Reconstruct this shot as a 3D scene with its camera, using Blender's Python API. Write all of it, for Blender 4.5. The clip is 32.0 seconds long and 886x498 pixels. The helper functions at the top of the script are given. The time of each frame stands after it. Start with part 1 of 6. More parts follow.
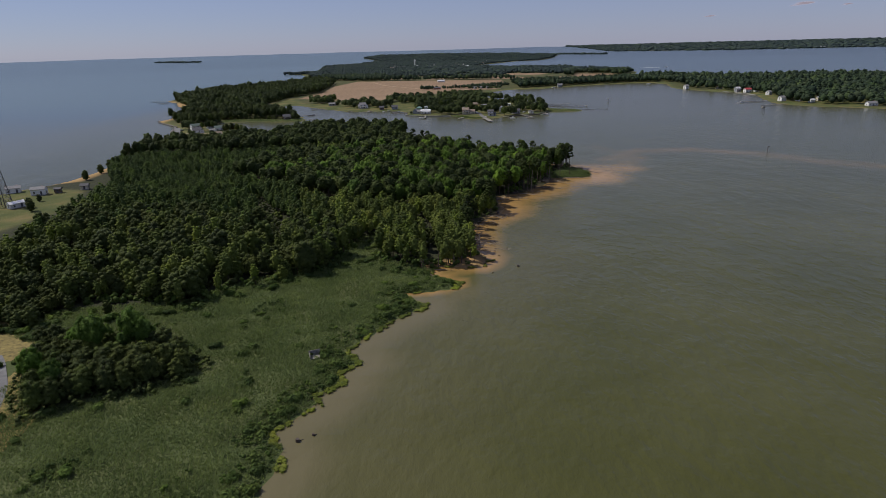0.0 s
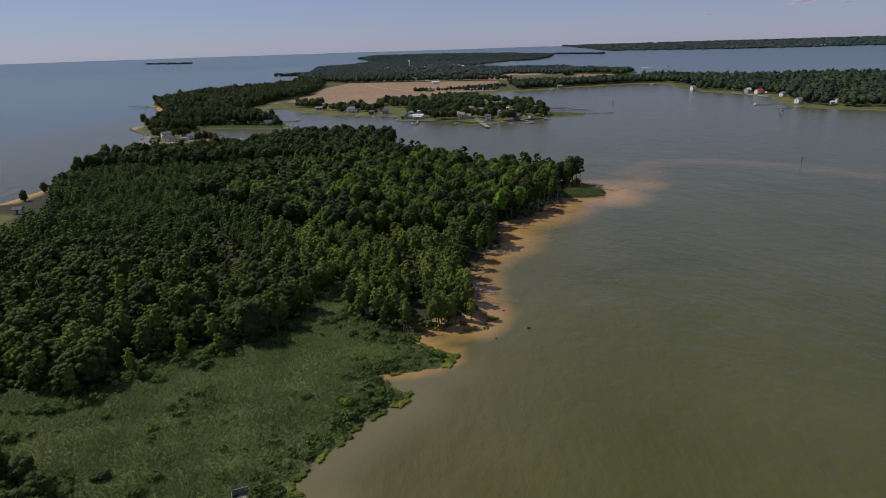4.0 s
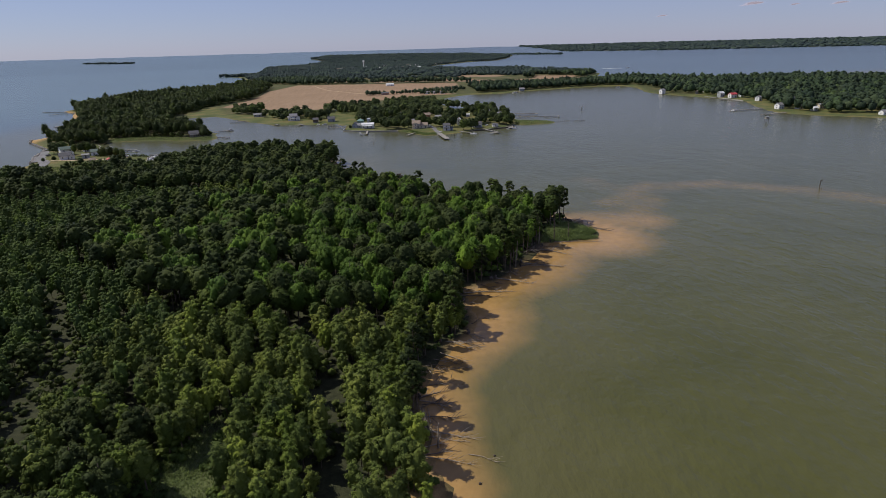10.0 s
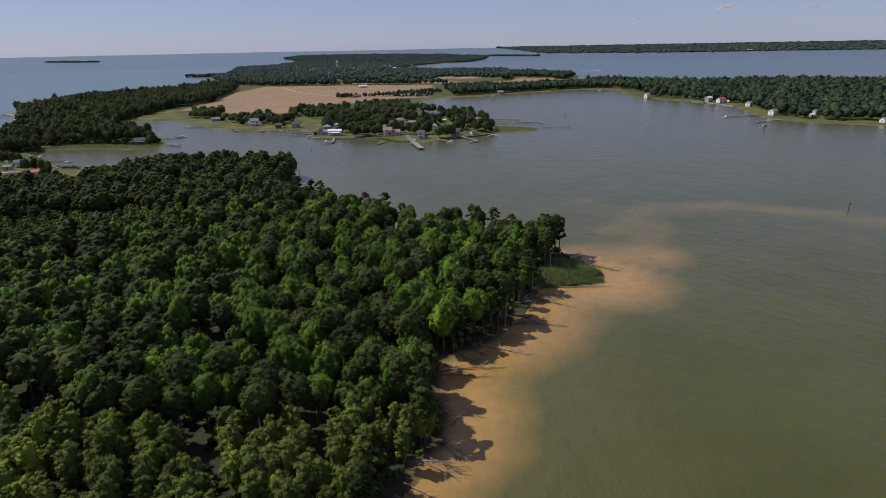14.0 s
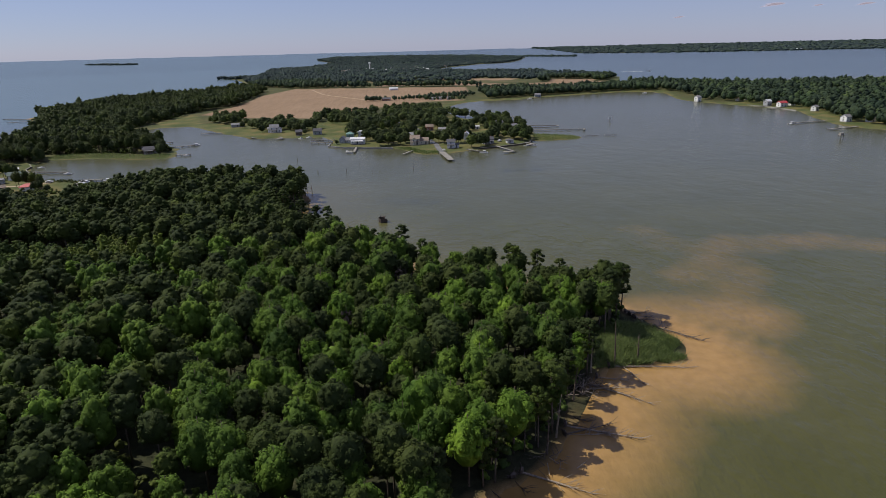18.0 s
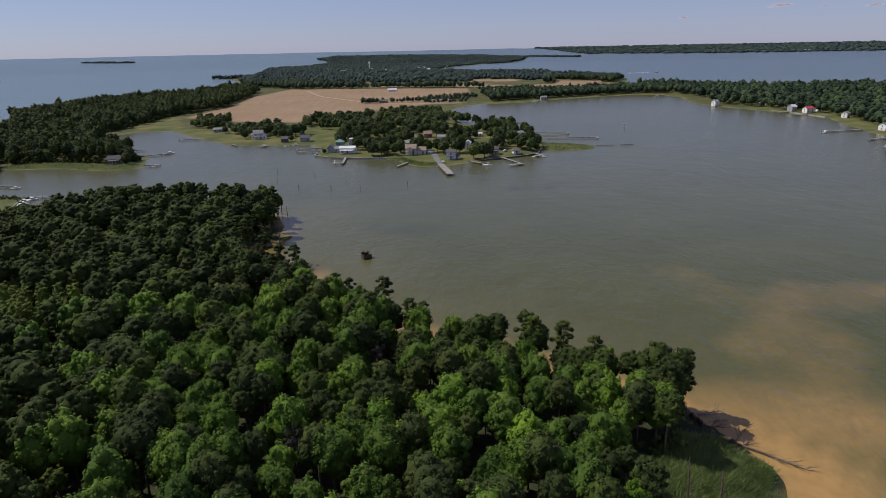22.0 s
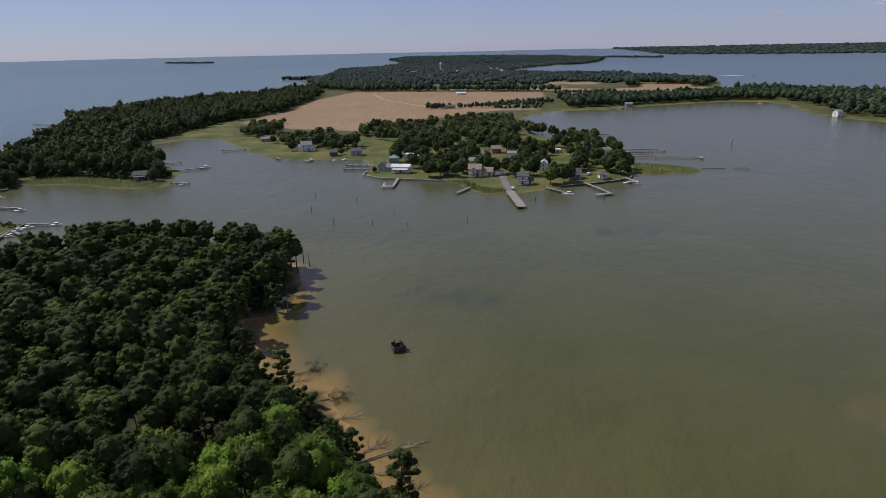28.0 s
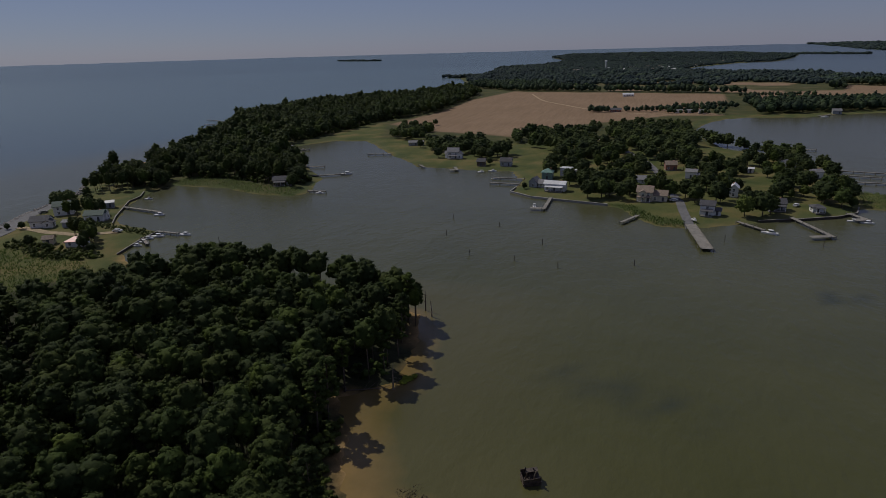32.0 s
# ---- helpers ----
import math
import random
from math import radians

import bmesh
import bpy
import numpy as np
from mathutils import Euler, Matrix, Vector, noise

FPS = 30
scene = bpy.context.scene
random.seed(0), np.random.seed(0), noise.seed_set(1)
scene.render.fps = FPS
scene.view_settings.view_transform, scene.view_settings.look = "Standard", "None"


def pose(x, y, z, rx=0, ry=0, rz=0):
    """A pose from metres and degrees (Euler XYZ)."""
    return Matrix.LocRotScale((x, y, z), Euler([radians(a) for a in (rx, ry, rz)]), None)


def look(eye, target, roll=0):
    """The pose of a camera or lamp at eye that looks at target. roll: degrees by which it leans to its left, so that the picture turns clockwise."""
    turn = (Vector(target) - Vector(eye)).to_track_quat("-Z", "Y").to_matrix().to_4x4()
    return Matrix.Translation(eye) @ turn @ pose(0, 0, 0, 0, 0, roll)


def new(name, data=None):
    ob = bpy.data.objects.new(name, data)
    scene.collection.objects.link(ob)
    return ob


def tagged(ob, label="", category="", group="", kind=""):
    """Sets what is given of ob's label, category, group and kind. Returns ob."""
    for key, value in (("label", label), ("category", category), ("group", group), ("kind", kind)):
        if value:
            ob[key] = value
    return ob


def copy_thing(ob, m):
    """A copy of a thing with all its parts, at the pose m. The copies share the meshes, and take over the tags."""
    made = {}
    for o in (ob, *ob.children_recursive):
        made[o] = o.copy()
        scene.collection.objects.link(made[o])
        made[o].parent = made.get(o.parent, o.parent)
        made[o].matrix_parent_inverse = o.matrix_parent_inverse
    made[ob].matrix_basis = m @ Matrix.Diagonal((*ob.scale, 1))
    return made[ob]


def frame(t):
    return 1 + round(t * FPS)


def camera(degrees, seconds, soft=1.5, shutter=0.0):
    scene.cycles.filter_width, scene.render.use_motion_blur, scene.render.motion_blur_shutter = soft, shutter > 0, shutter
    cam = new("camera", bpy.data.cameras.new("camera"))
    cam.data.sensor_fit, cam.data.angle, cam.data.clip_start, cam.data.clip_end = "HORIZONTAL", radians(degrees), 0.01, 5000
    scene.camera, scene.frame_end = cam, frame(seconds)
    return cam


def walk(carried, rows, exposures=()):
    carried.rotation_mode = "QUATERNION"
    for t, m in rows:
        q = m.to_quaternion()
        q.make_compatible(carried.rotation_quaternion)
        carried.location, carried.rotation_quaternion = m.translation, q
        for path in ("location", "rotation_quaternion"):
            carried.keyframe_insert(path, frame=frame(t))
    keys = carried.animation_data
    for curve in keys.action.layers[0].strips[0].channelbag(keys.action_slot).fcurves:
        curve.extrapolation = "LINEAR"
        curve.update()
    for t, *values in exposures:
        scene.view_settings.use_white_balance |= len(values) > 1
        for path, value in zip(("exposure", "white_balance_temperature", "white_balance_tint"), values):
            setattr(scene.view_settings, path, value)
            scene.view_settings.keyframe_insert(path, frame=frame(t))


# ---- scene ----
# the lens, and the flight: seconds, eye, target, roll
cam = camera(71.4, 32.0, soft=0.65)
PATH = [
    (0, (0.00, -0.00, 80.00), (-0.46, 94.96, 48.64), -1.58),
    (0.5, (0.32, 6.90, 80.06), (0.52, 101.87, 48.74), -1.53),
    (1, (0.64, 13.74, 80.10), (0.83, 108.73, 48.85), -1.59),
    (2, (1.18, 27.32, 79.90), (1.29, 122.29, 48.60), -1.67),
    (3, (1.87, 41.11, 79.72), (1.81, 136.06, 48.35), -1.67),
    (3.5, (2.25, 48.07, 79.58), (2.10, 143.03, 48.23), -1.77),
    (5.5, (4.06, 75.64, 79.41), (5.11, 170.58, 48.02), -1.73),
    (6, (4.39, 82.31, 79.49), (5.40, 177.23, 48.06), -1.69),
    (7, (5.16, 95.53, 79.61), (7.00, 190.43, 48.14), -1.68),
    (8, (6.07, 108.84, 79.67), (9.13, 203.68, 48.12), -1.65),
    (9, (7.29, 122.36, 79.72), (11.82, 217.14, 48.15), -1.62),
    (10, (8.70, 135.65, 79.50), (15.19, 230.32, 47.95), -1.59),
    (10.5, (9.59, 142.24, 79.31), (17.39, 236.83, 47.80), -1.53),
    (11, (10.55, 148.90, 79.11), (19.60, 243.36, 47.58), -1.47),
    (11.5, (11.49, 155.60, 78.90), (21.25, 249.99, 47.36), -1.32),
    (12, (12.31, 162.27, 78.74), (22.20, 256.66, 47.23), -1.23),
    (13, (13.75, 175.40, 78.52), (23.73, 269.78, 47.01), -1.20),
    (14, (15.21, 188.36, 78.33), (25.38, 282.73, 46.84), -1.10),
    (14.5, (15.92, 194.83, 78.20), (26.01, 289.20, 46.71), -1.07),
    (16.5, (18.92, 221.12, 77.21), (26.74, 315.73, 45.78), -1.14),
    (17, (20.09, 227.81, 77.37), (26.59, 322.53, 45.99), -1.22),
    (17.5, (21.19, 234.41, 77.51), (26.53, 329.24, 46.24), -1.44),
    (18, (22.09, 240.89, 77.56), (27.03, 335.75, 46.31), -1.45),
    (19, (23.52, 253.67, 77.45), (27.74, 348.57, 46.23), -1.42),
    (20, (24.81, 267.06, 77.54), (29.21, 361.93, 46.24), -1.31),
    (21, (26.14, 280.63, 77.47), (30.67, 375.49, 46.16), -1.27),
    (22, (27.08, 293.97, 77.35), (31.86, 388.82, 46.04), -1.16),
    (23, (28.03, 307.32, 77.25), (33.14, 402.17, 45.97), -1.11),
    (24, (29.14, 320.74, 77.06), (33.38, 415.65, 45.86), -1.23),
    (25, (30.11, 333.92, 76.74), (31.89, 428.93, 45.61), -1.33),
    (25.5, (30.49, 340.37, 76.64), (30.95, 435.43, 45.59), -1.33),
    (27.5, (30.98, 364.53, 77.69), (26.22, 459.49, 46.72), -1.23),
    (28, (31.03, 371.14, 77.85), (24.99, 466.00, 46.78), -1.23),
    (28.5, (30.94, 377.85, 78.00), (23.57, 472.61, 46.91), -1.24),
    (29, (30.69, 384.55, 78.10), (21.36, 479.13, 47.02), -1.29),
    (29.5, (30.29, 391.10, 78.16), (18.10, 485.37, 47.10), -1.36),
    (30, (29.72, 397.55, 78.21), (14.93, 491.43, 47.12), -1.43),
    (30.5, (28.92, 403.99, 78.33), (11.60, 497.43, 47.21), -1.48),
    (31, (27.75, 410.42, 78.48), (7.22, 503.22, 47.39), -1.52),
    (31.5, (26.23, 416.80, 78.56), (1.05, 508.49, 47.60), -1.59),
    (32, (24.57, 423.19, 78.60), (-4.99, 513.58, 47.71), -1.61),
]
# PATH_END
EXPOSURES = [(0, -0.22), (6, -0.16), (9, -0.02), (12, 0.0), (19, 0.02), (25, -0.05), (31.5, -0.13), (32, -1.05)]
walk(cam, [(t, look(eye, target, roll)) for t, eye, target, roll in PATH], EXPOSURES)

# ---------------------------------------------------------------- world and sun
SUN_FROM = Vector((-0.93, 0.37, 0.0)).normalized()
SUN_HEIGHT = 50.0
world = bpy.data.worlds.new("sky")
scene.world = world
world.use_nodes = True
wn = world.node_tree
sky = wn.nodes.new("ShaderNodeTexSky")
sky.sky_type = "NISHITA"
sky.sun_disc = False
sky.sun_elevation = radians(SUN_HEIGHT)
sky.sun_rotation = math.atan2(SUN_FROM.x, SUN_FROM.y)
sky.altitude = 50
sky.air_density, sky.dust_density, sky.ozone_density = 0.9, 0.15, 5.0
back = wn.nodes["Background"]
back.inputs["Strength"].default_value = 0.079
haze = wn.nodes.new("ShaderNodeMix")
haze.data_type = "RGBA"
haze.inputs[0].default_value = 0.56
haze.inputs[7].default_value = (4.05, 4.15, 6.8, 1)
cool = wn.nodes.new("ShaderNodeMix")
cool.data_type, cool.blend_type = "RGBA", "MULTIPLY"
cool.inputs[0].default_value = 1.0
cool.inputs[7].default_value = (0.95, 1.0, 1.13, 1)
wn.links.new(sky.outputs[0], cool.inputs[6])
wn.links.new(cool.outputs[2], haze.inputs[6])
wn.links.new(haze.outputs[2], back.inputs["Color"])
sun_data = bpy.data.lights.new("sun", "SUN")
sun_data.energy, sun_data.angle, sun_data.color = 4.4, radians(0.6), (1.0, 0.94, 0.84)
sun = new("sun", sun_data)
away = Vector((SUN_FROM.x, SUN_FROM.y, math.tan(radians(SUN_HEIGHT))))
sun.matrix_world = look(away * 300, (0, 0, 0))

# ---------------------------------------------------------------- materials


class Mat:
    """A node material with short ways to add nodes."""

    def __init__(self, name, rough=0.8, metal=0.0, spec=0.5):
        self.m = bpy.data.materials.new(name)
        self.m.use_nodes = True
        self.t = self.m.node_tree
        self.b = self.t.nodes["Principled BSDF"]
        self.b.inputs["Roughness"].default_value = rough
        self.b.inputs["Metallic"].default_value = metal
        self.b.inputs["Specular IOR Level"].default_value = spec

    def node(self, kind, **values):
        n = self.t.nodes.new(kind)
        for key, value in values.items():
            n.inputs[key.replace("_", " ")].default_value = value
        return n

    def link(self, a, b):
        self.t.links.new(a, b)

    def position(self, stretch=(1, 1, 1)):
        g = self.t.nodes.new("ShaderNodeNewGeometry")
        v = self.t.nodes.new("ShaderNodeVectorMath")
        v.operation = "MULTIPLY"
        v.inputs[1].default_value = stretch
        self.link(g.outputs["Position"], v.inputs[0])
        return v.outputs[0]

    def noise(self, scale, detail=4.0, stretch=(1, 1, 1), rough=0.55):
        n = self.node("ShaderNodeTexNoise", Scale=scale, Detail=detail, Roughness=rough)
        self.link(self.position(stretch), n.inputs["Vector"])
        return n.outputs["Fac"]

    def ramp(self, fac, stops):
        r = self.t.nodes.new("ShaderNodeValToRGB")
        e = r.color_ramp.elements
        while len(e) < len(stops):
            e.new(0.5)
        for el, (p, c) in zip(e, stops):
            el.position, el.color = p, (*c, 1)
        self.link(fac, r.inputs[0])
        return r.outputs[0]

    def mix(self, fac, a, b, blend="MIX"):
        n = self.t.nodes.new("ShaderNodeMix")
        n.data_type, n.blend_type = "RGBA", blend
        for s, v in ((n.inputs[0], fac), (n.inputs[6], a), (n.inputs[7], b)):
            if isinstance(v, (int, float)):
                s.default_value = v
            elif isinstance(v, tuple):
                s.default_value = (*v, 1)
            else:
                self.link(v, s)
        return n.outputs[2]

    def math(self, op, a, b=0.0):
        n = self.t.nodes.new("ShaderNodeMath")
        n.operation = op
        for s, v in ((n.inputs[0], a), (n.inputs[1], b)):
            if isinstance(v, (int, float)):
                s.default_value = v
            else:
                self.link(v, s)
        return n.outputs[0]

    def random(self):
        return self.t.nodes.new("ShaderNodeObjectInfo").outputs["Random"]

    def colour(self, c):
        if isinstance(c, tuple):
            self.b.inputs["Base Color"].default_value = (*c, 1)
        else:
            self.link(c, self.b.inputs["Base Color"])
        return self

    def bump(self, fac, strength=0.3, distance=0.1):
        n = self.node("ShaderNodeBump", Strength=strength, Distance=distance)
        self.link(fac, n.inputs["Height"])
        self.link(n.outputs[0], self.b.inputs["Normal"])
        return self


def foliage(name, dark, light, scale=0.13, patch=0.21, grain=2.2):
    """Leaves: hue drifts from tree to tree and from leaf to leaf."""
    m = Mat(name, 0.7, spec=0.12)
    big = m.ramp(m.noise(scale, 2), [(0.32, dark), (0.68, light)])
    cell = m.node("ShaderNodeTexVoronoi", Scale=patch)
    m.link(m.position((1, 1, 0.35)), cell.inputs["Vector"])
    tone = m.node("ShaderNodeSeparateColor")
    m.link(cell.outputs["Color"], tone.inputs[0])
    big = m.mix(0.4, big, m.ramp(tone.outputs[0], [(0.0, (0.62, 0.66, 0.80)), (0.55, (1.0, 1.0, 1.0)), (1.0, (1.42, 1.30, 1.12))]), "MULTIPLY")
    own = m.node("ShaderNodeVertexColor")
    own.layer_name = "tree"
    lot = m.node("ShaderNodeSeparateColor")
    m.link(own.outputs["Color"], lot.inputs[0])
    each = m.math("FRACT", m.math("ADD", m.random(), lot.outputs[0]))
    big = m.mix(1.0, big, m.ramp(each, [(0.0, (0.66, 0.70, 0.80)), (0.3, (0.88, 0.90, 0.92)), (0.55, (1.05, 1.06, 1.0)), (0.72, (1.16, 1.08, 1.02)), (0.86, (1.12, 1.2, 1.0)), (1.0, (1.62, 1.60, 1.05))]), "MULTIPLY")
    fine = m.noise(1.7, 3)
    m.colour(m.mix(0.75, big, m.ramp(fine, [(0.3, (0.50, 0.52, 0.5)), (0.7, (1.25, 1.22, 1.15))]), "MULTIPLY"))
    m.bump(m.noise(grain, 3, rough=0.7), 0.9, 0.55 / grain)
    tr = m.node("ShaderNodeBsdfTranslucent")
    tr.inputs["Color"].default_value = (*[min(1, c * 1.3) for c in light], 1)
    mixer = m.node("ShaderNodeMixShader", Fac=0.24)
    m.link(m.b.outputs[0], mixer.inputs[1])
    m.link(tr.outputs[0], mixer.inputs[2])
    m.link(mixer.outputs[0], m.t.nodes["Material Output"].inputs["Surface"])
    return m.m


def plain(name, colour, rough=0.7, metal=0.0, vary=0.15, scale=1.5, bump=0.15):
    """A weathered paint, timber or metal: stains at two scales and a fine relief."""
    m = Mat(name, rough, metal)
    lo = tuple(c * (1 - 2 * vary) for c in colour)
    hi = tuple(min(1, c * (1 + vary)) for c in colour)
    a = m.ramp(m.noise(scale, 5), [(0.3, lo), (0.7, hi)])
    b = m.ramp(m.noise(scale * 0.15, 2), [(0.35, (0.86, 0.86, 0.84)), (0.65, (1.05, 1.04, 1.02))])
    m.colour(m.mix(1.0, a, b, "MULTIPLY")).bump(m.noise(scale * 8, 3), bump, 0.02)
    return m.m


PINE = foliage("pine_needles", (0.031, 0.049, 0.013), (0.064, 0.087, 0.023))
PLANTED_PINE = foliage("planted_pine_needles", (0.050, 0.082, 0.021), (0.100, 0.144, 0.038))
DARK_LEAF = foliage("dark_scrub_leaves", (0.042, 0.060, 0.016), (0.092, 0.116, 0.032), 0.16)
YOUNG_PINE = foliage("young_pine_needles", (0.076, 0.108, 0.023), (0.158, 0.196, 0.045), 0.07)
LEAF = foliage("broad_leaves", (0.056, 0.106, 0.017), (0.126, 0.204, 0.032))
GARDEN_LEAF = foliage("garden_leaves", (0.027, 0.044, 0.017), (0.090, 0.118, 0.040), 0.06, 0.11, 1.1)
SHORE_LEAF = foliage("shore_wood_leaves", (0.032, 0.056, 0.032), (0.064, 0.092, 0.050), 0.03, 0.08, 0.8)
SHRUB = foliage("shrub_leaves", (0.044, 0.078, 0.018), (0.104, 0.150, 0.038), 0.2)
REED = foliage("reed_blades", (0.082, 0.122, 0.038), (0.186, 0.236, 0.088), 0.06)
LIME = foliage("cordgrass", (0.11, 0.14, 0.022), (0.18, 0.21, 0.036), 0.3)
# skyline leaves: aerial haze painted in as a blue-grey base colour
HAZED_LEAF = foliage("hazed_distant_leaves", (0.040, 0.062, 0.060), (0.058, 0.084, 0.078), 0.012, 0.03, 0.5)
WITHERED = foliage("withered_twigs", (0.060, 0.050, 0.042), (0.120, 0.098, 0.085), 0.3)
BARK = plain("bark", (0.13, 0.10, 0.075), 0.9, scale=3, vary=0.3, bump=0.5)
DEADWOOD = plain("bleached_wood", (0.29, 0.24, 0.185), 0.85, scale=2, vary=0.3, bump=0.4)
WET_WOOD = plain("wet_dark_wood", (0.075, 0.055, 0.042), 0.6, scale=2, vary=0.35, bump=0.4)
PIER_WOOD = plain("grey_pier_wood", (0.25, 0.235, 0.21), 0.85, scale=1.2, vary=0.25, bump=0.3)
WHITE = plain("white_siding", (0.78, 0.78, 0.76), 0.6, scale=0.8, vary=0.06)
CREAM = plain("cream_siding", (0.62, 0.56, 0.44), 0.65, scale=0.8, vary=0.08)
GREY_WALL = plain("grey_siding", (0.33, 0.35, 0.37), 0.65, scale=0.8, vary=0.1)
BRICK = plain("brick_wall", (0.34, 0.16, 0.11), 0.85, scale=2.5, vary=0.25, bump=0.4)
BROWN_WALL = plain("brown_timber_wall", (0.14, 0.10, 0.075), 0.8, scale=1.2, vary=0.2)
GREEN_WALL = plain("green_siding", (0.20, 0.30, 0.27), 0.65, scale=0.8, vary=0.1)
ROOF_GREY = plain("grey_shingles", (0.22, 0.22, 0.23), 0.85, scale=2.2, vary=0.2, bump=0.5)
ROOF_DARK = plain("dark_shingles", (0.09, 0.09, 0.10), 0.85, scale=2.2, vary=0.2, bump=0.5)
ROOF_TAN = plain("tan_shingles", (0.28, 0.22, 0.17), 0.85, scale=2.2, vary=0.2, bump=0.5)
ROOF_RED = plain("red_metal_roof", (0.48, 0.06, 0.06), 0.45, scale=1.0, vary=0.1)
ROOF_WHITE = plain("pale_metal_roof", (0.66, 0.67, 0.68), 0.4, scale=1.0, vary=0.08)
ROOF_MOSS = plain("dull_green_shingles", (0.085, 0.125, 0.105), 0.8, scale=1.6, vary=0.15, bump=0.4)
ROOF_GREEN = plain("green_metal_roof", (0.16, 0.28, 0.24), 0.45, scale=1.0, vary=0.1)
TRIM = plain("white_trim", (0.80, 0.80, 0.78), 0.5, scale=2, vary=0.05)
STEEL = plain("dark_steel", (0.10, 0.10, 0.11), 0.5, 0.6, scale=2, vary=0.2)
CONCRETE = plain("weathered_concrete", (0.36, 0.35, 0.33), 0.9, scale=0.7, vary=0.15, bump=0.3)
ASPHALT = plain("old_asphalt", (0.15, 0.15, 0.155), 0.9, scale=0.6, vary=0.15, bump=0.3)
DIRT = plain("dry_field_dirt", (0.40, 0.29, 0.175), 0.95, scale=0.5, vary=0.12, bump=0.3)
DRY_GRASS = plain("dry_verge_grass", (0.21, 0.165, 0.050), 0.95, scale=0.9, vary=0.3, bump=0.6)
GRAVEL = plain("sandy_gravel", (0.36, 0.28, 0.17), 0.95, scale=2.0, vary=0.25, bump=0.6)
ROCK = plain("riprap_rock", (0.30, 0.28, 0.26), 0.9, scale=1.2, vary=0.3, bump=0.6)
HULL = plain("white_gelcoat", (0.80, 0.80, 0.79), 0.25, scale=1.0, vary=0.04, bump=0.02)
HULL_BLUE = plain("blue_gelcoat", (0.08, 0.14, 0.30), 0.25, scale=1.0, vary=0.08, bump=0.02)
TYRE = plain("black_rubber", (0.03, 0.03, 0.032), 0.8)
FOAM = plain("white_foam", (0.78, 0.80, 0.80), 0.8, scale=0.5, vary=0.12)
glass = Mat("window_glass", 0.08, spec=0.7)
GLASS = glass.colour((0.035, 0.042, 0.05)).m
cloud = Mat("self_lit_cloud_vapour", 1.0, spec=0.0)
veil = cloud.node("ShaderNodeBsdfTransparent")
thin = cloud.node("ShaderNodeMixShader", Fac=0.10)
cloud.link(veil.outputs[0], thin.inputs[1])
# the vapour emits a pale pink in place of the sunlight on it
glow = cloud.node("ShaderNodeEmission", Color=(0.56, 0.48, 0.57, 1), Strength=1.0)
cloud.link(glow.outputs[0], thin.inputs[2])
cloud.link(thin.outputs[0], cloud.t.nodes["Material Output"].inputs["Surface"])
CLOUD = cloud.m

# the ground: sand, marsh, lawn and field where their weights say, leaf litter elsewhere
gm = Mat("ground_cover", 0.95, spec=0.2)
za = gm.node("ShaderNodeVertexColor")
za.layer_name = "cover"
zone = gm.node("ShaderNodeSeparateColor")
gm.link(za.outputs["Color"], zone.inputs[0])
n1, n2, n3 = gm.noise(0.05, 4), gm.noise(0.6, 4), gm.noise(4.0, 3)
litter = gm.ramp(n2, [(0.3, (0.022, 0.026, 0.012)), (0.7, (0.045, 0.048, 0.022))])
sand = gm.ramp(n2, [(0.3, (0.30, 0.190, 0.075)), (0.7, (0.39, 0.255, 0.112))])
marsh = gm.ramp(n1, [(0.30, (0.050, 0.072, 0.022)), (0.5, (0.078, 0.098, 0.034)), (0.7, (0.110, 0.118, 0.048))])
lawn = gm.ramp(n1, [(0.30, (0.056, 0.076, 0.021)), (0.50, (0.094, 0.102, 0.031)), (0.66, (0.155, 0.130, 0.049))])
rows = gm.noise(0.35, 3, (1.0, 0.06, 1))
field = gm.mix(0.5, gm.ramp(gm.noise(0.012, 4), [(0.3, (0.215, 0.140, 0.082)), (0.7, (0.285, 0.195, 0.120))]),
               gm.ramp(rows, [(0.35, (0.205, 0.140, 0.085)), (0.65, (0.285, 0.200, 0.125))]))
col = gm.mix(za.outputs["Alpha"], litter, field)
col = gm.mix(zone.outputs[2], col, lawn)
col = gm.mix(zone.outputs[1], col, marsh)
col = gm.mix(zone.outputs[0], col, sand)
shade = gm.ramp(n3, [(0.3, (0.72, 0.72, 0.72)), (0.7, (1.15, 1.15, 1.15))])
gm.colour(gm.mix(1.0, col, shade, "MULTIPLY")).bump(n3, 0.5, 0.25)
GROUND = gm.m

# the water: murky olive in depth, tan where stirred sand clouds it
wm = Mat("murky_water", 0.25, spec=0.5)
wm.b.inputs["IOR"].default_value = 1.33
wa = wm.node("ShaderNodeVertexColor")
wa.layer_name = "silt"
sw = wm.node("ShaderNodeSeparateColor")
wm.link(wa.outputs["Color"], sw.inputs[0])
patch = wm.noise(0.018, 5)
olive = wm.ramp(patch, [(0.30, (0.051, 0.054, 0.012)), (0.5, (0.061, 0.063, 0.016)), (0.7, (0.072, 0.073, 0.022))])
swirl = wm.noise(0.07, 6, (1, 0.9, 1), 0.62)
edge = wm.math("ADD", sw.outputs[0], wm.math("MULTIPLY", wm.math("SUBTRACT", swirl, 0.5), 0.34))
tan = wm.ramp(edge, [(0.15, (0.0, 0.0, 0.0)), (0.85, (1, 1, 1))])
tint = wm.ramp(wm.noise(0.3, 4), [(0.3, (0.265, 0.160, 0.054)), (0.7, (0.325, 0.198, 0.071))])
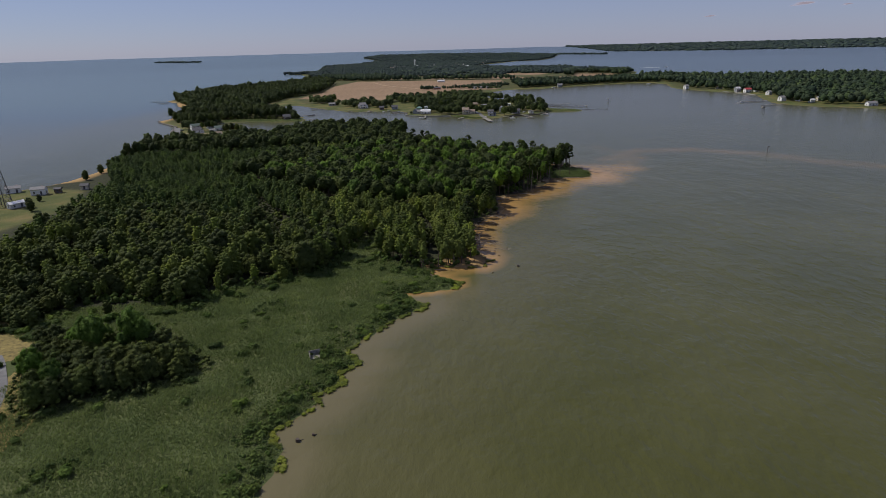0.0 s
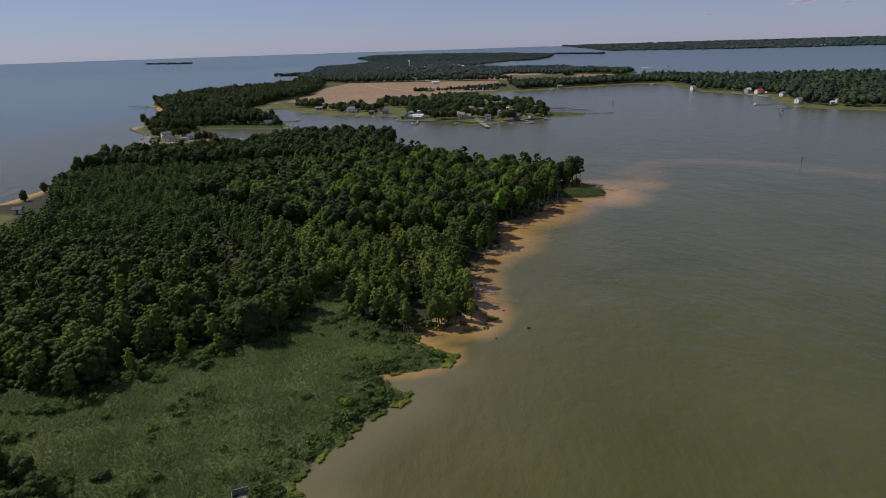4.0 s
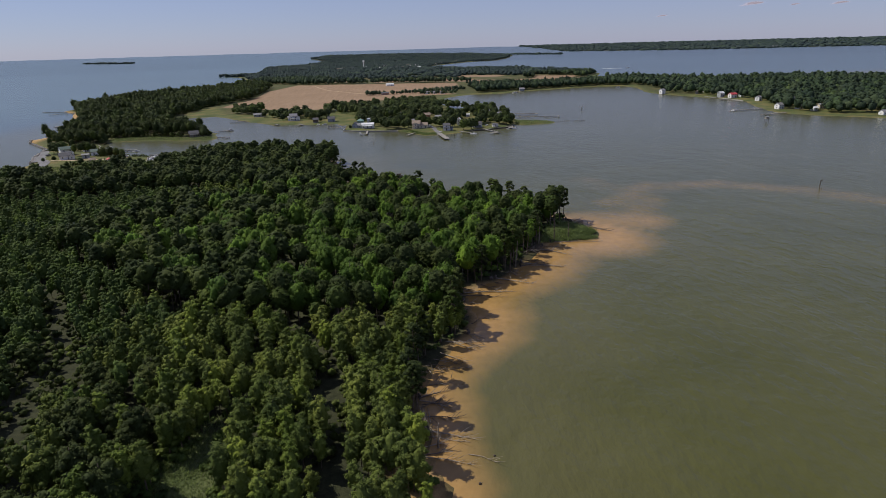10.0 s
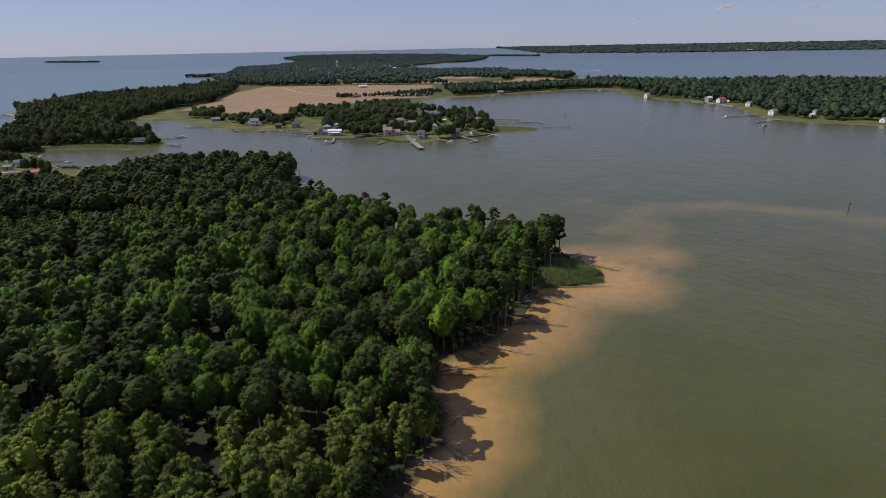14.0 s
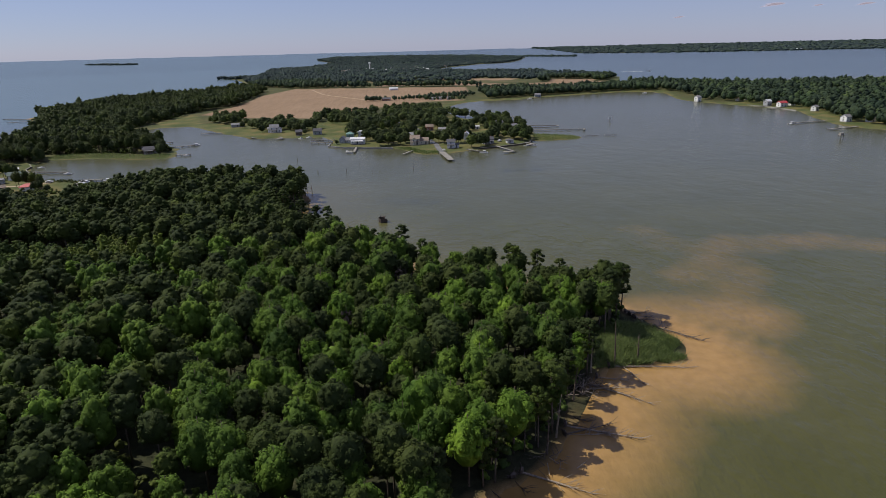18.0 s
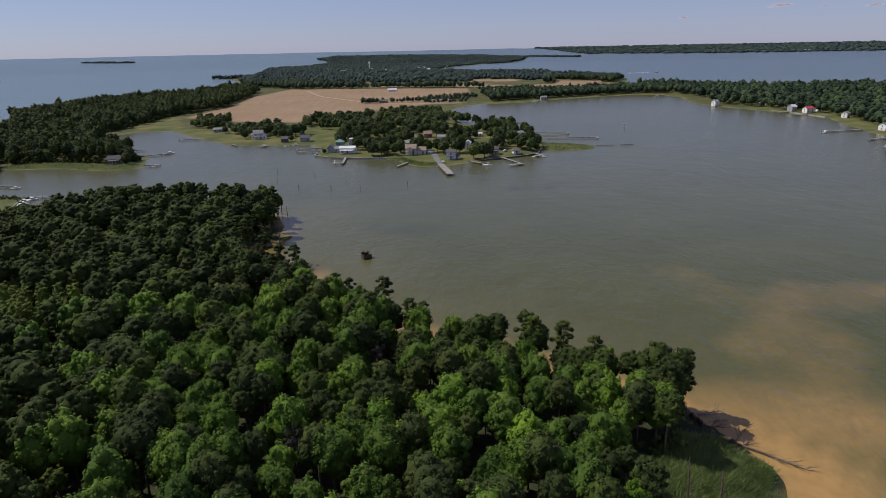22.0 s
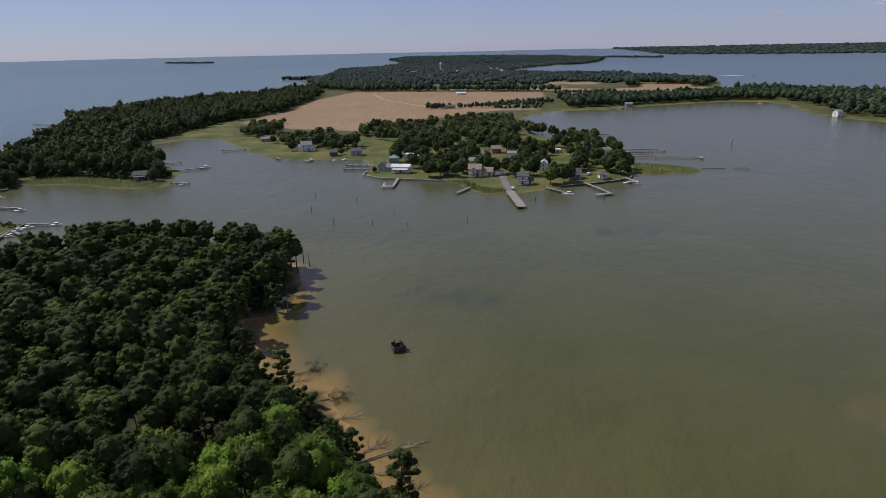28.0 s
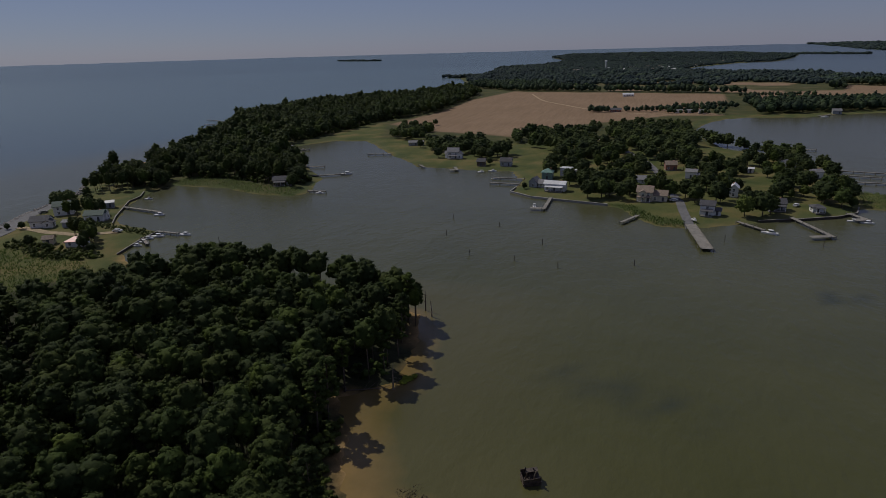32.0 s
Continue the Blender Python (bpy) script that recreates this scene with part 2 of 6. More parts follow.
# sea colours; the middle stop has the sky's reflection on the bay painted in
sheened_sea = wm.ramp(sw.outputs[2], [(0.0, (0.105, 0.112, 0.076)), (0.5, (0.094, 0.096, 0.070)), (0.8, (0.050, 0.084, 0.098)), (1.0, (0.066, 0.104, 0.100))])
col = wm.mix(sw.outputs[2], olive, sheened_sea)
col = wm.mix(sw.outputs[1], col, (0.135, 0.116, 0.060))
col = wm.mix(wa.outputs["Alpha"], col, (0.026, 0.034, 0.024))
col = wm.mix(tan, col, tint)
wm.colour(col)
waves = wm.math("ADD", wm.noise(0.36, 4, (1.0, 0.55, 1), 0.6), wm.math("MULTIPLY", wm.noise(0.09, 3, (1.0, 0.6, 1)), 2.2))
wc = wm.node("ShaderNodeVertexColor")
wc.layer_name = "chop"
wm.bump(wm.math("MULTIPLY", waves, wc.outputs["Color"]), 1.0, 0.44)
WATER = wm.m

# ---------------------------------------------------------------- mesh tools


class Geo:
    """Gathers points and faces (three or four corners) and makes one mesh of them."""

    def __init__(self):
        self.v, self.f3, self.f4, self.n = [], [], [], 0

    def add(self, v, f):
        v, f = np.asarray(v, float), np.asarray(f, int)
        if len(v):
            self.v.append(v)
            (self.f3 if f.shape[1] == 3 else self.f4).append(f + self.n)
            self.n += len(v)
        return self

    def arrays(self):
        join = lambda some, k: np.concatenate(some) if some else np.zeros((0, k), int)
        return np.concatenate(self.v), join(self.f3, 3), join(self.f4, 4)

    def mesh(self, name, material, smooth=False):
        v, f3, f4 = self.arrays()
        me = bpy.data.meshes.new(name)
        me.vertices.add(len(v))
        me.vertices.foreach_set("co", v.ravel())
        loops = np.r_[f3.ravel(), f4.ravel()]
        me.loops.add(len(loops))
        me.loops.foreach_set("vertex_index", loops)
        me.polygons.add(len(f3) + len(f4))
        me.polygons.foreach_set("loop_start", np.r_[np.arange(len(f3)) * 3, len(f3) * 3 + np.arange(len(f4)) * 4])
        me.polygons.foreach_set("use_smooth", np.full(len(me.polygons), smooth, bool))
        me.materials.append(material)
        me.update(calc_edges=True)
        return me


BOX = np.array([[x, y, z] for x in (-0.5, 0.5) for y in (-0.5, 0.5) for z in (-0.5, 0.5)])
BOX_F = np.array([[0, 1, 3, 2], [4, 6, 7, 5], [0, 4, 5, 1], [2, 3, 7, 6], [0, 2, 6, 4], [1, 5, 7, 3]])


def turn(v, degrees):
    c, s = math.cos(radians(degrees)), math.sin(radians(degrees))
    return np.asarray(v) @ np.array([[c, s, 0], [-s, c, 0], [0, 0, 1]])


def box(cx, cy, cz, sx, sy, sz, rz=0.0):
    return turn(BOX * (sx, sy, sz), rz) + (cx, cy, cz), BOX_F


def tube(p0, p1, r0, r1, n=6):
    """A tapered round bar with closed ends."""
    p0, p1 = np.array(p0, float), np.array(p1, float)
    d = (p1 - p0) / max(np.linalg.norm(p1 - p0), 1e-6)
    a = np.cross(d, (0, 0, 1) if abs(d[2]) < 0.9 else (1, 0, 0))
    a /= np.linalg.norm(a)
    b = np.cross(d, a)
    ang = np.arange(n) * 2 * math.pi / n
    ring = np.cos(ang)[:, None] * a + np.sin(ang)[:, None] * b
    v = np.concatenate([p0 + ring * r0, p1 + ring * r1, [p0, p1]])
    k = np.arange(n)
    j = (k + 1) % n
    f = np.concatenate([np.stack([k, j, n + j], 1), np.stack([k, n + j, n + k], 1),
                        np.stack([j, k, 0 * k + 2 * n], 1), np.stack([n + k, n + j, 0 * k + 2 * n + 1], 1)])
    return v, f


def prism(w, d, h, over=0.0):
    """A solid with a gable: w along x (the ridge), d along y, h high."""
    x, y = w / 2 + over, d / 2
    v = [(-x, -y, 0), (x, -y, 0), (x, y, 0), (-x, y, 0), (-x, 0, h), (x, 0, h)]
    return np.array(v), np.array([[0, 3, 2], [0, 2, 1], [0, 1, 5], [0, 5, 4], [2, 3, 4], [2, 4, 5], [0, 4, 3], [1, 2, 5]])


bm0 = bmesh.new()
bmesh.ops.create_icosphere(bm0, subdivisions=1, radius=1)
ICO = np.array([v.co[:] for v in bm0.verts])
ICO_F = np.array([[v.index for v in f.verts] for f in bm0.faces])
bm0.free()
bm0 = bmesh.new()
bmesh.ops.create_icosphere(bm0, subdivisions=2, radius=1)
ICO2 = np.array([v.co[:] for v in bm0.verts])
ICO2_F = np.array([[v.index for v in f.verts] for f in bm0.faces])
bm0.free()


def part(name, data, parent, label=""):
    """One mesh object under a thing or a part."""
    ob = new(name, data)
    ob.parent = parent
    return tagged(ob, label)


def thing(name, label, category, group="", at=None, kind=""):
    """An empty at the base of a thing, which holds its parts."""
    ob = new(name)
    ob.empty_display_size = 0.5
    if at is not None:
        ob.matrix_basis = at
    return tagged(ob, label, category, group, kind)


def single(name, data, label, category, group="", at=None, kind=""):
    ob = new(name, data)
    if at is not None:
        ob.matrix_basis = at
    return tagged(ob, label, category, group, kind)


def smooth_step(a, b, x):
    t = np.clip((np.asarray(x, float) - a) / (b - a), 0, 1)
    return t * t * (3 - 2 * t)


def signed(poly, x, y):
    """Metres inside (+) or outside (-) of a closed outline."""
    p = np.array(poly, float)
    best = np.full(x.shape, 1e18)
    inside = np.zeros(x.shape, bool)
    for (ax, ay), (bx, by) in zip(p, np.roll(p, -1, 0)):
        ex, ey = bx - ax, by - ay
        k = np.clip(((x - ax) * ex + (y - ay) * ey) / (ex * ex + ey * ey + 1e-9), 0, 1)
        best = np.minimum(best, (x - ax - k * ex) ** 2 + (y - ay - k * ey) ** 2)
        if ay != by:
            cross = (ay > y) != (by > y)
            inside ^= cross & (x < ex * (y - ay) / ey + ax)
    return np.where(inside, 1, -1) * np.sqrt(best)


def ripple(x, y, size, seed=0):
    """Smooth uneven numbers about 0, from sines of many ways."""
    r = np.random.RandomState(seed)
    out = np.zeros(np.shape(x))
    for k in range(9):
        a, ph, f = r.uniform(0, 6.28), r.uniform(0, 6.28), r.uniform(0.6, 2.2) / size
        out += np.sin((x * math.cos(a) + y * math.sin(a)) * 6.283 * f + ph)
    return out / 4.5


# ---------------------------------------------------------------- the plan of the land
MARSH_SHORE = [(-48, -200), (-42, 30), (-37, 97), (-35, 104), (-36, 110), (-40, 116), (-31, 127), (-33, 131), (-27, 136), (-29, 141), (-24, 147),
               (-29, 154), (-22, 165), (-16, 174), (-7, 183), (-15, 194), (2, 198), (4, 203), (-6, 212), (-4, 221), (14, 219), (16, 228)]
BEACH_SHORE = [(12, 241), (13, 256), (12, 267), (16, 280), (22, 289), (28, 295), (30, 306), (29, 318), (29, 327), (42, 337), (51, 345), (61, 362),
               (70, 375), (91, 377), (94, 390), (88, 403), (85, 413), (74, 420), (60, 428), (45, 436), (28, 448), (12, 462), (7, 476), (0, 488)]
POINT_SHORE = [(-6, 499), (-18, 503), (-25, 509), (-33, 527), (-40, 538), (-29, 549), (-31, 560), (-33, 573), (-38, 588), (-60, 598), (-90, 603),
               (-130, 608), (-165, 603), (-181, 616), (-186, 634), (-188, 647), (-204, 652), (-221, 655), (-230, 664), (-246, 688), (-254, 707), (-262, 729)]
COVE_SHORE = [(-262, 740), (-220, 740), (-190, 728), (-166, 727), (-160, 735), (-165, 748), (-172, 775), (-199, 806), (-213, 826), (-250, 865),
              (-269, 895), (-248, 939), (-215, 943), (-167, 879), (-125, 829), (-99, 826), (-77, 820), (-57, 823), (-44, 795), (-44, 760)]
VILLAGE_SHORE = [(-31, 751), (6, 742), (17, 735), (26, 716), (33, 707), (45, 706), (54, 709), (69, 717), (85, 728), (97, 731), (112, 738), (121, 746),
                 (126, 758), (142, 756), (165, 759), (171, 768), (166, 780), (150, 790), (136, 798), (137, 822), (137, 858), (131, 892), (113, 918), (85, 937)]
EAST_BAY = [(76, 980), (70, 1040), (83, 1099), (106, 1140), (131, 1158), (188, 1163), (214, 1188), (292, 1222), (365, 1250), (412, 1235), (420, 1190),
            (398, 1100), (402, 1050), (430, 985), (447, 950), (453, 910), (432, 850), (424, 815), (416, 782), (437, 744), (465, 725), (500, 690)]
RIVER_SHORE = [(600, 640), (800, 590), (1100, 560), (1300, 700), (1150, 1000), (860, 1230), (770, 1290), (600, 1290), (500, 1400), (440, 1470),
               (470, 1560), (520, 1700), (520, 1850), (400, 2150), (250, 2230), (140, 2330), (150, 2560), (190, 2690), (350, 3005), (474, 3078), (575, 3304), (659, 3589)]
SEA_SHORE = [(421, 3872), (-59, 4078), (-386, 4037), (-451, 3757), (-336, 3454), (-420, 3100), (-531, 2850), (-470, 2500), (-430, 2260), (-525, 2158), (-460, 2100), (-390, 1900),
             (-340, 1650), (-345, 1480), (-400, 1390), (-470, 1330), (-480, 1200), (-474, 1090), (-440, 1050), (-411, 985), (-385, 940), (-358, 873)]
WEST_SHORE = [(-350, 844), (-345, 800), (-349, 774), (-337, 752), (-299, 706), (-288, 667), (-272, 629), (-269, 600), (-257, 520), (-248, 460),
              (-249, 430), (-252, 400), (-269, 378), (-302, 300), (-340, 150), (-380, -200)]
MAINLAND = (MARSH_SHORE + BEACH_SHORE + POINT_SHORE + COVE_SHORE + VILLAGE_SHORE + EAST_BAY + RIVER_SHORE + SEA_SHORE + WEST_SHORE)
FAR_EAST = [(1000, 3740), (1300, 3560), (1629, 3375), (2188, 3096), (2900, 2500), (4300, 2600), (3400, 4400), (900, 4800)]
DARK_ISLE = [(650, 3640), (760, 3560), (890, 3470), (900, 3500), (790, 3590), (680, 3665)]
FAR_ISLE = [(-1660, 3725), (-1540, 3680), (-1375, 3683), (-1385, 3720), (-1520, 3740)]
FAR_LANDS = [FAR_EAST, DARK_ISLE, FAR_ISLE]

MARSH = [(-48, -200), (-42, 30), (-30, 100), (-20, 150), (0, 180), (8, 200), (-4, 214), (-16, 217), (-27, 226), (-29, 245), (-33, 254), (-40, 253), (-45, 238),
         (-42, 222), (-56, 213), (-78, 198), (-86, 186), (-103, 185), (-128, 182), (-138, 168), (-110, 160), (-135, 140), (-120, 60), (-120, -200)]
REED_POINT = [(66, 375), (72, 375.5), (80, 374), (88, 374.5), (91, 379), (88, 381), (92.5, 386), (90, 391), (86, 396), (80, 399), (72, 392)]
FIELD = [(-241, 1061), (-225, 1200), (-234, 1380), (-205, 1560), (-60, 1530), (140, 1480), (130, 1340), (90, 1215), (110, 1165), (50, 1160), (10, 1118),
         (-44, 1062), (-66, 1015), (-86, 976), (-121, 991), (-177, 1006)]
FIELDS = [FIELD, [(-40, 1572), (90, 1560), (215, 1470), (235, 1540), (110, 1640), (-20, 1660)], [(-5, 1740), (20, 1810), (118, 1840), (140, 1760)],
          [(317, 1545), (380, 1478), (440, 1620), (350, 1670)], [(-160, 1640), (-60, 1625), (-70, 1720), (-150, 1730)], [(160, 1700), (260, 1660), (290, 1740), (180, 1790)], [(150, 1330), (240, 1330), (330, 1360), (420, 1370), (450, 1420), (430, 1540), (300, 1550), (170, 1480)]]
LAWNS = [[(-300, 250), (-215, 270), (-205, 330), (-222, 372), (-262, 384), (-300, 384)], [(-300, 600), (-190, 560), (-165, 600), (-180, 650), (-225, 655), (-245, 690), (-262, 735), (-345, 735)],
         [(-215, 950), (-165, 880), (-120, 830), (-57, 822), (-40, 755), (10, 735), (35, 700), (60, 705), (130, 745), (140, 800), (140, 870), (110, 925), (60, 960), (-40, 965), (-110, 920), (-170, 960)],
         [(-290, 1100), (-240, 1050), (-195, 925), (-250, 935), (-275, 1000)], [(120, 755), (175, 755), (175, 795), (130, 800)], [(70, 1040), (95, 1130), (200, 1165), (420, 1235), (430, 1180), (440, 1250), (380, 1275), (200, 1200), (100, 1170), (60, 1080)],
         [(395, 1000), (440, 940), (430, 800), (410, 775), (480, 720), (520, 760), (500, 900), (470, 1050)]]
SANDS = [[(-262, 395), (-240, 400), (-240, 470), (-262, 520)], [(-360, 740), (-335, 740), (-335, 860), (-400, 1000), (-480, 1110), (-500, 1100), (-420, 960), (-365, 850)],
         [(8, 262), (14, 230), (16, 222), (-5, 214), (-8, 222), (4, 228)]]


def rise(x, y):
    """Far off, the sheet climbs a little towards the skyline."""
    r = np.hypot(x, y - 200)
    return np.where(r < 4600, 51.0 * np.clip((r - 3000) / 1600, 0, 1), 51.0 - (r - 4600) * 0.2)


def land(x, y):
    """Metres inland (+) or out on the water (-)."""
    d = signed(MAINLAND, x, y)
    for p in FAR_LANDS:
        d = np.maximum(d, signed(p, x, y))
    near = np.clip(1 - (np.abs(x) + np.abs(y - 350)) / 1500, 0.2, 1)
    return d + near * (1.1 * ripple(x, y, 7, 3) + 0.6 * ripple(x, y, 3, 4)) + (1 - near) * 3 * ripple(x, y, 40, 5)


def height(x, y, d=None):
    x, y = np.asarray(x, float), np.asarray(y, float)
    d = land(x, y) if d is None else d
    up = 0.17 * np.clip(d, 0, 3) + 0.6 * smooth_step(2, 12, d) + 0.12 * ripple(x, y, 25, 6) * smooth_step(4, 20, d)
    return np.where(d > 0, up, np.maximum(-3.0, 0.12 * d)) + rise(x, y)


def spaced(knots):
    out = []
    for (a, step_a), (b, step_b) in zip(knots, knots[1:]):
        x = a
        while x < b:
            out.append(x)
            x += step_a + (step_b - step_a) * (x - a) / (b - a)
    return np.array(out + [knots[-1][0]])


def sheet(xs, ys):
    gx, gy = np.meshgrid(xs, ys)
    n, m = len(xs), len(ys)
    k = (np.arange(m - 1)[:, None] * n + np.arange(n - 1)).ravel()
    return gx.ravel(), gy.ravel(), np.stack([k, k + 1, k + n + 1, k + n], 1)


def paint(me, name, rgba):
    layer = me.color_attributes.new(name, "FLOAT_COLOR", "POINT")
    layer.data.foreach_set("color", np.asarray(rgba, float).ravel())


def cover(polys, x, y, soft):
    out = np.zeros(x.shape)
    for p in polys:
        q = np.array(p)
        m = (x > q[:, 0].min() - 30) & (x < q[:, 0].max() + 30) & (y > q[:, 1].min() - 30) & (y < q[:, 1].max() + 30)
        out[m] = np.maximum(out[m], smooth_step(-soft, soft, signed(p, x[m], y[m])))
    return out


# the ground, one sheet to the skyline
xs = spaced([(-4800, 160), (-1300, 40), (-600, 8), (-280, 6), (-130, 2.4), (-60, 2.5), (105, 2.5), (200, 6), (560, 9), (1300, 40), (4800, 160)])
ys = spaced([(-600, 60), (0, 8), (85, 2.5), (600, 3.0), (640, 5), (980, 6), (1300, 12), (2500, 45), (5000, 70)])
gx, gy, gf = sheet(xs, ys)
gd = land(gx, gy)
ground = single("ground", Geo().add(np.stack([gx, gy, height(gx, gy, gd)], 1), gf).mesh("ground", GROUND, True),
                "low wooded land with marsh, lawns and tan fields", "ground", kind="structure")
shore = np.clip(1 - gd / 3.0, 0, 1) * (gd > -6) * smooth_step(205, 225, gy) * smooth_step(0.2, 0.6, 0.5 + 0.5 * ripple(gx, gy, 30, 8))
sandy = np.maximum(cover(SANDS, gx, gy, 3), np.where(gy < 620, shore, 0.35 * shore))
wild = smooth_step(0.35, 0.75, 0.5 + 0.5 * ripple(gx, gy, 260, 12)) * (gy > 1600) * 0.5
dim = (np.hypot(gx, gy - 200) < 2900)
paint(ground.data, "cover", dim[:, None] * np.stack([sandy, np.maximum(cover([MARSH, REED_POINT], gx, gy, 2), 0.8 * (gd < 7) * (gd > -8) * (gy > 620)), np.maximum(cover(LAWNS, gx, gy, 3), 0.55 * (gy > 625)) * (1 - cover(FIELDS, gx, gy, 3)),
                                      np.maximum(cover(FIELDS, gx, gy, 3), wild * (gd > 30))], 1))

# the water, with the silt that the shoals stir up
wxs = spaced([(-4800, 200), (-1300, 60), (-500, 15), (-120, 5), (260, 5), (600, 18), (1300, 60), (4800, 200)])
wys = spaced([(-600, 60), (0, 6), (60, 5), (620, 5), (1000, 16), (2500, 60), (5000, 90)])
wx, wy, wf = sheet(wxs, wys)
water = single("water", Geo().add(np.stack([wx, wy, rise(wx, wy)], 1), wf).mesh("water", WATER, True),
               "murky olive bay water with tan sandy shallows", "water", kind="structure")
out = -signed(MAINLAND, wx, wy)
width = np.interp(wy, [190, 215, 240, 270, 300, 340, 380, 420, 450, 500, 540, 580, 600], [2, 7, 12, 14, 18, 25, 26, 34, 17, 14, 12, 9, 2])
north = (wy > 410 + (88 - wx) * 0.94) & (wx > -5)
width = np.where(north, np.minimum(width, 9.0), width)
silt = 0.95 * np.where(north, 0.62, 1.0) * (1 - smooth_step(0.0, 1.45, out / width)) * (wx > -60) * (wy > 190) * (wy < 605) * np.interp(wy, [420, 460, 560], [1, 0.62, 0.45])


WEED = [(84, 632, 104, 630, 9, 0.8), (106, 638, 128, 632, 6, 0.7), (12, 562, 38, 552, 11, 0.6), (98, 828, 122, 810, 7, 0.6)]


def streak(x0, y0, x1, y1, r, amount):
    k = np.clip(((wx - x0) * (x1 - x0) + (wy - y0) * (y1 - y0)) / ((x1 - x0) ** 2 + (y1 - y0) ** 2), 0, 1)
    return amount * (1 - smooth_step(0.0, 1.1, np.hypot(wx - x0 - k * (x1 - x0), wy - y0 - k * (y1 - y0)) / r))


for s in ((92, 404, 118, 402, 26, 0.60), (112, 402, 136, 440, 28, 0.28), (136, 446, 120, 490, 28, 0.22), (120, 436, 150, 468, 26, 0.30), (150, 468, 186, 468, 24, 0.31), (186, 468, 230, 440, 24, 0.31), (230, 440, 256, 402, 25, 0.30), (256, 402, 340, 340, 30, 0.27)):
    silt = np.maximum(silt, streak(*s))
mud = (1 - smooth_step(2, 19, out)) * (wx > -60) * smooth_step(215, 190, wy) * (wy > 0) * 0.85
mud = np.maximum(mud, 0.3 * (1 - smooth_step(0, 60, out)) * (wx > -60) * (wy < 620))
sea_and_sheen = np.maximum(smooth_step(-230, -420, wx + 0.05 * wy) * (0.5 + 0.5 * smooth_step(450, 1150, wy)), smooth_step(1250, 1600, wy))
# the bay's colour lightens with distance, imitating reflected sky
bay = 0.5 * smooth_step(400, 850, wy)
sea_and_sheen = np.where((wx > -300) & (wy < 1250), bay, np.maximum(sea_and_sheen, bay))
sea_and_sheen = np.where((wx > 150) & (wy > 1250), np.minimum(sea_and_sheen, 0.8), sea_and_sheen)
weed = np.zeros_like(silt)
for s in WEED:
    weed = np.maximum(weed, streak(*s))
weed *= smooth_step(0.25, 0.8, 0.5 + 0.5 * ripple(wx, wy, 9, 61))
chop = np.maximum(0.2 + 0.8 * smooth_step(480, 250, np.hypot(wx - 40, wy - 150)), 0.55 * smooth_step(560, 420, np.hypot(wx - 110, wy - 480)))
chop = np.maximum(chop * smooth_step(2, 30, out + 8), 0.8 * smooth_step(1400, 2000, wy))
paint(water.data, "chop", np.stack([chop, chop, chop, np.ones_like(chop)], 1))
paint(water.data, "silt", np.stack([silt, mud, sea_and_sheen, weed], 1))

# ---------------------------------------------------------------- trees


def leaves(r, clumps, per, size, four=True, flat=0.0):
    """Leaf sprays on the skin of round clumps (centre, radii): diamonds, or single triangles for far trees."""
    c = np.repeat(np.array(clumps, float), per, 0)
    n = len(c)
    d = r.normal(size=(n, 3))
    d[:, 2] = np.abs(d[:, 2]) * np.where(r.rand(n) < 0.8, 1, -0.7)
    d /= np.linalg.norm(d, axis=1)[:, None]
    p = c[:, :3] + d * c[:, 3:6] * r.uniform(0.72, 1.14, (n, 1))
    out = p - np.mean(np.array(clumps, float)[:, :3], 0) * (1, 1, 0.9)
    out /= np.linalg.norm(out, axis=1)[:, None] + 1e-6
    nrm = 0.45 * d + 0.8 * out + r.normal(size=(n, 3)) * 0.42 + (0, 0, 0.2 + flat)
    nrm /= np.linalg.norm(nrm, axis=1)[:, None]
    a = (0, 0, 1.0) + r.normal(size=(n, 3)) * 0.55
    a -= nrm * (a * nrm).sum(1)[:, None]
    a /= np.linalg.norm(a, axis=1)[:, None]
    b = np.cross(nrm, a)
    s = size * r.uniform(0.6, 1.35, (n, 1))
    k = np.arange(n)
    if four:
        v = np.stack([p + a * s, p + b * s * 0.62, p - a * s, p - b * s * 0.62], 1).reshape(-1, 3)
        return v, np.stack([4 * k, 4 * k + 1, 4 * k + 2, 4 * k + 3], 1)
    v = np.stack([p + a * s, p - a * s * 0.5 + b * s * 0.8, p - a * s * 0.5 - b * s * 0.8], 1).reshape(-1, 3)
    return v, np.stack([3 * k, 3 * k + 1, 3 * k + 2], 1)


def cores(g, clumps, part_of=0.80, r=None, inner=0.0):
    """Lumpy inner masses that close a crown."""
    for i, c in enumerate(clumps):
        if inner and not i:
            g.add(ICO2 * r.uniform(0.86, 1.1, (len(ICO2), 1)) * (np.array(c[3:6]) * inner) + c[:3], ICO2_F)
            continue
        uneven = 1.0 if r is None else r.uniform(0.80, 1.16, (len(ICO), 1))
        g.add(ICO * uneven * (np.array(c[3:6]) * part_of) + c[:3], ICO_F)
    return g


def egg_clumps(r, h, mid, half, wide, n, point=0.0):
    """A rounded crown, fuller below its middle, of uneven tufts."""
    out = []
    for k in range(n):
        u = -0.75 + 1.7 * (k + 0.5) / n
        a = k * 2.4 + r.uniform(-0.5, 0.5)
        ring = math.sqrt(max(0.0, 1 - min(1, u * u))) * wide * r.uniform(0.55, 0.85) * (1 - point * max(0, u))
        s = wide * r.uniform(0.30, 0.46) * (1 - point * max(0, u))
        out.append((ring * math.cos(a), ring * math.sin(a), h * (mid + half * u) - s * 0.2, s, s, s * 0.9))
    return out


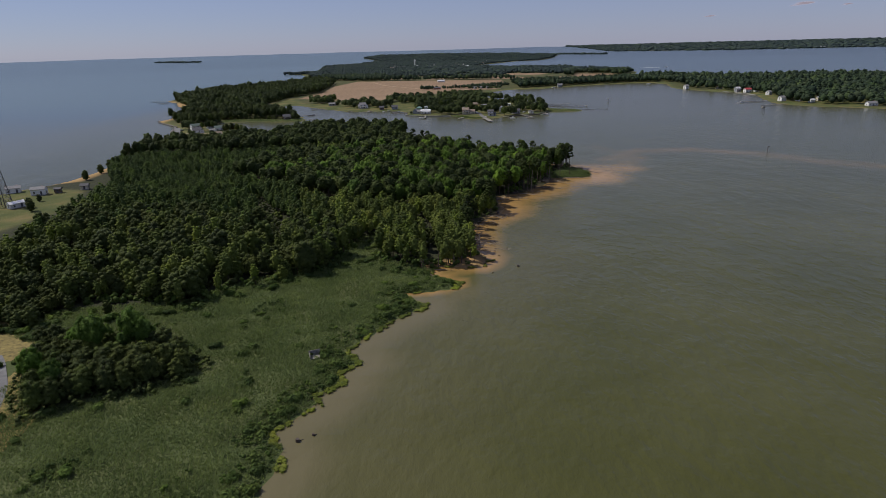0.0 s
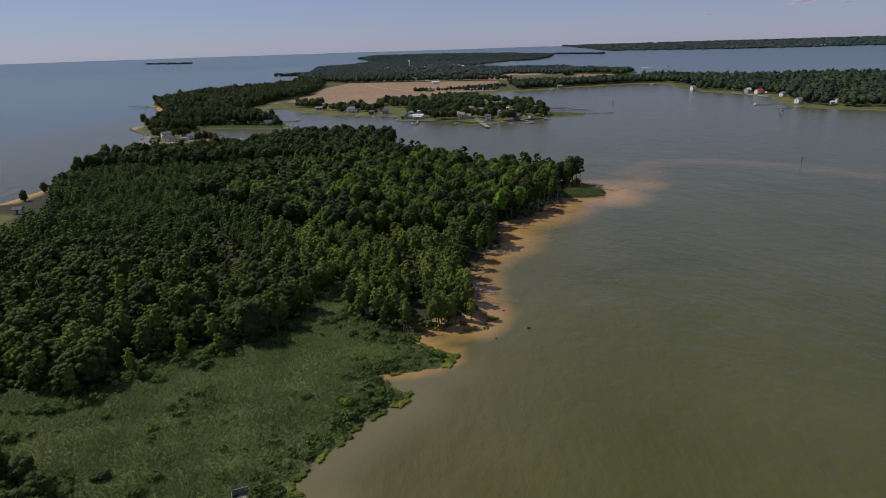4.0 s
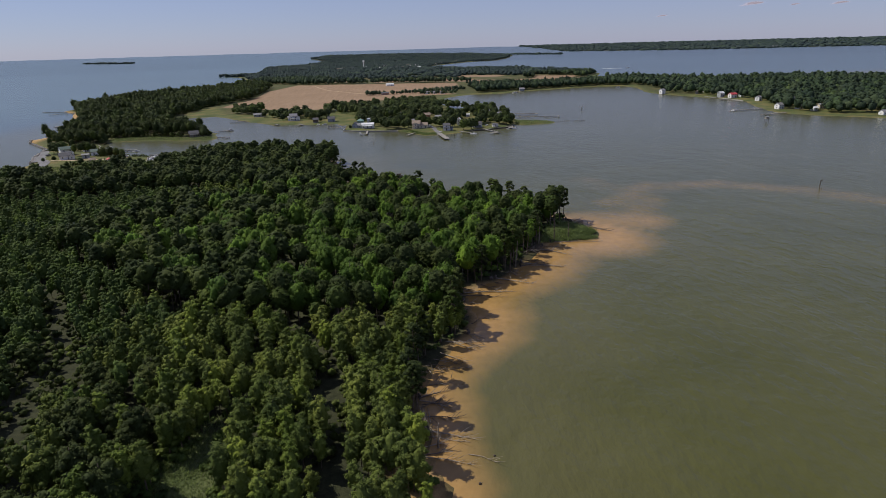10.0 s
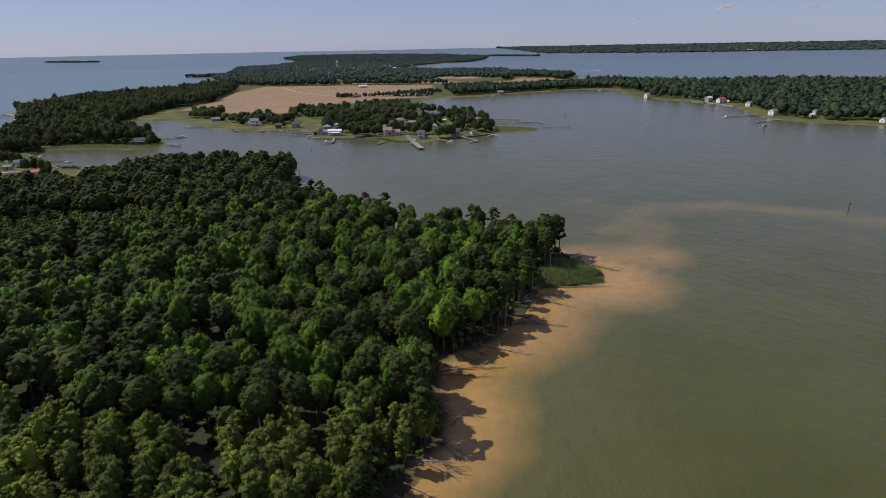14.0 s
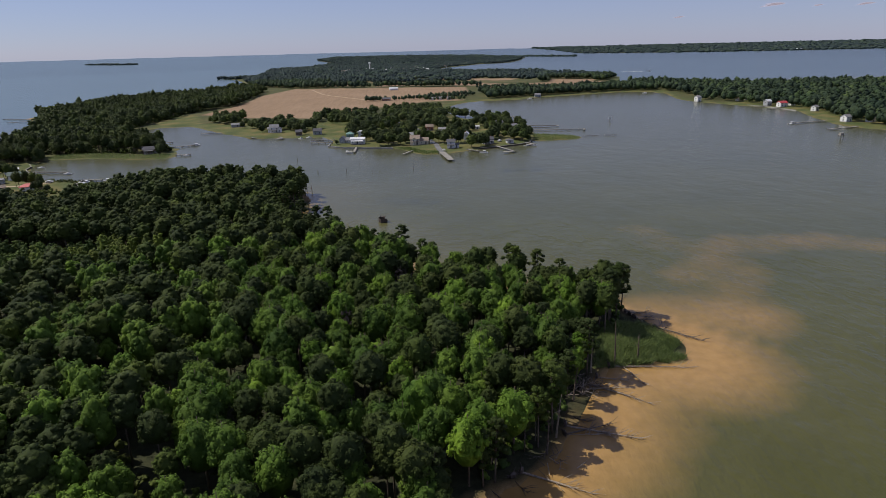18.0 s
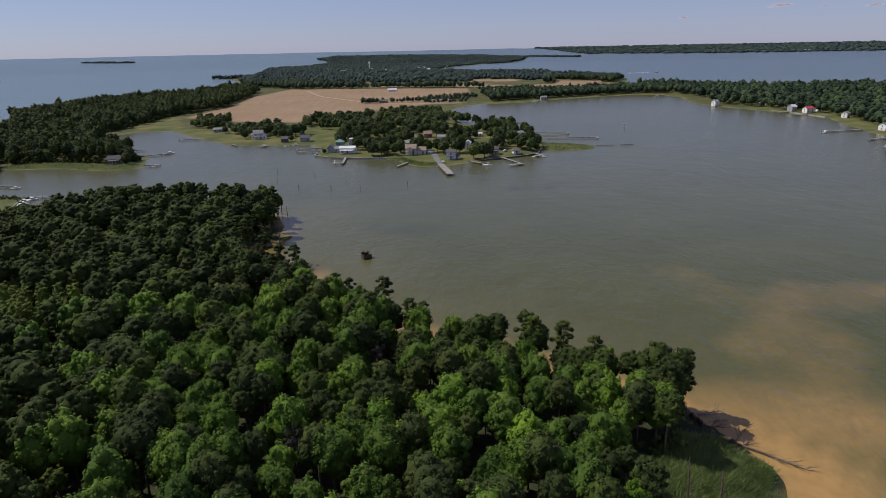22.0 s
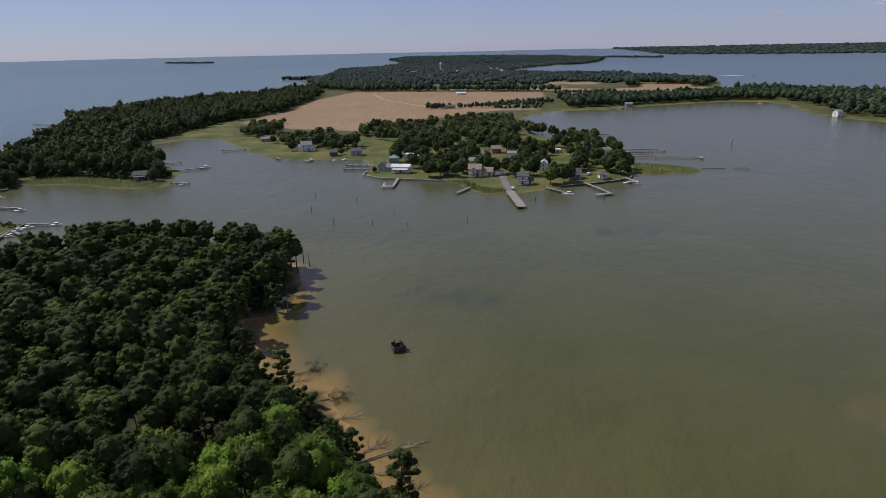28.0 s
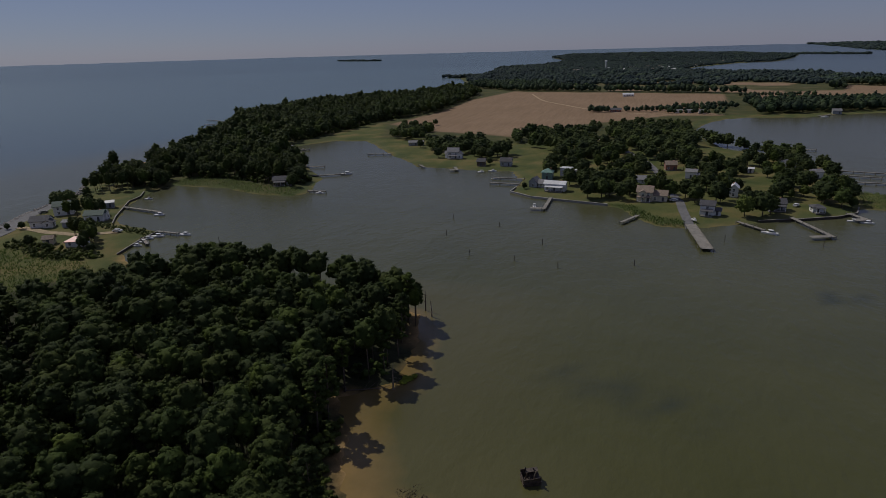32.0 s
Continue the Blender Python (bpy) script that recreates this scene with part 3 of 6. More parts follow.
def core_clumps(r, h, mid, half, wide, n, point):
    """An egg-shaped crown of tufts round a slim inner mass."""
    return [(0, 0, h * (mid - half * 0.1), wide * 0.62, wide * 0.62, h * half * 0.86)] + egg_clumps(r, h, mid, half, wide, n, point)


def round_clumps(r, h, mid, half, wide, n):
    """A close, rounded crown of small tufts round one inner mass."""
    out = [(0, 0, h * (mid + half * 0.12), wide * 0.80, wide * 0.80, h * half * 0.86)]
    for k in range(n):
        u = -0.5 + 1.48 * (k + 0.5) / n
        a = k * 2.4 + r.uniform(-0.5, 0.5)
        ring = math.sqrt(max(0.0, 1 - min(1, u * u))) * wide * r.uniform(0.70, 0.86)
        s = wide * r.uniform(0.17, 0.28)
        out.append((ring * math.cos(a), ring * math.sin(a), h * (mid + half * u * r.uniform(0.88, 1.0)), s, s, s * 0.8))
    return out


def tall_clumps(r, h, wide, n):
    """An old pine: a bare stem, and an uneven top of flat tufts with gaps."""
    out = []
    for k in range(n):
        u = r.uniform(0, 1)
        a = k * 2.4 + r.uniform(-0.6, 0.6)
        reach = wide * math.sqrt(max(0.05, 1 - (2 * u - 0.75) ** 2 * 0.62)) * r.uniform(0.35, 0.95)
        s = wide * r.uniform(0.22, 0.36)
        out.append((reach * math.cos(a), reach * math.sin(a), h * (0.44 + 0.53 * u), s, s, s * 0.66))
    return out


def dome_clumps(r, h, wide, n):
    out = [(0, 0, h * 0.56, wide * 0.74, wide * 0.74, h * 0.30)]
    for k in range(n):
        u = (k + 0.5) / n
        a = k * 2.4 + r.uniform(-0.5, 0.5)
        el = math.asin(min(0.99, 0.02 + u * 0.98))
        q = r.uniform(0.68, 0.92)
        s = wide * r.uniform(0.20, 0.32)
        out.append((wide * q * math.cos(el) * math.cos(a), wide * q * math.cos(el) * math.sin(a), h * 0.50 + h * 0.40 * q * math.sin(el), s * 0.88, s * 0.88, s * 1.3))
    return out


def trunk_geo(r, h, radius, clumps, limbs):
    g = Geo().add(*tube((0, 0, -0.4), (0.1, 0, h * 0.5), radius, radius * 0.72, 7))
    g.add(*tube((0.1, 0, h * 0.5), (0, 0.1, h * 0.93), radius * 0.72, radius * 0.2, 6))
    for c in clumps[:limbs]:
        g.add(*tube((0.05, 0, max(h * 0.3, c[2] - h * 0.08)), c[:3], radius * 0.35, radius * 0.1, 4))
    return g


KINDS = {}


def make_kind(name, leaf, shape, h, radius, limbs, near_per, near_size, far_per, far_size, count=4, every=1, inner=0.0):
    """Some near and far forms of one kind of tree; the far one takes every n-th tuft, swollen to close the gaps."""
    forms = []
    for k in range(count):
        r = np.random.RandomState(100 + 17 * k + len(KINDS) * 1000)
        clumps = shape(r, h)
        near = cores(Geo(), clumps, 0.5 if name == "withered_tree" else 0.74 if inner else 0.88, r, inner).add(*leaves(r, clumps, near_per, near_size))
        swell = np.array((1, 1, 1, *(3 * [every ** 0.5])))
        few = [tuple(np.array(c) * (swell if i else 1)) for i, c in enumerate(clumps) if i % every == 0]
        far = cores(Geo(), few, 0.80 if inner else 0.94 if far_per else 1.0, r, inner)
        if far_per:
            far.add(*leaves(r, few, far_per, far_size, False))
        stem = trunk_geo(r, h, radius, clumps, limbs)
        far_stem = Geo().add(*tube((0, 0, -0.3), (0, 0, h * 0.75), radius, radius * 0.5, 4))
        forms.append(dict(crown=near.mesh(name + "_crown", leaf, True), trunk=stem.mesh(name + "_trunk", BARK, True), far=far.arrays(), far_stem=far_stem.arrays()))
    KINDS[name] = (forms, leaf)


make_kind("young_pine", YOUNG_PINE, lambda r, h: core_clumps(r, h, 0.60, 0.36, 2.05, 18, 0.15), 11.0, 0.14, 3, 34, 0.16, 9, 0.26, inner=1.0)
make_kind("pine", PINE, lambda r, h: round_clumps(r, h, 0.69, 0.25, 3.2, 32), 14.5, 0.20, 5, 34, 0.19, 15, 0.27, every=2, inner=0.98)
make_kind("mid_pine", PLANTED_PINE, lambda r, h: core_clumps(r, h, 0.60, 0.36, 2.0, 11, 0.12), 9.5, 0.13, 3, 26, 0.19, 8, 0.28, inner=1.0)
make_kind("scrub_tree", DARK_LEAF, lambda r, h: core_clumps(r, h, 0.50, 0.44, 2.7, 22, 0.12), 8.0, 0.16, 4, 34, 0.18, 9, 0.28, inner=1.05)
make_kind("tall_pine", PINE, lambda r, h: tall_clumps(r, h, 2.9, 40), 17.0, 0.24, 16, 46, 0.16, 6, 0.4)
make_kind("broadleaf", LEAF, lambda r, h: dome_clumps(r, h, 3.6, 32), 14.5, 0.22, 8, 40, 0.22, 18, 0.29, every=2, inner=0.98)
make_kind("withered_tree", WITHERED, lambda r, h: dome_clumps(r, h, 2.6, 12), 13.0, 0.18, 12, 26, 0.16, 8, 0.4, 2)
make_kind("garden_tree", GARDEN_LEAF, lambda r, h: round_clumps(r, h, 0.50, 0.41, 5.2, 30), 12.5, 0.28, 6, 30, 0.40, 8, 0.62, every=2, inner=0.92)
make_kind("village_pine", PINE, lambda r, h: round_clumps(r, h, 0.58, 0.37, 3.9, 26), 16.0, 0.26, 6, 28, 0.38, 7, 0.6, every=2, inner=0.90)
TREE_WORDS = {"withered_tree": ("withered grey-brown tree among green crowns", "dead tree"), "scrub_tree": ("dense dark cedar bush with leaves down to the ground", "tree"), "mid_pine": ("young dark green pine of the plantation", "pine tree"), "young_pine": ("young loblolly pine with olive green needles", "pine tree"), "pine": ("dense dark green pine in the wood", "pine tree"),
              "tall_pine": ("tall bare-stemmed pine with a ragged dark crown", "pine tree"), "broadleaf": ("bright green broadleaf tree with a rounded crown", "tree"),
              "garden_tree": ("spreading green shade tree on a lawn", "tree"), "village_pine": ("dark pine with a high ragged crown beside houses", "pine tree")}
TEMPLATES = {}


def plant(kind, x, y, z, scale, rz, group, lean=0.0):
    """One tree as a thing of its own, with trunk and crown."""
    forms, _ = KINDS[kind]
    k = int(abs(x * 7 + y * 3)) % len(forms)
    m = pose(x, y, z, lean, lean * 0.5, rz)
    if (kind, k) not in TEMPLATES:
        ob = thing(kind + "_tree" if kind == "broadleaf" else kind, TREE_WORDS[kind][0], TREE_WORDS[kind][1], group)
        part("trunk", forms[k]["trunk"], ob, "brown furrowed trunk")
        part("crown", forms[k]["crown"], ob)
        TEMPLATES[kind, k] = ob
    else:
        ob = copy_thing(TEMPLATES[kind, k], m)
        tagged(ob, group=group)
    ob.matrix_basis = m @ Matrix.Diagonal((scale, scale, scale, 1))
    return ob


def woods(name, label, kind, x, y, z, scale, rng, stems=True):
    """Many far trees joined into one."""
    forms, leaf = KINDS[kind]
    which = rng.randint(0, len(forms), len(x))
    spin = rng.uniform(0, 6.283, len(x))
    for key, material, words in (("far", leaf, label), ("far_stem", BARK, label + ": the stems")):
        if key == "far_stem" and not stems:
            continue
        g, lots = Geo(), []
        for k, form in enumerate(forms):
            v, f3, f4 = form[key]
            m = which == k
            n = int(m.sum())
            if not n:
                continue
            c, s = np.cos(spin[m])[:, None], np.sin(spin[m])[:, None]
            sc = scale[m][:, None]
            tall = sc * rng.uniform(0.9, 1.1, (n, 1))
            wide = np.stack([(v[:, 0] * c - v[:, 1] * s) * sc + x[m][:, None], (v[:, 0] * s + v[:, 1] * c) * sc + y[m][:, None], v[:, 2] * tall + z[m][:, None]], 2)
            lots.append(np.repeat(rng.rand(n), len(v)))
            g.add(wide.reshape(-1, 3), (f3[None] + (np.arange(n) * len(v))[:, None, None]).reshape(-1, 3))
        if g.n:
            ob = single(name if key == "far" else name + "_stems", g.mesh(name, material, True), words, "woods", kind="stuff")
            if key == "far":
                lot = np.concatenate(lots)
                paint(ob.data, "tree", np.stack([lot, lot, lot, np.ones_like(lot)], 1))


def scatter(poly, gap, rng, jitter=0.38):
    """Uneven points inside an outline."""
    q = np.array(poly, float)
    lo, hi = q.min(0) - gap, q.max(0) + gap
    px, py = np.meshgrid(np.arange(lo[0], hi[0], gap), np.arange(lo[1], hi[1], gap * 0.92))
    px = px + (np.arange(px.shape[0]) % 2)[:, None] * gap / 2
    px, py = px.ravel(), py.ravel()
    px, py = px + rng.uniform(-jitter, jitter, px.shape) * gap, py + rng.uniform(-jitter, jitter, py.shape) * gap
    m = signed(poly, px, py) > 0
    return px[m], py[m]


rng = np.random.RandomState(5)
FOREST = [(-26, 256), (-26, 226), (-14, 218), (11, 222), (12, 232), (9, 243), (9, 256), (8, 268), (12, 281), (20, 291), (25, 297), (26, 307), (25, 320), (25, 330),
          (39, 340), (48, 348), (57, 363), (66, 380), (78, 394), (83, 408), (72, 417), (58, 425), (43, 433), (26, 445), (7, 458), (-3, 470), (-13, 482), (-23, 491), (-31, 498),
          (-37, 510), (-39, 528), (-44, 540), (-33, 550), (-35, 562), (-37, 574), (-42, 585), (-62, 594), (-92, 599), (-120, 601), (-136, 582), (-147, 563), (-160, 549)]
FOREST_WEST = [(-185, 536), (-215, 532), (-248, 522), (-240, 470), (-238, 440), (-222, 405), (-200, 370), (-196, 320), (-188, 270), (-180, 235), (-150, 215), (-132, 190), (-104, 190),
               (-85, 185), (-76, 198), (-58, 207), (-44, 219), (-40, 234), (-35, 258)]
FOREST = FOREST + FOREST_WEST
LANE = [(-142, 374), (-136, 366), (-100, 326), (-77, 291), (-70, 266), (-72, 248), (-81, 246), (-83, 266), (-89, 294), (-109, 331)]
TRAIL = [(-28, 306), (-24, 306), (-8, 272), (-4, 250), (-4, 217), (-8, 217), (-9, 250), (-14, 274)]
BROAD = [(-30, 300), (0, 310), (22, 305), (60, 365), (85, 408), (26, 447), (0, 476), (-60, 455), (-100, 440), (-120, 380), (-70, 330)]
OLD = [(-260, 440), (-214, 478), (-158, 470), (-100, 484), (-80, 470), (-20, 470), (0, 480), (-30, 600), (-180, 610), (-260, 560)]

fx, fy = scatter(FOREST, 3.5, rng, 0.58)
keep = (signed(LANE, fx, fy) < -0.5) & (signed(TRAIL, fx, fy) < -0.3)
fx, fy = fx[keep], fy[keep]
broad_d = signed(BROAD, fx, fy) + 9 * ripple(fx, fy, 40, 20)
old_d = signed(OLD, fx, fy) + 4 * ripple(fx, fy, 30, 21)
is_old = old_d > 0
is_broad = (broad_d > 0) & ~is_old & (rng.rand(len(fx)) < np.where(fx > -35, 0.62, 0.42))
west = (fx + 0.25 * (fy - 300) + 14 * ripple(fx, fy, 50, 23) < -62) & ~is_old & (broad_d <= -6)
front = west & (fy + 0.12 * fx + 10 * ripple(fx, fy, 45, 24) < 278) & (rng.rand(len(fx)) < 0.72)
kind_of = np.where(is_broad, "broadleaf", np.where(is_old | (broad_d > -6), "pine", np.where(front, "scrub_tree", np.where(west & (fy > 262), "mid_pine", "young_pine"))))
odds = {"broadleaf": 0.40, "pine": 0.52, "scrub_tree": 0.48, "mid_pine": 0.94, "young_pine": 0.92}
thin = rng.rand(len(fx)) < np.array([odds[k] for k in kind_of])
fx, fy, is_old, kind_of = fx[thin], fy[thin], is_old[thin], kind_of[thin]
fz = height(fx, fy) - 0.1
fs = rng.uniform(0.68, 1.2, len(fx)) * np.where((kind_of == "young_pine") | (kind_of == "mid_pine"), 0.97 + 0.12 * ripple(fx, fy, 60, 22), np.where(kind_of == "scrub_tree", 1.2 + 0.32 * ripple(fx, fy, 13, 25), np.where(is_old, 0.98, 1.0)))
LINE_X, LINE_Y = [0, 7, 25, 31, 24], [0, 122, 267, 384, 424]
off_line = np.abs(fx - np.interp(fy, LINE_Y, LINE_X) + 10)
NEAR = {"mid_pine": 30, "scrub_tree": 50}
for kind in ("young_pine", "mid_pine", "pine", "broadleaf", "scrub_tree"):
    m = np.flatnonzero(kind_of == kind)
    order = m[np.argsort(off_line[m] * np.where(fx[m] > 20, 0.6, 1.0) + 0.05 * np.abs(fy[m] - 330))]
    near, far = order[:NEAR.get(kind, 280)], order[NEAR.get(kind, 280):]
    for i in near:
        plant(kind, fx[i], fy[i], fz[i], fs[i], rng.uniform(0, 360), "trees of the wood")
    woods(kind + "_woods", {"young_pine": "young olive green pine plantation", "mid_pine": "dark green pine plantation", "pine": "dark green pine wood", "broadleaf": "bright green broadleaf wood", "scrub_tree": "dark rounded cedars and scrub at the wood's edge"}[kind],
          kind, fx[far], fy[far], fz[far], fs[far], rng)

make_kind("scrub", DARK_LEAF, lambda r, h: egg_clumps(r, h, 0.42, 0.5, 1.7, 7), 3.2, 0.06, 2, 10, 0.4, 8, 0.36, 3, every=2)
qx, qy = scatter(FOREST, 4.2, rng)
m = (rng.rand(len(qx)) < 0.34) | ((signed(LANE, qx, qy) > -1) & (rng.rand(len(qx)) < 0.8))
woods("forest_floor_scrub", "dark scrub on the forest floor", "scrub", qx[m], qy[m], height(qx[m], qy[m]) - 0.2, rng.uniform(0.6, 1.4, int(m.sum())), rng, False)
make_kind("bush", SHRUB, lambda r, h: egg_clumps(r, h, 0.42, 0.5, 1.7, 8), 3.2, 0.06, 2, 10, 0.4, 8, 0.36, 3, every=2)
ex, ey = scatter(FOREST, 2.7, rng)
ed = signed(FOREST, ex, ey)
m = (ed < 6) & (rng.rand(len(ex)) < 0.62) & ((ey < 262) | (rng.rand(len(ex)) < 0.75))
woods("undergrowth", "low leafy undergrowth at the wood's edge", "bush", ex[m], ey[m], height(ex[m], ey[m]) - 0.2, rng.uniform(0.6, 1.25, int(m.sum())), rng, False)

for x, y, s in ((-8, 352, 0.95), (14, 372, 1.0), (34, 366, 0.9), (4, 392, 1.0), (40, 398, 0.95), (-30, 372, 1.0), (-46, 402, 1.0), (22, 338, 0.85), (-60, 376, 1.0), (56, 388, 0.9), (-20, 424, 1.0), (18, 424, 0.95), (48, 360, 0.8), (-80, 430, 1.0)):
    plant("withered_tree", x, y, float(height(x, y)), s, x * 11, "withered trees of the wood")

qx, qy = scatter([(-1, 470), (-11, 482), (-22, 491), (-30, 498), (-37, 510), (-39, 530), (-35, 528), (-28, 509), (-20, 501), (-9, 496), (-3, 486), (5, 472)], 1.9, rng)
m = land(qx, qy) > 0.8
woods("shore_scrub", "dark scrub along the eroding shore", "scrub", qx[m], qy[m], height(qx[m], qy[m]) - 0.2, rng.uniform(0.5, 1.2, int(m.sum())), rng, False)

# tall pines and low thickets along the eroding shore
edge_line = np.array(BEACH_SHORE + POINT_SHORE[:10], float)
for a, b in zip(edge_line, edge_line[1:]):
    length = np.hypot(*(b - a))
    inward = np.array([-(b - a)[1], (b - a)[0]]) / length
    for k in range(max(1, int(length / 6.5))):
        p = a + (b - a) * rng.rand() + inward * rng.uniform(2.5, 6.5)
        if (372 < p[1] < 404 and p[0] > 70) or 476 < p[1] < 512:
            continue
        plant("tall_pine", p[0], p[1], float(height(*p)) - 0.1, rng.uniform(0.72, 1.02), rng.uniform(0, 360), "pines along the shore", rng.uniform(-3, 3))
for x, y in ((81, 404), (84, 408), (77, 399), (-38, 586), (-36, 580), (-38, 574), (-41, 582), (-44, 588), (-12, 488), (-16, 485), (-24, 497)):
    plant("tall_pine" if y < 500 else "pine", x, y, float(height(x, y)), rng.uniform(0.85, 1.0), x * 9, "pines along the shore")

# the thicket beside the road, south of the marsh
THICKET = [(-118, 161), (-99, 160), (-77, 153), (-66, 146), (-70, 138), (-82, 131), (-97, 124), (-104, 130), (-112, 152)]
tx, ty = scatter(THICKET, 3.5, rng)
for x, y in zip(tx, ty):
    plant("scrub_tree" if rng.rand() < 0.93 else "broadleaf", x, y, float(height(x, y)) - 0.2, rng.uniform(0.62, 1.12), rng.uniform(0, 360), "thicket by the road")
tx, ty = scatter([(-120, 164), (-98, 163), (-75, 156), (-63, 147), (-67, 136), (-82, 128), (-98, 120), (-107, 130), (-115, 152)], 2.4, rng)
m = signed(THICKET, tx, ty) < 2.5
woods("thicket_undergrowth", "low dark scrub round the thicket", "scrub", tx[m], ty[m], height(tx[m], ty[m]) - 0.2, rng.uniform(0.35, 0.9, int(m.sum())), rng, False)
tx, ty = scatter([(-200, 238), (-150, 214), (-134, 192), (-104, 190), (-84, 190), (-92, 182), (-104, 178), (-120, 174), (-142, 163), (-180, 180), (-210, 215)], 3.8, rng)
m = rng.rand(len(tx)) < np.where((tx > -126), 0.10, 0.8)
woods("roadside_woods", "scrubby mixed wood", "scrub_tree", tx[m], ty[m], height(tx[m], ty[m]) - 0.2, rng.uniform(0.5, 1.1, int(m.sum())), rng)

# shrubs of the marsh and its edge
shrubs = []
for k in range(4):
    r = np.random.RandomState(50 + k)
    cl = [(r.uniform(-0.8, 0.8), r.uniform(-0.8, 0.8), r.uniform(0.3, 0.8), *[r.uniform(0.45, 0.8)] * 3) for _ in range(7)]
    shrubs.append(cores(Geo(), cl).add(*leaves(r, cl, 26, 0.26)).mesh("shrub", SHRUB, True))


def shrub(x, y, s):
    single("shrub", shrubs[int(abs(x * 5 + y)) % 4], "rounded grey-green marsh shrub", "shrub", "shrubs of the marsh",
           pose(x, y, float(height(x, y)) - 0.1, 0, 0, x * 40) @ Matrix.Diagonal((s, s, s * 0.9, 1)))


sx, sy = scatter(MARSH, 3.0, rng)
sd = signed(MARSH, sx, sy)
coast = signed(MAINLAND, sx, sy)
chance = np.where(coast < 7, 0.5, np.where(sd < 6, 0.42, 0.02 + 0.07 * (ripple(sx, sy, 22, 33) > 0.25))) * (sy > 85)
pick = np.flatnonzero((rng.rand(len(sx)) < chance) & (coast > 1.0) & (signed(THICKET, sx, sy) < 0))[:298]
for i in pick:
    shrub(sx[i], sy[i], rng.uniform(0.7, 1.6))
bx, by = scatter(MARSH, 1.35, rng, 0.5)
coast = signed(MAINLAND, bx, by)
m = (by > 85) & (coast > 0.8) & (coast < 5.5 + 4 * ripple(bx, by, 16, 34)) & (rng.rand(len(bx)) < 0.8)
woods("bank_scrub", "low leafy scrub along the marsh bank", "bush", bx[m], by[m], height(bx[m], by[m]) - 0.15, rng.uniform(0.2, 0.52, int(m.sum())), rng, False)
m = (by > 85) & (coast > 6) & (ripple(bx, by, 26, 35) + 0.5 * ripple(bx, by, 6, 36) > 0.75) & (rng.rand(len(bx)) < 0.4)
woods("marsh_scrub", "patches of low dark scrub in the marsh", "bush", bx[m], by[m], height(bx[m], by[m]) - 0.15, rng.uniform(0.25, 0.55, int(m.sum())), rng, False)
for x, y in ((-84, 183), (-88, 180), (-92, 181), (-74, 196), (-70, 193), (-97, 172), (-92, 170), (-105, 177), (-110, 174), (-62, 205), (-60, 200)):
    shrub(x, y, rng.uniform(1.4, 2.2))


def grass(name, label, poly, gap, tall, blades, material, rng, room=0.5):
    x, y = scatter(poly, gap, rng, 0.5)
    m = (land(x, y) > room) & (signed(THICKET, x, y) < 1)
    x, y = x[m], y[m]
    hgt = tall * (1 + 0.35 * ripple(x, y, 18, 31) + 0.25 * ripple(x, y, 4, 32))
    x, y, hgt = np.repeat(x, blades), np.repeat(y, blades), np.repeat(hgt, blades)
    n = len(x)
    z = height(x, y) - 0.1
    a = rng.uniform(0, 6.283, n)
    bx, by = x + rng.uniform(-0.5, 0.5, n) * gap, y + rng.uniform(-0.5, 0.5, n) * gap
    w = rng.uniform(0.08, 0.18, n) * (0.5 + gap / 2)
    hh = hgt * rng.uniform(0.6, 1.2, n)
    lx, ly = rng.normal(0.2, 0.5, n) * hh, rng.normal(0.05, 0.5, n) * hh
    v = np.stack([np.stack([bx - w * np.cos(a), by - w * np.sin(a), z], 1), np.stack([bx + w * np.cos(a), by + w * np.sin(a), z], 1),
                  np.stack([bx + lx, by + ly, z + hh], 1)], 1).reshape(-1, 3)
    ob = single(name, Geo().add(v, np.arange(3 * n).reshape(-1, 3)).mesh(name, material), label, "grass", kind="stuff")
    lot = np.repeat(rng.rand(n), 3)
    paint(ob.data, "tree", np.stack([lot, lot, lot, np.ones_like(lot)], 1))


NEAR_MARSH = [(-112, 85), (-36, 85), (-20, 140), (4, 190), (8, 204), (-6, 217), (-25, 228), (-26, 248), (-31, 260), (-43, 258), (-49, 238), (-46, 224),
              (-58, 217), (-79, 203), (-88, 191), (-104, 189), (-128, 186), (-140, 172), (-124, 163), (-112, 158)]
grass("marsh_reeds", "tall grey-green reeds of the marsh", NEAR_MARSH, 0.60, 0.85, 5, REED, rng)
COVE_MARSH = [(-262, 737), (-220, 737), (-190, 726), (-164, 726), (-168, 743), (-200, 747), (-222, 758), (-262, 758)]
grass("cove_reeds", "pale green reeds fringing the cove", COVE_MARSH, 1.5, 1.2, 4, REED, rng)
grass("neck_reeds", "bright green reeds behind the hamlet", [(-262, 604), (-240, 560), (-205, 545), (-170, 556), (-165, 590), (-190, 604), (-225, 608)], 1.8, 1.1, 4, SHRUB, rng)
grass("spit_reeds", "pale green reeds of the low spit", [(128, 756), (166, 758), (172, 768), (165, 782), (150, 791), (134, 798)], 1.6, 1.1, 4, REED, rng)
grass("village_reeds", "green reeds on the village shore", [(8, 741), (17, 734), (26, 715), (33, 706), (45, 705), (46, 714), (32, 720), (22, 741)], 1.2, 1.2, 4, SHRUB, rng)
grass("point_reeds", "green reeds on the sandy point", REED_POINT, 0.42, 1.7, 6, REED, rng)
mats = [(-7, 184, 1.6, 50), (2, 474, 3.0, 60), (-27, 551, 2.4, 80), (18, 226, 1.2, 40)]
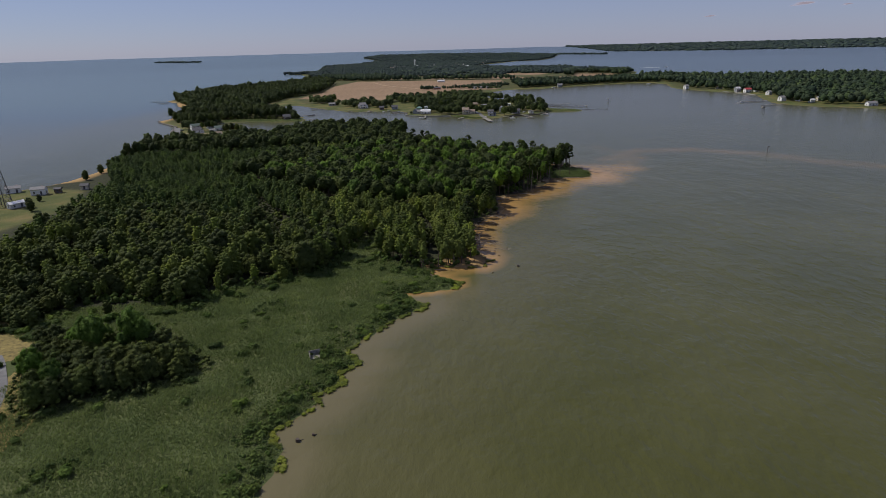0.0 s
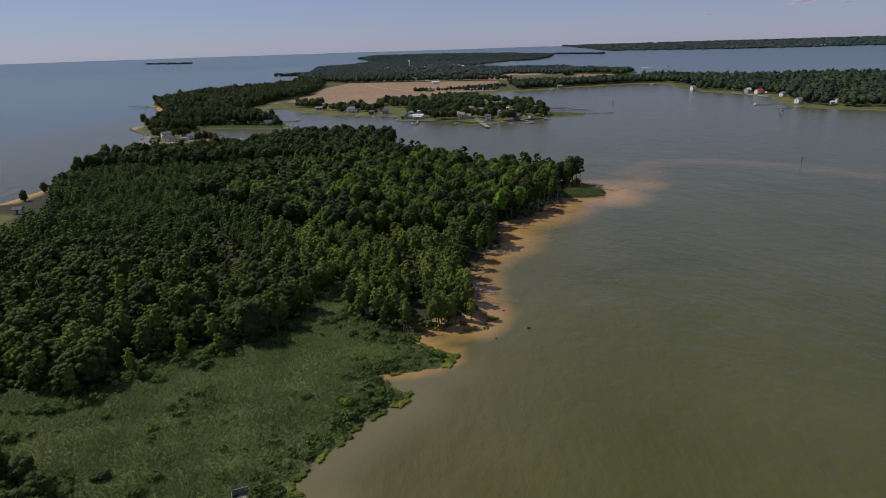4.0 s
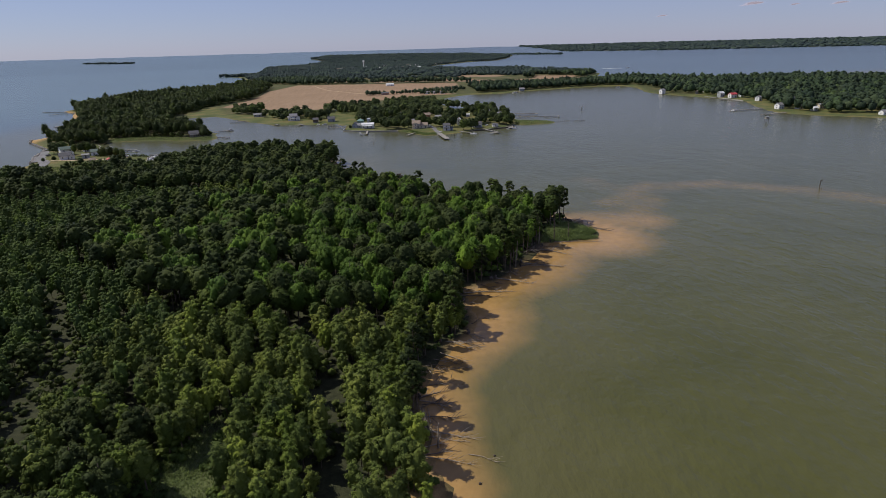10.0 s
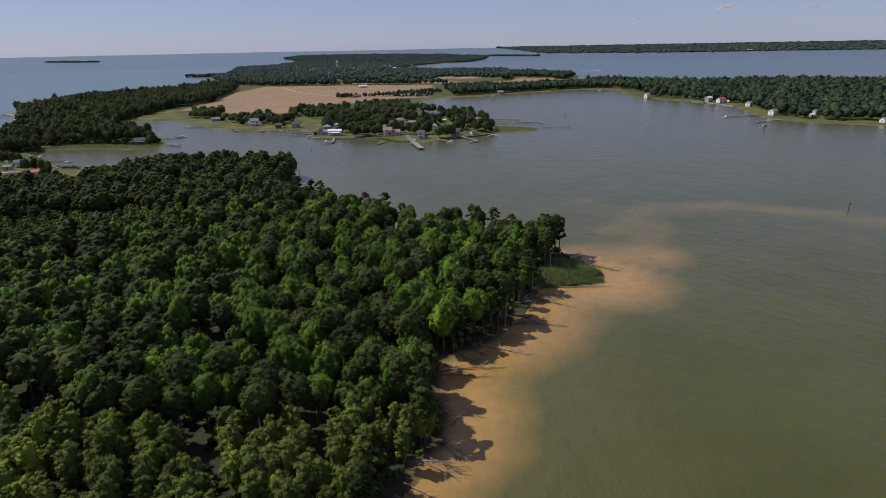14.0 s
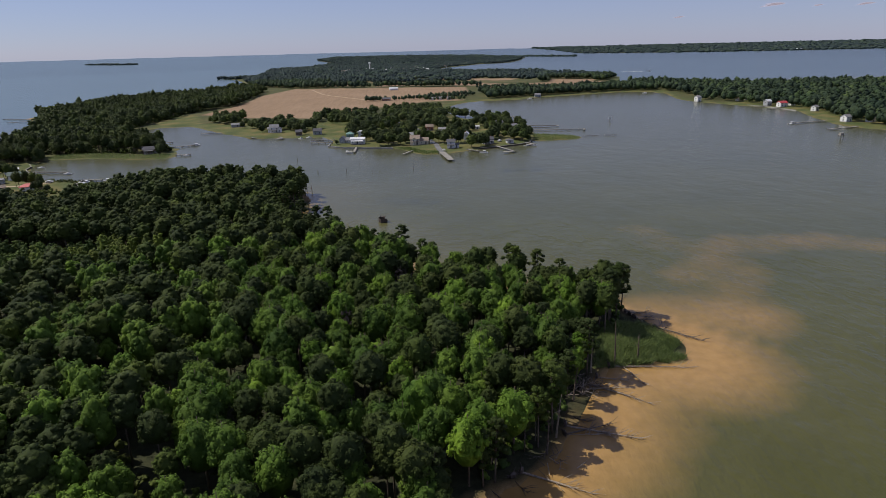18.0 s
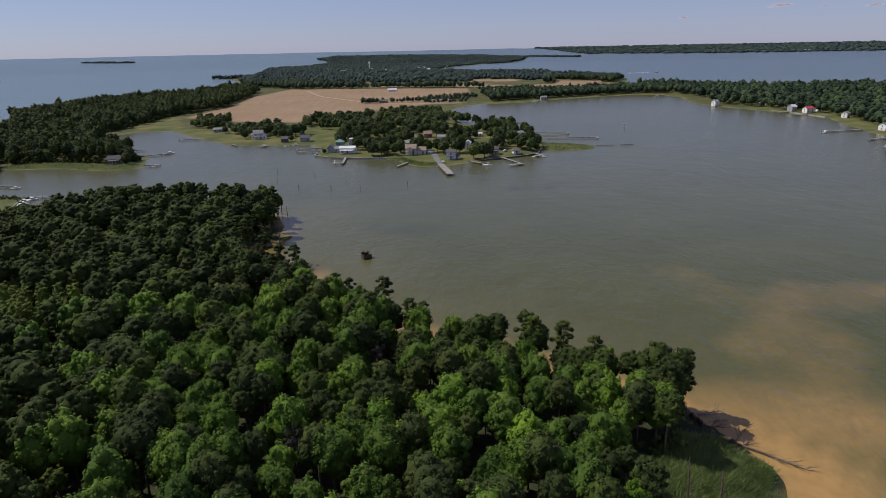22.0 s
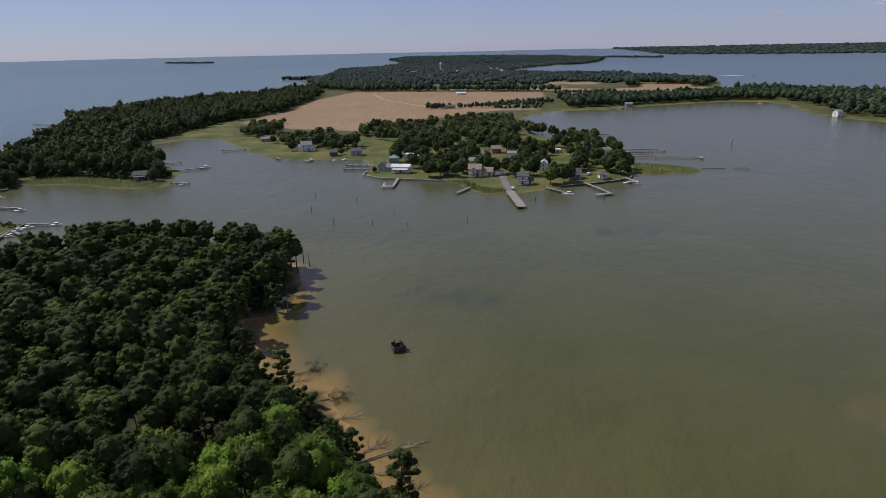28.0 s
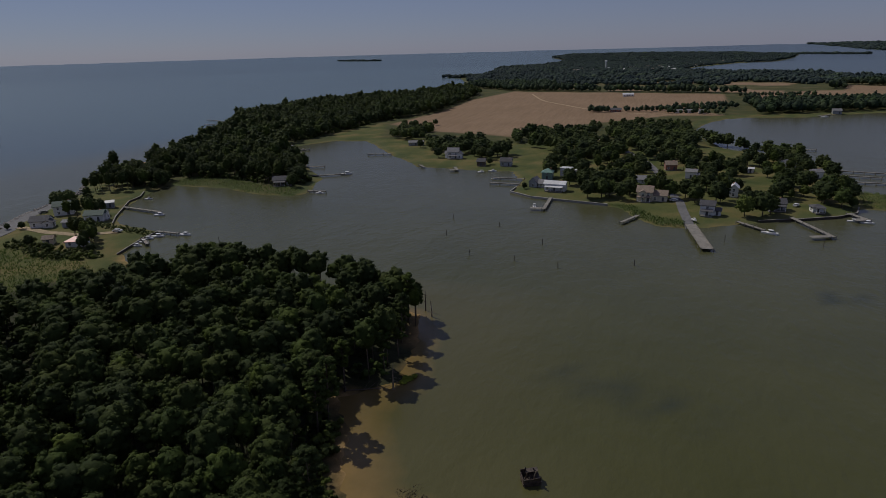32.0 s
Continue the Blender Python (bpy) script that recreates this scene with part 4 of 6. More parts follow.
for a, b in zip(MARSH_SHORE[2:-1], MARSH_SHORE[3:]):
    way = math.degrees(math.atan2(b[1] - a[1], b[0] - a[0]))
    for u in (0.25, 0.75):
        if rng.rand() < 0.8:
            mats.append((a[0] + (b[0] - a[0]) * u + 0.5, a[1] + (b[1] - a[1]) * u - 0.3, rng.uniform(0.9, 2.1), way))
for k, (x, y, s, way) in enumerate(mats):
    r = np.random.RandomState(70 + k)
    cl = [(r.uniform(-1.3, 1.3), r.uniform(-0.5, 0.5), 0.1, 0.55, 0.38, 0.35) for _ in range(8)]
    single("cordgrass_mat", cores(Geo(), cl).add(*leaves(r, cl, 30, 0.12, flat=0.6)).mesh("cordgrass", LIME), "bright lime cordgrass mat on the bank", "grass", "cordgrass mats",
           pose(x, y, 0.2, 0, 0, way) @ Matrix.Diagonal((s, s, 0.8, 1)))

# ---------------------------------------------------------------- houses
window_frame = Geo().add(*box(0, 0, 0, 1.15, 0.10, 1.55)).mesh("window", TRIM)
window_pane = Geo().add(*box(-0.25, 0, 0.36, 0.44, 0.14, 0.62)).add(*box(0.25, 0, 0.36, 0.44, 0.14, 0.62)).add(*box(-0.25, 0, -0.36, 0.44, 0.14, 0.62)).add(*box(0.25, 0, -0.36, 0.44, 0.14, 0.62)).mesh("pane", GLASS)
door_leaf = Geo().add(*box(0, 0, 0, 1.05, 0.12, 2.1)).add(*box(0, 0, 0.35, 0.6, 0.15, 0.7)).mesh("door", ROOF_DARK)
PAD = []


def gable_roof(w, d, pitch, over=0.45, thick=0.22):
    """Two roof slabs that meet at a ridge along x."""
    h = d / 2 * pitch
    g = Geo()
    for s in (-1, 1):
        e = (d / 2 + over) * s
        low = -over * pitch
        x = w / 2 + over
        v = [(-x, e, low), (x, e, low), (x, 0, h), (-x, 0, h), (-x, e, low + thick), (x, e, low + thick), (x, 0, h + thick), (-x, 0, h + thick)]
        f = [[0, 1, 2, 3], [7, 6, 5, 4], [0, 4, 5, 1], [1, 5, 6, 2], [2, 6, 7, 3], [3, 7, 4, 0]]
        g.add(v, f if s < 0 else [q[::-1] for q in f])
    return g


def hip_roof(w, d, pitch, over=0.5):
    x, y, h = w / 2 + over, d / 2 + over, d / 2 * pitch
    k = max(0.2, x - y)
    v = [(-x, -y, -0.05), (x, -y, -0.05), (x, y, -0.05), (-x, y, -0.05), (-k, 0, h), (k, 0, h), (-x, -y, -0.25), (x, -y, -0.25), (x, y, -0.25), (-x, y, -0.25)]
    return Geo().add(v, [[0, 1, 5, 4], [2, 3, 4, 5], [6, 7, 1, 0], [7, 8, 2, 1], [8, 9, 3, 2], [9, 6, 0, 3], [9, 8, 7, 6]]).add(v, [[1, 2, 5], [3, 0, 4]])


def wing(parent, cx, cy, w, d, h, wall, roof, pitch, rz=0, style="gable", glass_on=True, base=0.35):
    """A block of a house with its roof and windows."""
    g = Geo().add(*box(0, 0, h / 2 + base / 2, w, d, h - base))
    if style == "gable":
        v, f = prism(w, d, d / 2 * pitch)
        g.add(v + (0, 0, h), f)
    m = pose(cx, cy, 0, 0, 0, rz)
    foot = part("foundation", Geo().add(*box(0, 0, base / 2 - 0.35, w - 0.1, d - 0.1, base + 0.7)).mesh("foundation", CONCRETE), parent, "grey masonry foundation")
    body = part("wall", g.mesh("wall", wall), parent)
    top = part("roof", (gable_roof(w, d, pitch) if style == "gable" else hip_roof(w, d, pitch) if style == "hip" else Geo().add(*box(0, 0, 0.15, w + 0.6, d + 0.6, 0.3))).mesh("roof", roof), parent)
    foot.matrix_basis, body.matrix_basis, top.matrix_basis = m, m, m @ pose(0, 0, h)
    if not glass_on:
        return
    storeys = max(1, int(h / 2.3))
    for face in range(4):
        long = w if face % 2 == 0 else d
        count = max(1, int(long / 3.4))
        for k in range(count):
            for s in range(storeys):
                u = (k + 0.5) / count * long - long / 2
                z = base + 1.3 + s * 2.3
                if face == 0 and s == 0 and k == count // 2:
                    ob = part("door", door_leaf, parent, "dark panelled door")
                    ob.matrix_basis = m @ pose(u, -d / 2 - 0.02, base + 1.1)
                    continue
                at = pose(u, -d / 2 - 0.02, z) if face == 0 else pose(w / 2 + 0.02, u, z, 0, 0, 90) if face == 1 else pose(u, d / 2 + 0.02, z) if face == 2 else pose(-w / 2 - 0.02, u, z, 0, 0, 90)
                ob = part("window", window_frame, parent)
                ob.matrix_basis = m @ at
                part("pane", window_pane, ob)


def house(label, x, y, rz, w, d, storeys, wall, roof, pitch=0.6, style="gable", extra=(), chimney=True, porch=False, group="houses of the village", name="house", category="house"):
    z = float(height(x, y)) - 0.05
    w, d, pitch = w * 0.7, d * 0.7, pitch * 0.9
    ob = thing(name, label, category, group, pose(x, y, z, 0, 0, rz))
    h = 0.35 + storeys * 2.4
    wing(ob, 0, 0, w, d, h, wall, roof, pitch, 0, style)
    for cx, cy, ew, ed, es, erz in extra:
        wing(ob, cx * 0.7, cy * 0.7, ew * 0.7, ed * 0.7, 0.35 + es * 2.35, wall, roof, pitch * 0.9, erz, "gable" if style != "flat" else "flat")
    if chimney and style != "flat":
        c = part("chimney", Geo().add(*box(0, 0, -0.4, 0.7, 0.7, 1.8)).add(*box(0, 0, 0.5, 0.85, 0.85, 0.16)).mesh("chimney", BRICK), ob, "brick chimney")
        c.matrix_basis = pose(w * 0.28, d * 0.12, h + d / 2 * pitch * 0.8)
    if porch:
        deck = part("porch", Geo().add(*box(0, 0, 0.3, w * 0.8, 2.6, 0.5)).mesh("porch", PIER_WOOD), ob, "timber porch deck")
        deck.matrix_basis = pose(0, -d / 2 - 1.35, 0)
        lid = part("porch_roof", Geo().add(*box(0, 0, 0, w * 0.84, 2.9, 0.16)).mesh("porch_roof", roof), ob)
        lid.matrix_basis = pose(0, -d / 2 - 1.45, 3.05, 9)
        for k in range(4):
            post = part("post", Geo().add(*box(0, 0, 1.7, 0.16, 0.16, 2.5)).mesh("post", TRIM), ob, "white porch post")
            post.matrix_basis = pose(-w * 0.38 + k * w * 0.253, -d / 2 - 2.5, 0)
    PAD.append((x, y, max(w, d) * 0.55 + 2.0))
    return ob


house("white gabled house with dark roof near the pier", 56, 728, -8, 9.0, 7.5, 2, WHITE, ROOF_DARK, 0.7, extra=((6.2, 0.4, 4.5, 5, 1, 0),), porch=True)
house("large cream house with tan shingle roof", 28, 752, -6, 11, 10, 2, CREAM, ROOF_TAN, 0.8, extra=((10, 2, 11, 9, 1.3, 0), (-1, -4.5, 6, 5, 2, 90)), porch=True)
house("long grey-roofed white bungalow among trees", 28, 795, 4, 20, 9, 1, WHITE, ROOF_GREY, 0.6, extra=((5, -4, 6, 6, 1, 90),))
house("small brick house with pale roof", 43, 839, 10, 10, 8, 1.4, BRICK, ROOF_TAN, 0.8)
house("white house with light grey roof", 54, 814, -10, 9, 8, 1.6, WHITE, ROOF_GREY, 0.5, extra=((6, -2, 6, 6, 1, 0),))
house("narrow white gable house between trees", 72, 769, 80, 9, 6, 2, WHITE, ROOF_WHITE, 0.9)
house("grey bungalow with white porch by the bulkhead", 87, 744, 6, 13, 8, 1.4, GREY_WALL, ROOF_DARK, 0.7, porch=True)
house("white cottage with dark hipped roof", 105, 744, 8, 7, 6.5, 1, WHITE, ROOF_DARK, 0.55, "hip", porch=True, chimney=False)
house("white house behind the village trees", 122, 826, 20, 9, 7, 1.5, WHITE, ROOF_GREY, 0.6)
house("small white outbuilding on the lawn", 89, 837, 0, 5, 4, 1, WHITE, ROOF_WHITE, 0.5, chimney=False, name="shed", category="shed")
house("grey house with slate roof by the east shore", 112, 853, 40, 12, 8, 1.5, GREY_WALL, ROOF_GREY, 0.8)
house("dark gabled boathouse with pale gable", -33, 774, 75, 8, 7, 1.2, GREY_WALL, ROOF_GREY, 1.1, chimney=False, extra=((0, -7, 6, 6, 1, 90),))
house("white house with pale metal roof and long porch", -20, 766, -6, 17, 8, 1.6, WHITE, ROOF_WHITE, 0.5, porch=True)
house("green-roofed house with cupola", -29, 797, 0, 9, 9, 1.8, GREEN_WALL, ROOF_GREEN, 0.7, "hip")
house("white flat-roofed modern house", -19, 808, -12, 9, 8, 2, WHITE, ROOF_WHITE, 0.1, "flat", extra=((6, 1, 5, 6, 1.5, 0),), chimney=False)
house("grey shingled house with wide low roof", -63, 836, 4, 11, 8, 1.3, GREY_WALL, ROOF_DARK, 0.8)
house("grey cottage beside a hedge on the shore", -80, 834, 4, 8, 7, 1.2, BROWN_WALL, ROOF_DARK, 0.8)
house("white and grey many-gabled house on the lawn", -108, 860, 8, 12, 9, 2, WHITE, ROOF_GREY, 0.9, extra=((7, -2, 7, 6, 1.4, 90), (-6, 2, 6, 6, 1.4, 0)), porch=True)
house("long low blue-grey house by the field", -158, 917, 12, 18, 8, 1, GREY_WALL, ROOF_GREY, 0.5)
house("white house hidden in trees by the green", -296, 1100, 30, 11, 8, 1.6, WHITE, ROOF_GREY, 0.7)
house("grey house at the wood's edge by the green", -292, 1080, 10, 9, 7, 1.2, GREY_WALL, ROOF_DARK, 0.7)
house("dark brown timber house on the wooded point", -186, 749, 20, 12, 8, 1.4, BROWN_WALL, ROOF_DARK, 0.8, extra=((7, -3, 6, 5, 1, 90),), porch=True)
house("white house among the tall shore trees", -338, 905, 20, 10, 8, 1.7, WHITE, ROOF_WHITE, 0.8)
house("pale house half hidden in the wood", -257, 852, 0, 10, 7, 1.2, CREAM, ROOF_GREY, 0.6)
house("pale green cottage by the inner cove", -262, 885, 15, 11, 7, 1, GREEN_WALL, ROOF_GREY, 0.5)
# the farm and its white sheds beyond the trees
for x, y, w, d, rz, words in ((62, 1192, 11, 7, 5, "white farm shed with pale roof"), (74, 1194, 9, 8, 5, "white gabled farmhouse beside sheds"), (87, 1190, 11, 7, 0, "white machine shed with pale roof")):
    house(words, x, y, rz, w, d, 1.1, WHITE, ROOF_GREY, 0.5, chimney=False, group="farm buildings", name="farm_shed", category="shed")
house("low dark-roofed farmhouse among trees", -8, 1203, 0, 18, 10, 1, BRICK, ROOF_DARK, 0.6, group="farm buildings")
house("white barn with a bright metal roof", -1, 1441, 10, 22, 12, 1.1, WHITE, ROOF_WHITE, 0.5, chimney=False, group="farm buildings", name="barn", category="barn")
# along the east shore of the bay
for x, y, rz, w, d, s, wl, rf, words in ((404, 1050, 20, 9, 9, 2.2, WHITE, ROOF_GREY, "tall white house at the water's edge"), (446, 1128, 10, 16, 8, 1, WHITE, ROOF_WHITE, "long low white house on the grass"),
                                         (450, 1030, 15, 12, 8, 1, CREAM, ROOF_TAN, "cream bungalow on the shore"), (466, 1045, 15, 10, 8, 1, WHITE, ROOF_TAN, "low white cottage by the water"),
                                         (451, 968, 20, 10, 9, 2, GREY_WALL, ROOF_WHITE, "pale grey gabled house above the seawall"), (458, 950, 14, 14, 9, 1.8, WHITE, ROOF_RED, "white house with a reddish roof by the seawall"),
                                         (476, 960, 10, 9, 7, 1, WHITE, ROOF_GREY, "small white cottage by the seawall"), (463, 897, 30, 9, 8, 1.8, WHITE, ROOF_GREY, "white gabled house on a small lawn"),
                                         (434, 806, 20, 11, 9, 1.8, WHITE, ROOF_GREY, "white house on the point with a pier"), (483, 858, 25, 12, 9, 2.2, WHITE, ROOF_DARK, "tall white house among trees"),
                                         (452, 798, 20, 9, 8, 1.6, WHITE, ROOF_GREY, "white shore house with a grey roof"), (456, 778, 10, 8, 7, 1.2, WHITE, ROOF_WHITE, "little white boathouse by the water"),
                                         (476, 796, 0, 10, 8, 1.5, CREAM, ROOF_GREY, "cream house behind the shore"), (494, 724, 10, 18, 8, 1.2, WHITE, ROOF_GREY, "long white house near the water"),
                                         (560, 1240, 5, 18, 9, 1.8, WHITE, ROOF_RED, "white mansion with a red-brown roof in the wood"), (610, 1115, 0, 14, 9, 1.2, WHITE, ROOF_WHITE, "white house in a clearing"),
                                         (634, 1100, 0, 12, 9, 1.4, WHITE, ROOF_GREY, "white house in the wood"), (222, 1196, 0, 12, 8, 1.4, GREY_WALL, ROOF_GREY, "grey house at the head of the bay")):
    house(words, x, y, rz, w, d, s, wl, rf, 0.7, group="houses on the east shore")
# the hamlet on the neck
house("large pale grey house with green roof by the seawall", -262, 662, 40, 13, 10, 2, WHITE, ROOF_MOSS, 0.6, group="houses of the hamlet")
house("white house with green metal roof and blue porch", -235, 656, 25, 13, 9, 1.3, WHITE, ROOF_MOSS, 0.6, extra=((5, 2, 5, 6, 1.5, 0),), group="houses of the hamlet")
house("long dark shed with a pale metal roof", -252, 679, 42, 12, 6, 1.1, GREY_WALL, ROOF_WHITE, 0.4, chimney=False, group="houses of the hamlet", name="shed", category="shed")
house("pale blue bungalow with dark roof and glazed porch", -252, 640, 25, 12, 9, 1.3, WHITE, ROOF_DARK, 0.7, extra=((6, -3, 6, 6, 1, 90),), group="houses of the hamlet")
house("pale grey garage with low roof", -238, 643, 20, 7, 6, 1, GREY_WALL, ROOF_GREY, 0.4, chimney=False, group="houses of the hamlet", name="garage", category="garage")
house("pale cottage with a bright red metal roof", -207, 619, 20, 11, 8, 1, WHITE, ROOF_RED, 0.6, "hip", group="houses of the hamlet")
house("small cream shed with red-brown roof", -222, 618, 30, 6, 5, 1, CREAM, ROOF_TAN, 0.7, chimney=False, group="houses of the hamlet", name="shed", category="shed")
# the buildings by the lattice tower
house("long white shed with pale metal roof", -236, 331, 60, 11, 6, 1, WHITE, ROOF_WHITE, 0.45, chimney=False, group="buildings by the tower", name="shed", category="shed")
house("white bungalow with grey roof by the sea", -264, 371, 30, 11, 7, 1.2, WHITE, ROOF_GREY, 0.5, group="buildings by the tower")
house("white house with dark windows by the sea", -243, 363, 10, 11, 7, 1.4, WHITE, ROOF_GREY, 0.5, group="buildings by the tower")
house("small grey shed on the grass", -234, 367, 10, 5, 4, 1, BROWN_WALL, ROOF_DARK, 0.5, chimney=False, group="buildings by the tower", name="shed", category="shed")
house("small dark-roofed cottage at the wood's edge", -222, 375, 10, 6, 5, 1, CREAM, ROOF_DARK, 0.6, chimney=False, group="buildings by the tower")


# ---------------------------------------------------------------- piers, seawalls, boats
post_mesh = Geo().add(*tube((0, 0, -2.4), (0, 0, 1.75), 0.16, 0.14, 7)).mesh("post", PIER_WOOD)


def pier(label, x0, y0, x1, y1, wide=1.7, head=0.0, rail=False, high=1.1, deck_mat=PIER_WOOD):
    """A timber pier on posts; head: the length of a platform across its end."""
    length, a = math.hypot(x1 - x0, y1 - y0), math.degrees(math.atan2(y1 - y0, x1 - x0))
    ob = thing("pier", label, "pier", "piers of the bay", pose(x0, y0, 0, 0, 0, a))
    part("deck", Geo().add(*box(length / 2, 0, high, length, wide, 0.14)).mesh("deck", deck_mat), ob)
    part("stringer", Geo().add(*box(length / 2, wide * 0.36, high - 0.2, length, 0.16, 0.28)).add(*box(length / 2, -wide * 0.36, high - 0.2, length, 0.16, 0.28)).mesh("stringer", WET_WOOD), ob)
    if head:
        part("platform", Geo().add(*box(length - wide / 2, -head / 2, high + 0.05, wide * 1.5, head, 0.16)).mesh("platform", deck_mat), ob)
    m = max(3, int(length / 5))
    for k in range(m + 1):
        for s in (-1, 1):
            part("post", post_mesh, ob).matrix_basis = pose(k * length / m, s * (wide / 2 + 0.12), 0, 0, 0, k * 30)
    return ob


road_pier = pier("wide grey public pier of planks and piles", 47.5, 708, 51.8, 673, 4.6, high=1.2)
kerbs = part("kerb", Geo().add(*box(17.5, 2.2, 1.4, 35, 0.25, 0.3)).add(*box(17.5, -2.2, 1.4, 35, 0.25, 0.3)).mesh("kerb", PIER_WOOD), road_pier, "timber kerb along the deck")
for label, *v in (("grey timber pier with a platform head", -20, 748, -20, 723, 1.8, 7), ("short grey floating dock below the lawn", 25, 720, 18, 706, 1.6, 0), ("timber pier with a boat at its end", 68, 718, 77, 706, 1.6, 0),
                  ("long grey pier with a T head", 92, 730, 102, 701, 1.9, 9), ("small dock by the bulkhead", 118, 743, 123, 732, 2.4, 6), ("narrow grey timber dock on posts", -43, 779, -61, 780, 1.4, 0),
                  ("narrow white-capped timber dock", -43, 795, -63, 795, 1.4, 0), ("small dock below the lawn", -97, 826, -92, 815, 2, 5), ("small dock with a ladder", -124, 830, -118, 822, 1.6, 0),
                  ("timber dock beside the lawn", -163, 872, -181, 868, 1.5, 0), ("long dock with a boat lift", -181, 780, -163, 790, 1.7, 0), ("short dock on the wooded point", -161, 738, -150, 739, 1.5, 0),
                  ("timber dock of the inner cove", -207, 808, -190, 813, 1.5, 0), ("timber dock at the head of the cove", -262, 876, -242, 884, 1.5, 0), ("little dock at the head of the cove", -252, 862, -238, 868, 1.5, 0),
                  ("timber pier from the hamlet's bulkhead", -243, 682, -214, 677, 1.6, 0), ("marina dock along the bank", -186, 634, -178, 628, 1.5, 0), ("marina dock along the bank", -188, 646, -176, 645, 1.5, 0),
                  ("long weathered pier over the shallows", 100, 938, 146, 934, 1.6, 0), ("long weathered pier over the shallows", 137, 853, 170, 846, 1.6, 5), ("old pier with sagging deck", 137, 838, 158, 834, 1.5, 0),
                  ("long pier with gear at its end", 140, 818, 187, 814, 1.7, 6), ("long pier with a boat lift", 421, 816, 386, 809, 2.0, 6), ("long grey pier below the white house", 421, 772, 387, 761, 2.0, 0),
                  ("small dock on the east shore", 448, 936, 430, 930, 1.6, 0), ("small dock on the east shore", 446, 962, 430, 958, 1.6, 0), ("pier with a shed frame off the sea beach", -358, 881, -380, 879, 1.8, 6),
                  ("old timber jetty off the cape", -460, 1072, -500, 1086, 1.6, 0), ("low jetty off the cape", -440, 1052, -467, 1038, 1.6, 0), ("dock at the head of the bay", 214, 1186, 204, 1170, 2, 6)):
    pier(label, *v)
# the ruined pier off the marsh spit
ruin = thing("ruined_pier", "ruined pier of broken piles and boards", "pier", at=pose(173, 772, 0))
for k in range(16):
    if k in (8, 9):
        continue
    p = part("post", post_mesh, ruin)
    p.matrix_basis = pose(k * 2, 0.5 * (-1) ** k, -0.5, 6 * math.sin(k * 2), 5 * math.cos(k * 3))
part("board", Geo().add(*box(7, 0, 0.6, 14, 0.5, 0.2)).add(*box(25, 0.1, 0.7, 10, 0.9, 0.2)).mesh("board", WET_WOOD), ruin)


def seawall(label, points, high=1.0, material=PIER_WOOD):
    ob = thing("seawall", label, "seawall", "seawalls", pose(points[0][0], points[0][1], 0))
    for (ax, ay), (bx, by) in zip(points, points[1:]):
        length, a = math.hypot(bx - ax, by - ay), math.degrees(math.atan2(by - ay, bx - ax))
        g = Geo().add(*box(length / 2, 0, high / 2 - 0.8, length, 0.24, high + 1.6))
        part("sheeting", g.mesh("sheeting", WET_WOOD if material is PIER_WOOD else material), ob).matrix_basis = pose(ax - points[0][0], ay - points[0][1], 0, 0, 0, a)
        part("cap", Geo().add(*box(length / 2, 0, high + 0.06, length, 0.6, 0.14)).mesh("cap", material), ob).matrix_basis = pose(ax - points[0][0], ay - points[0][1], 0, 0, 0, a)
    return ob


seawall("pale concrete seawall round the lawn", [(-43.5, 772), (-44.6, 760), (-31, 749.6), (-10, 744.4), (10, 740.0)], 1.0, CONCRETE)
seawall("dark timber bulkhead below the gardens", [(77, 722.0), (97, 729.5), (112, 736.5), (122, 745), (126, 757)], 1.0)
seawall("timber bulkhead of the hamlet", [(-222, 653), (-231, 664), (-247, 688), (-251, 694), (-254, 706), (-262, 718)], 1.0)
seawall("low bulkhead along the marina", [(-181, 614), (-187, 634), (-189, 647)], 0.9)
seawall("low seawall on the east shore", [(436, 985), (446, 955), (452, 912)], 1.0, CONCRETE)

hull_v = []
for u, half, keel in ((-1.0, 0.82, 0.0), (-0.5, 0.95, -0.05), (0.0, 1.0, -0.05), (0.5, 0.78, 0.0), (0.82, 0.42, 0.1), (1.0, 0.03, 0.25)):
    hull_v += [(u * 3.2, -half, 0.75 + 0.15 * max(0, u)), (u * 3.2, -half * 0.75, keel), (u * 3.2, half * 0.75, keel), (u * 3.2, half, 0.75 + 0.15 * max(0, u))]
hull_f = [[4 * i + k, 4 * i + 4 + k, 4 * i + 5 + k, 4 * i + 1 + k] for i in range(5) for k in range(3)] + [[0, 1, 2, 3]] + [[4 * i + 3, 4 * i + 7, 4 * i + 4, 4 * i] for i in range(5)]
boat_hull = {m: Geo().add(hull_v, hull_f).mesh("hull", m) for m in (HULL, HULL_BLUE)}
boat_cabin = Geo().add(*box(0.5, 0, 1.15, 1.7, 1.35, 0.8)).add(*box(0.3, 0, 1.75, 2.0, 1.5, 0.1)).mesh("cabin", HULL)
boat_glass = Geo().add(*box(0.5, 0, 1.4, 1.76, 1.41, 0.26)).mesh("windscreen", GLASS)
boat_motor = Geo().add(*box(-3.3, 0, 0.8, 0.4, 0.45, 0.8)).add(*box(-3.35, 0, 0.2, 0.2, 0.2, 0.7)).mesh("outboard", STEEL)
boat_rail = Geo().add(*tube((1.0, -0.7, 0.8), (2.9, -0.15, 1.25), 0.03, 0.03, 4)).add(*tube((1.0, 0.7, 0.8), (2.9, 0.15, 1.25), 0.03, 0.03, 4)).mesh("rail", TRIM)


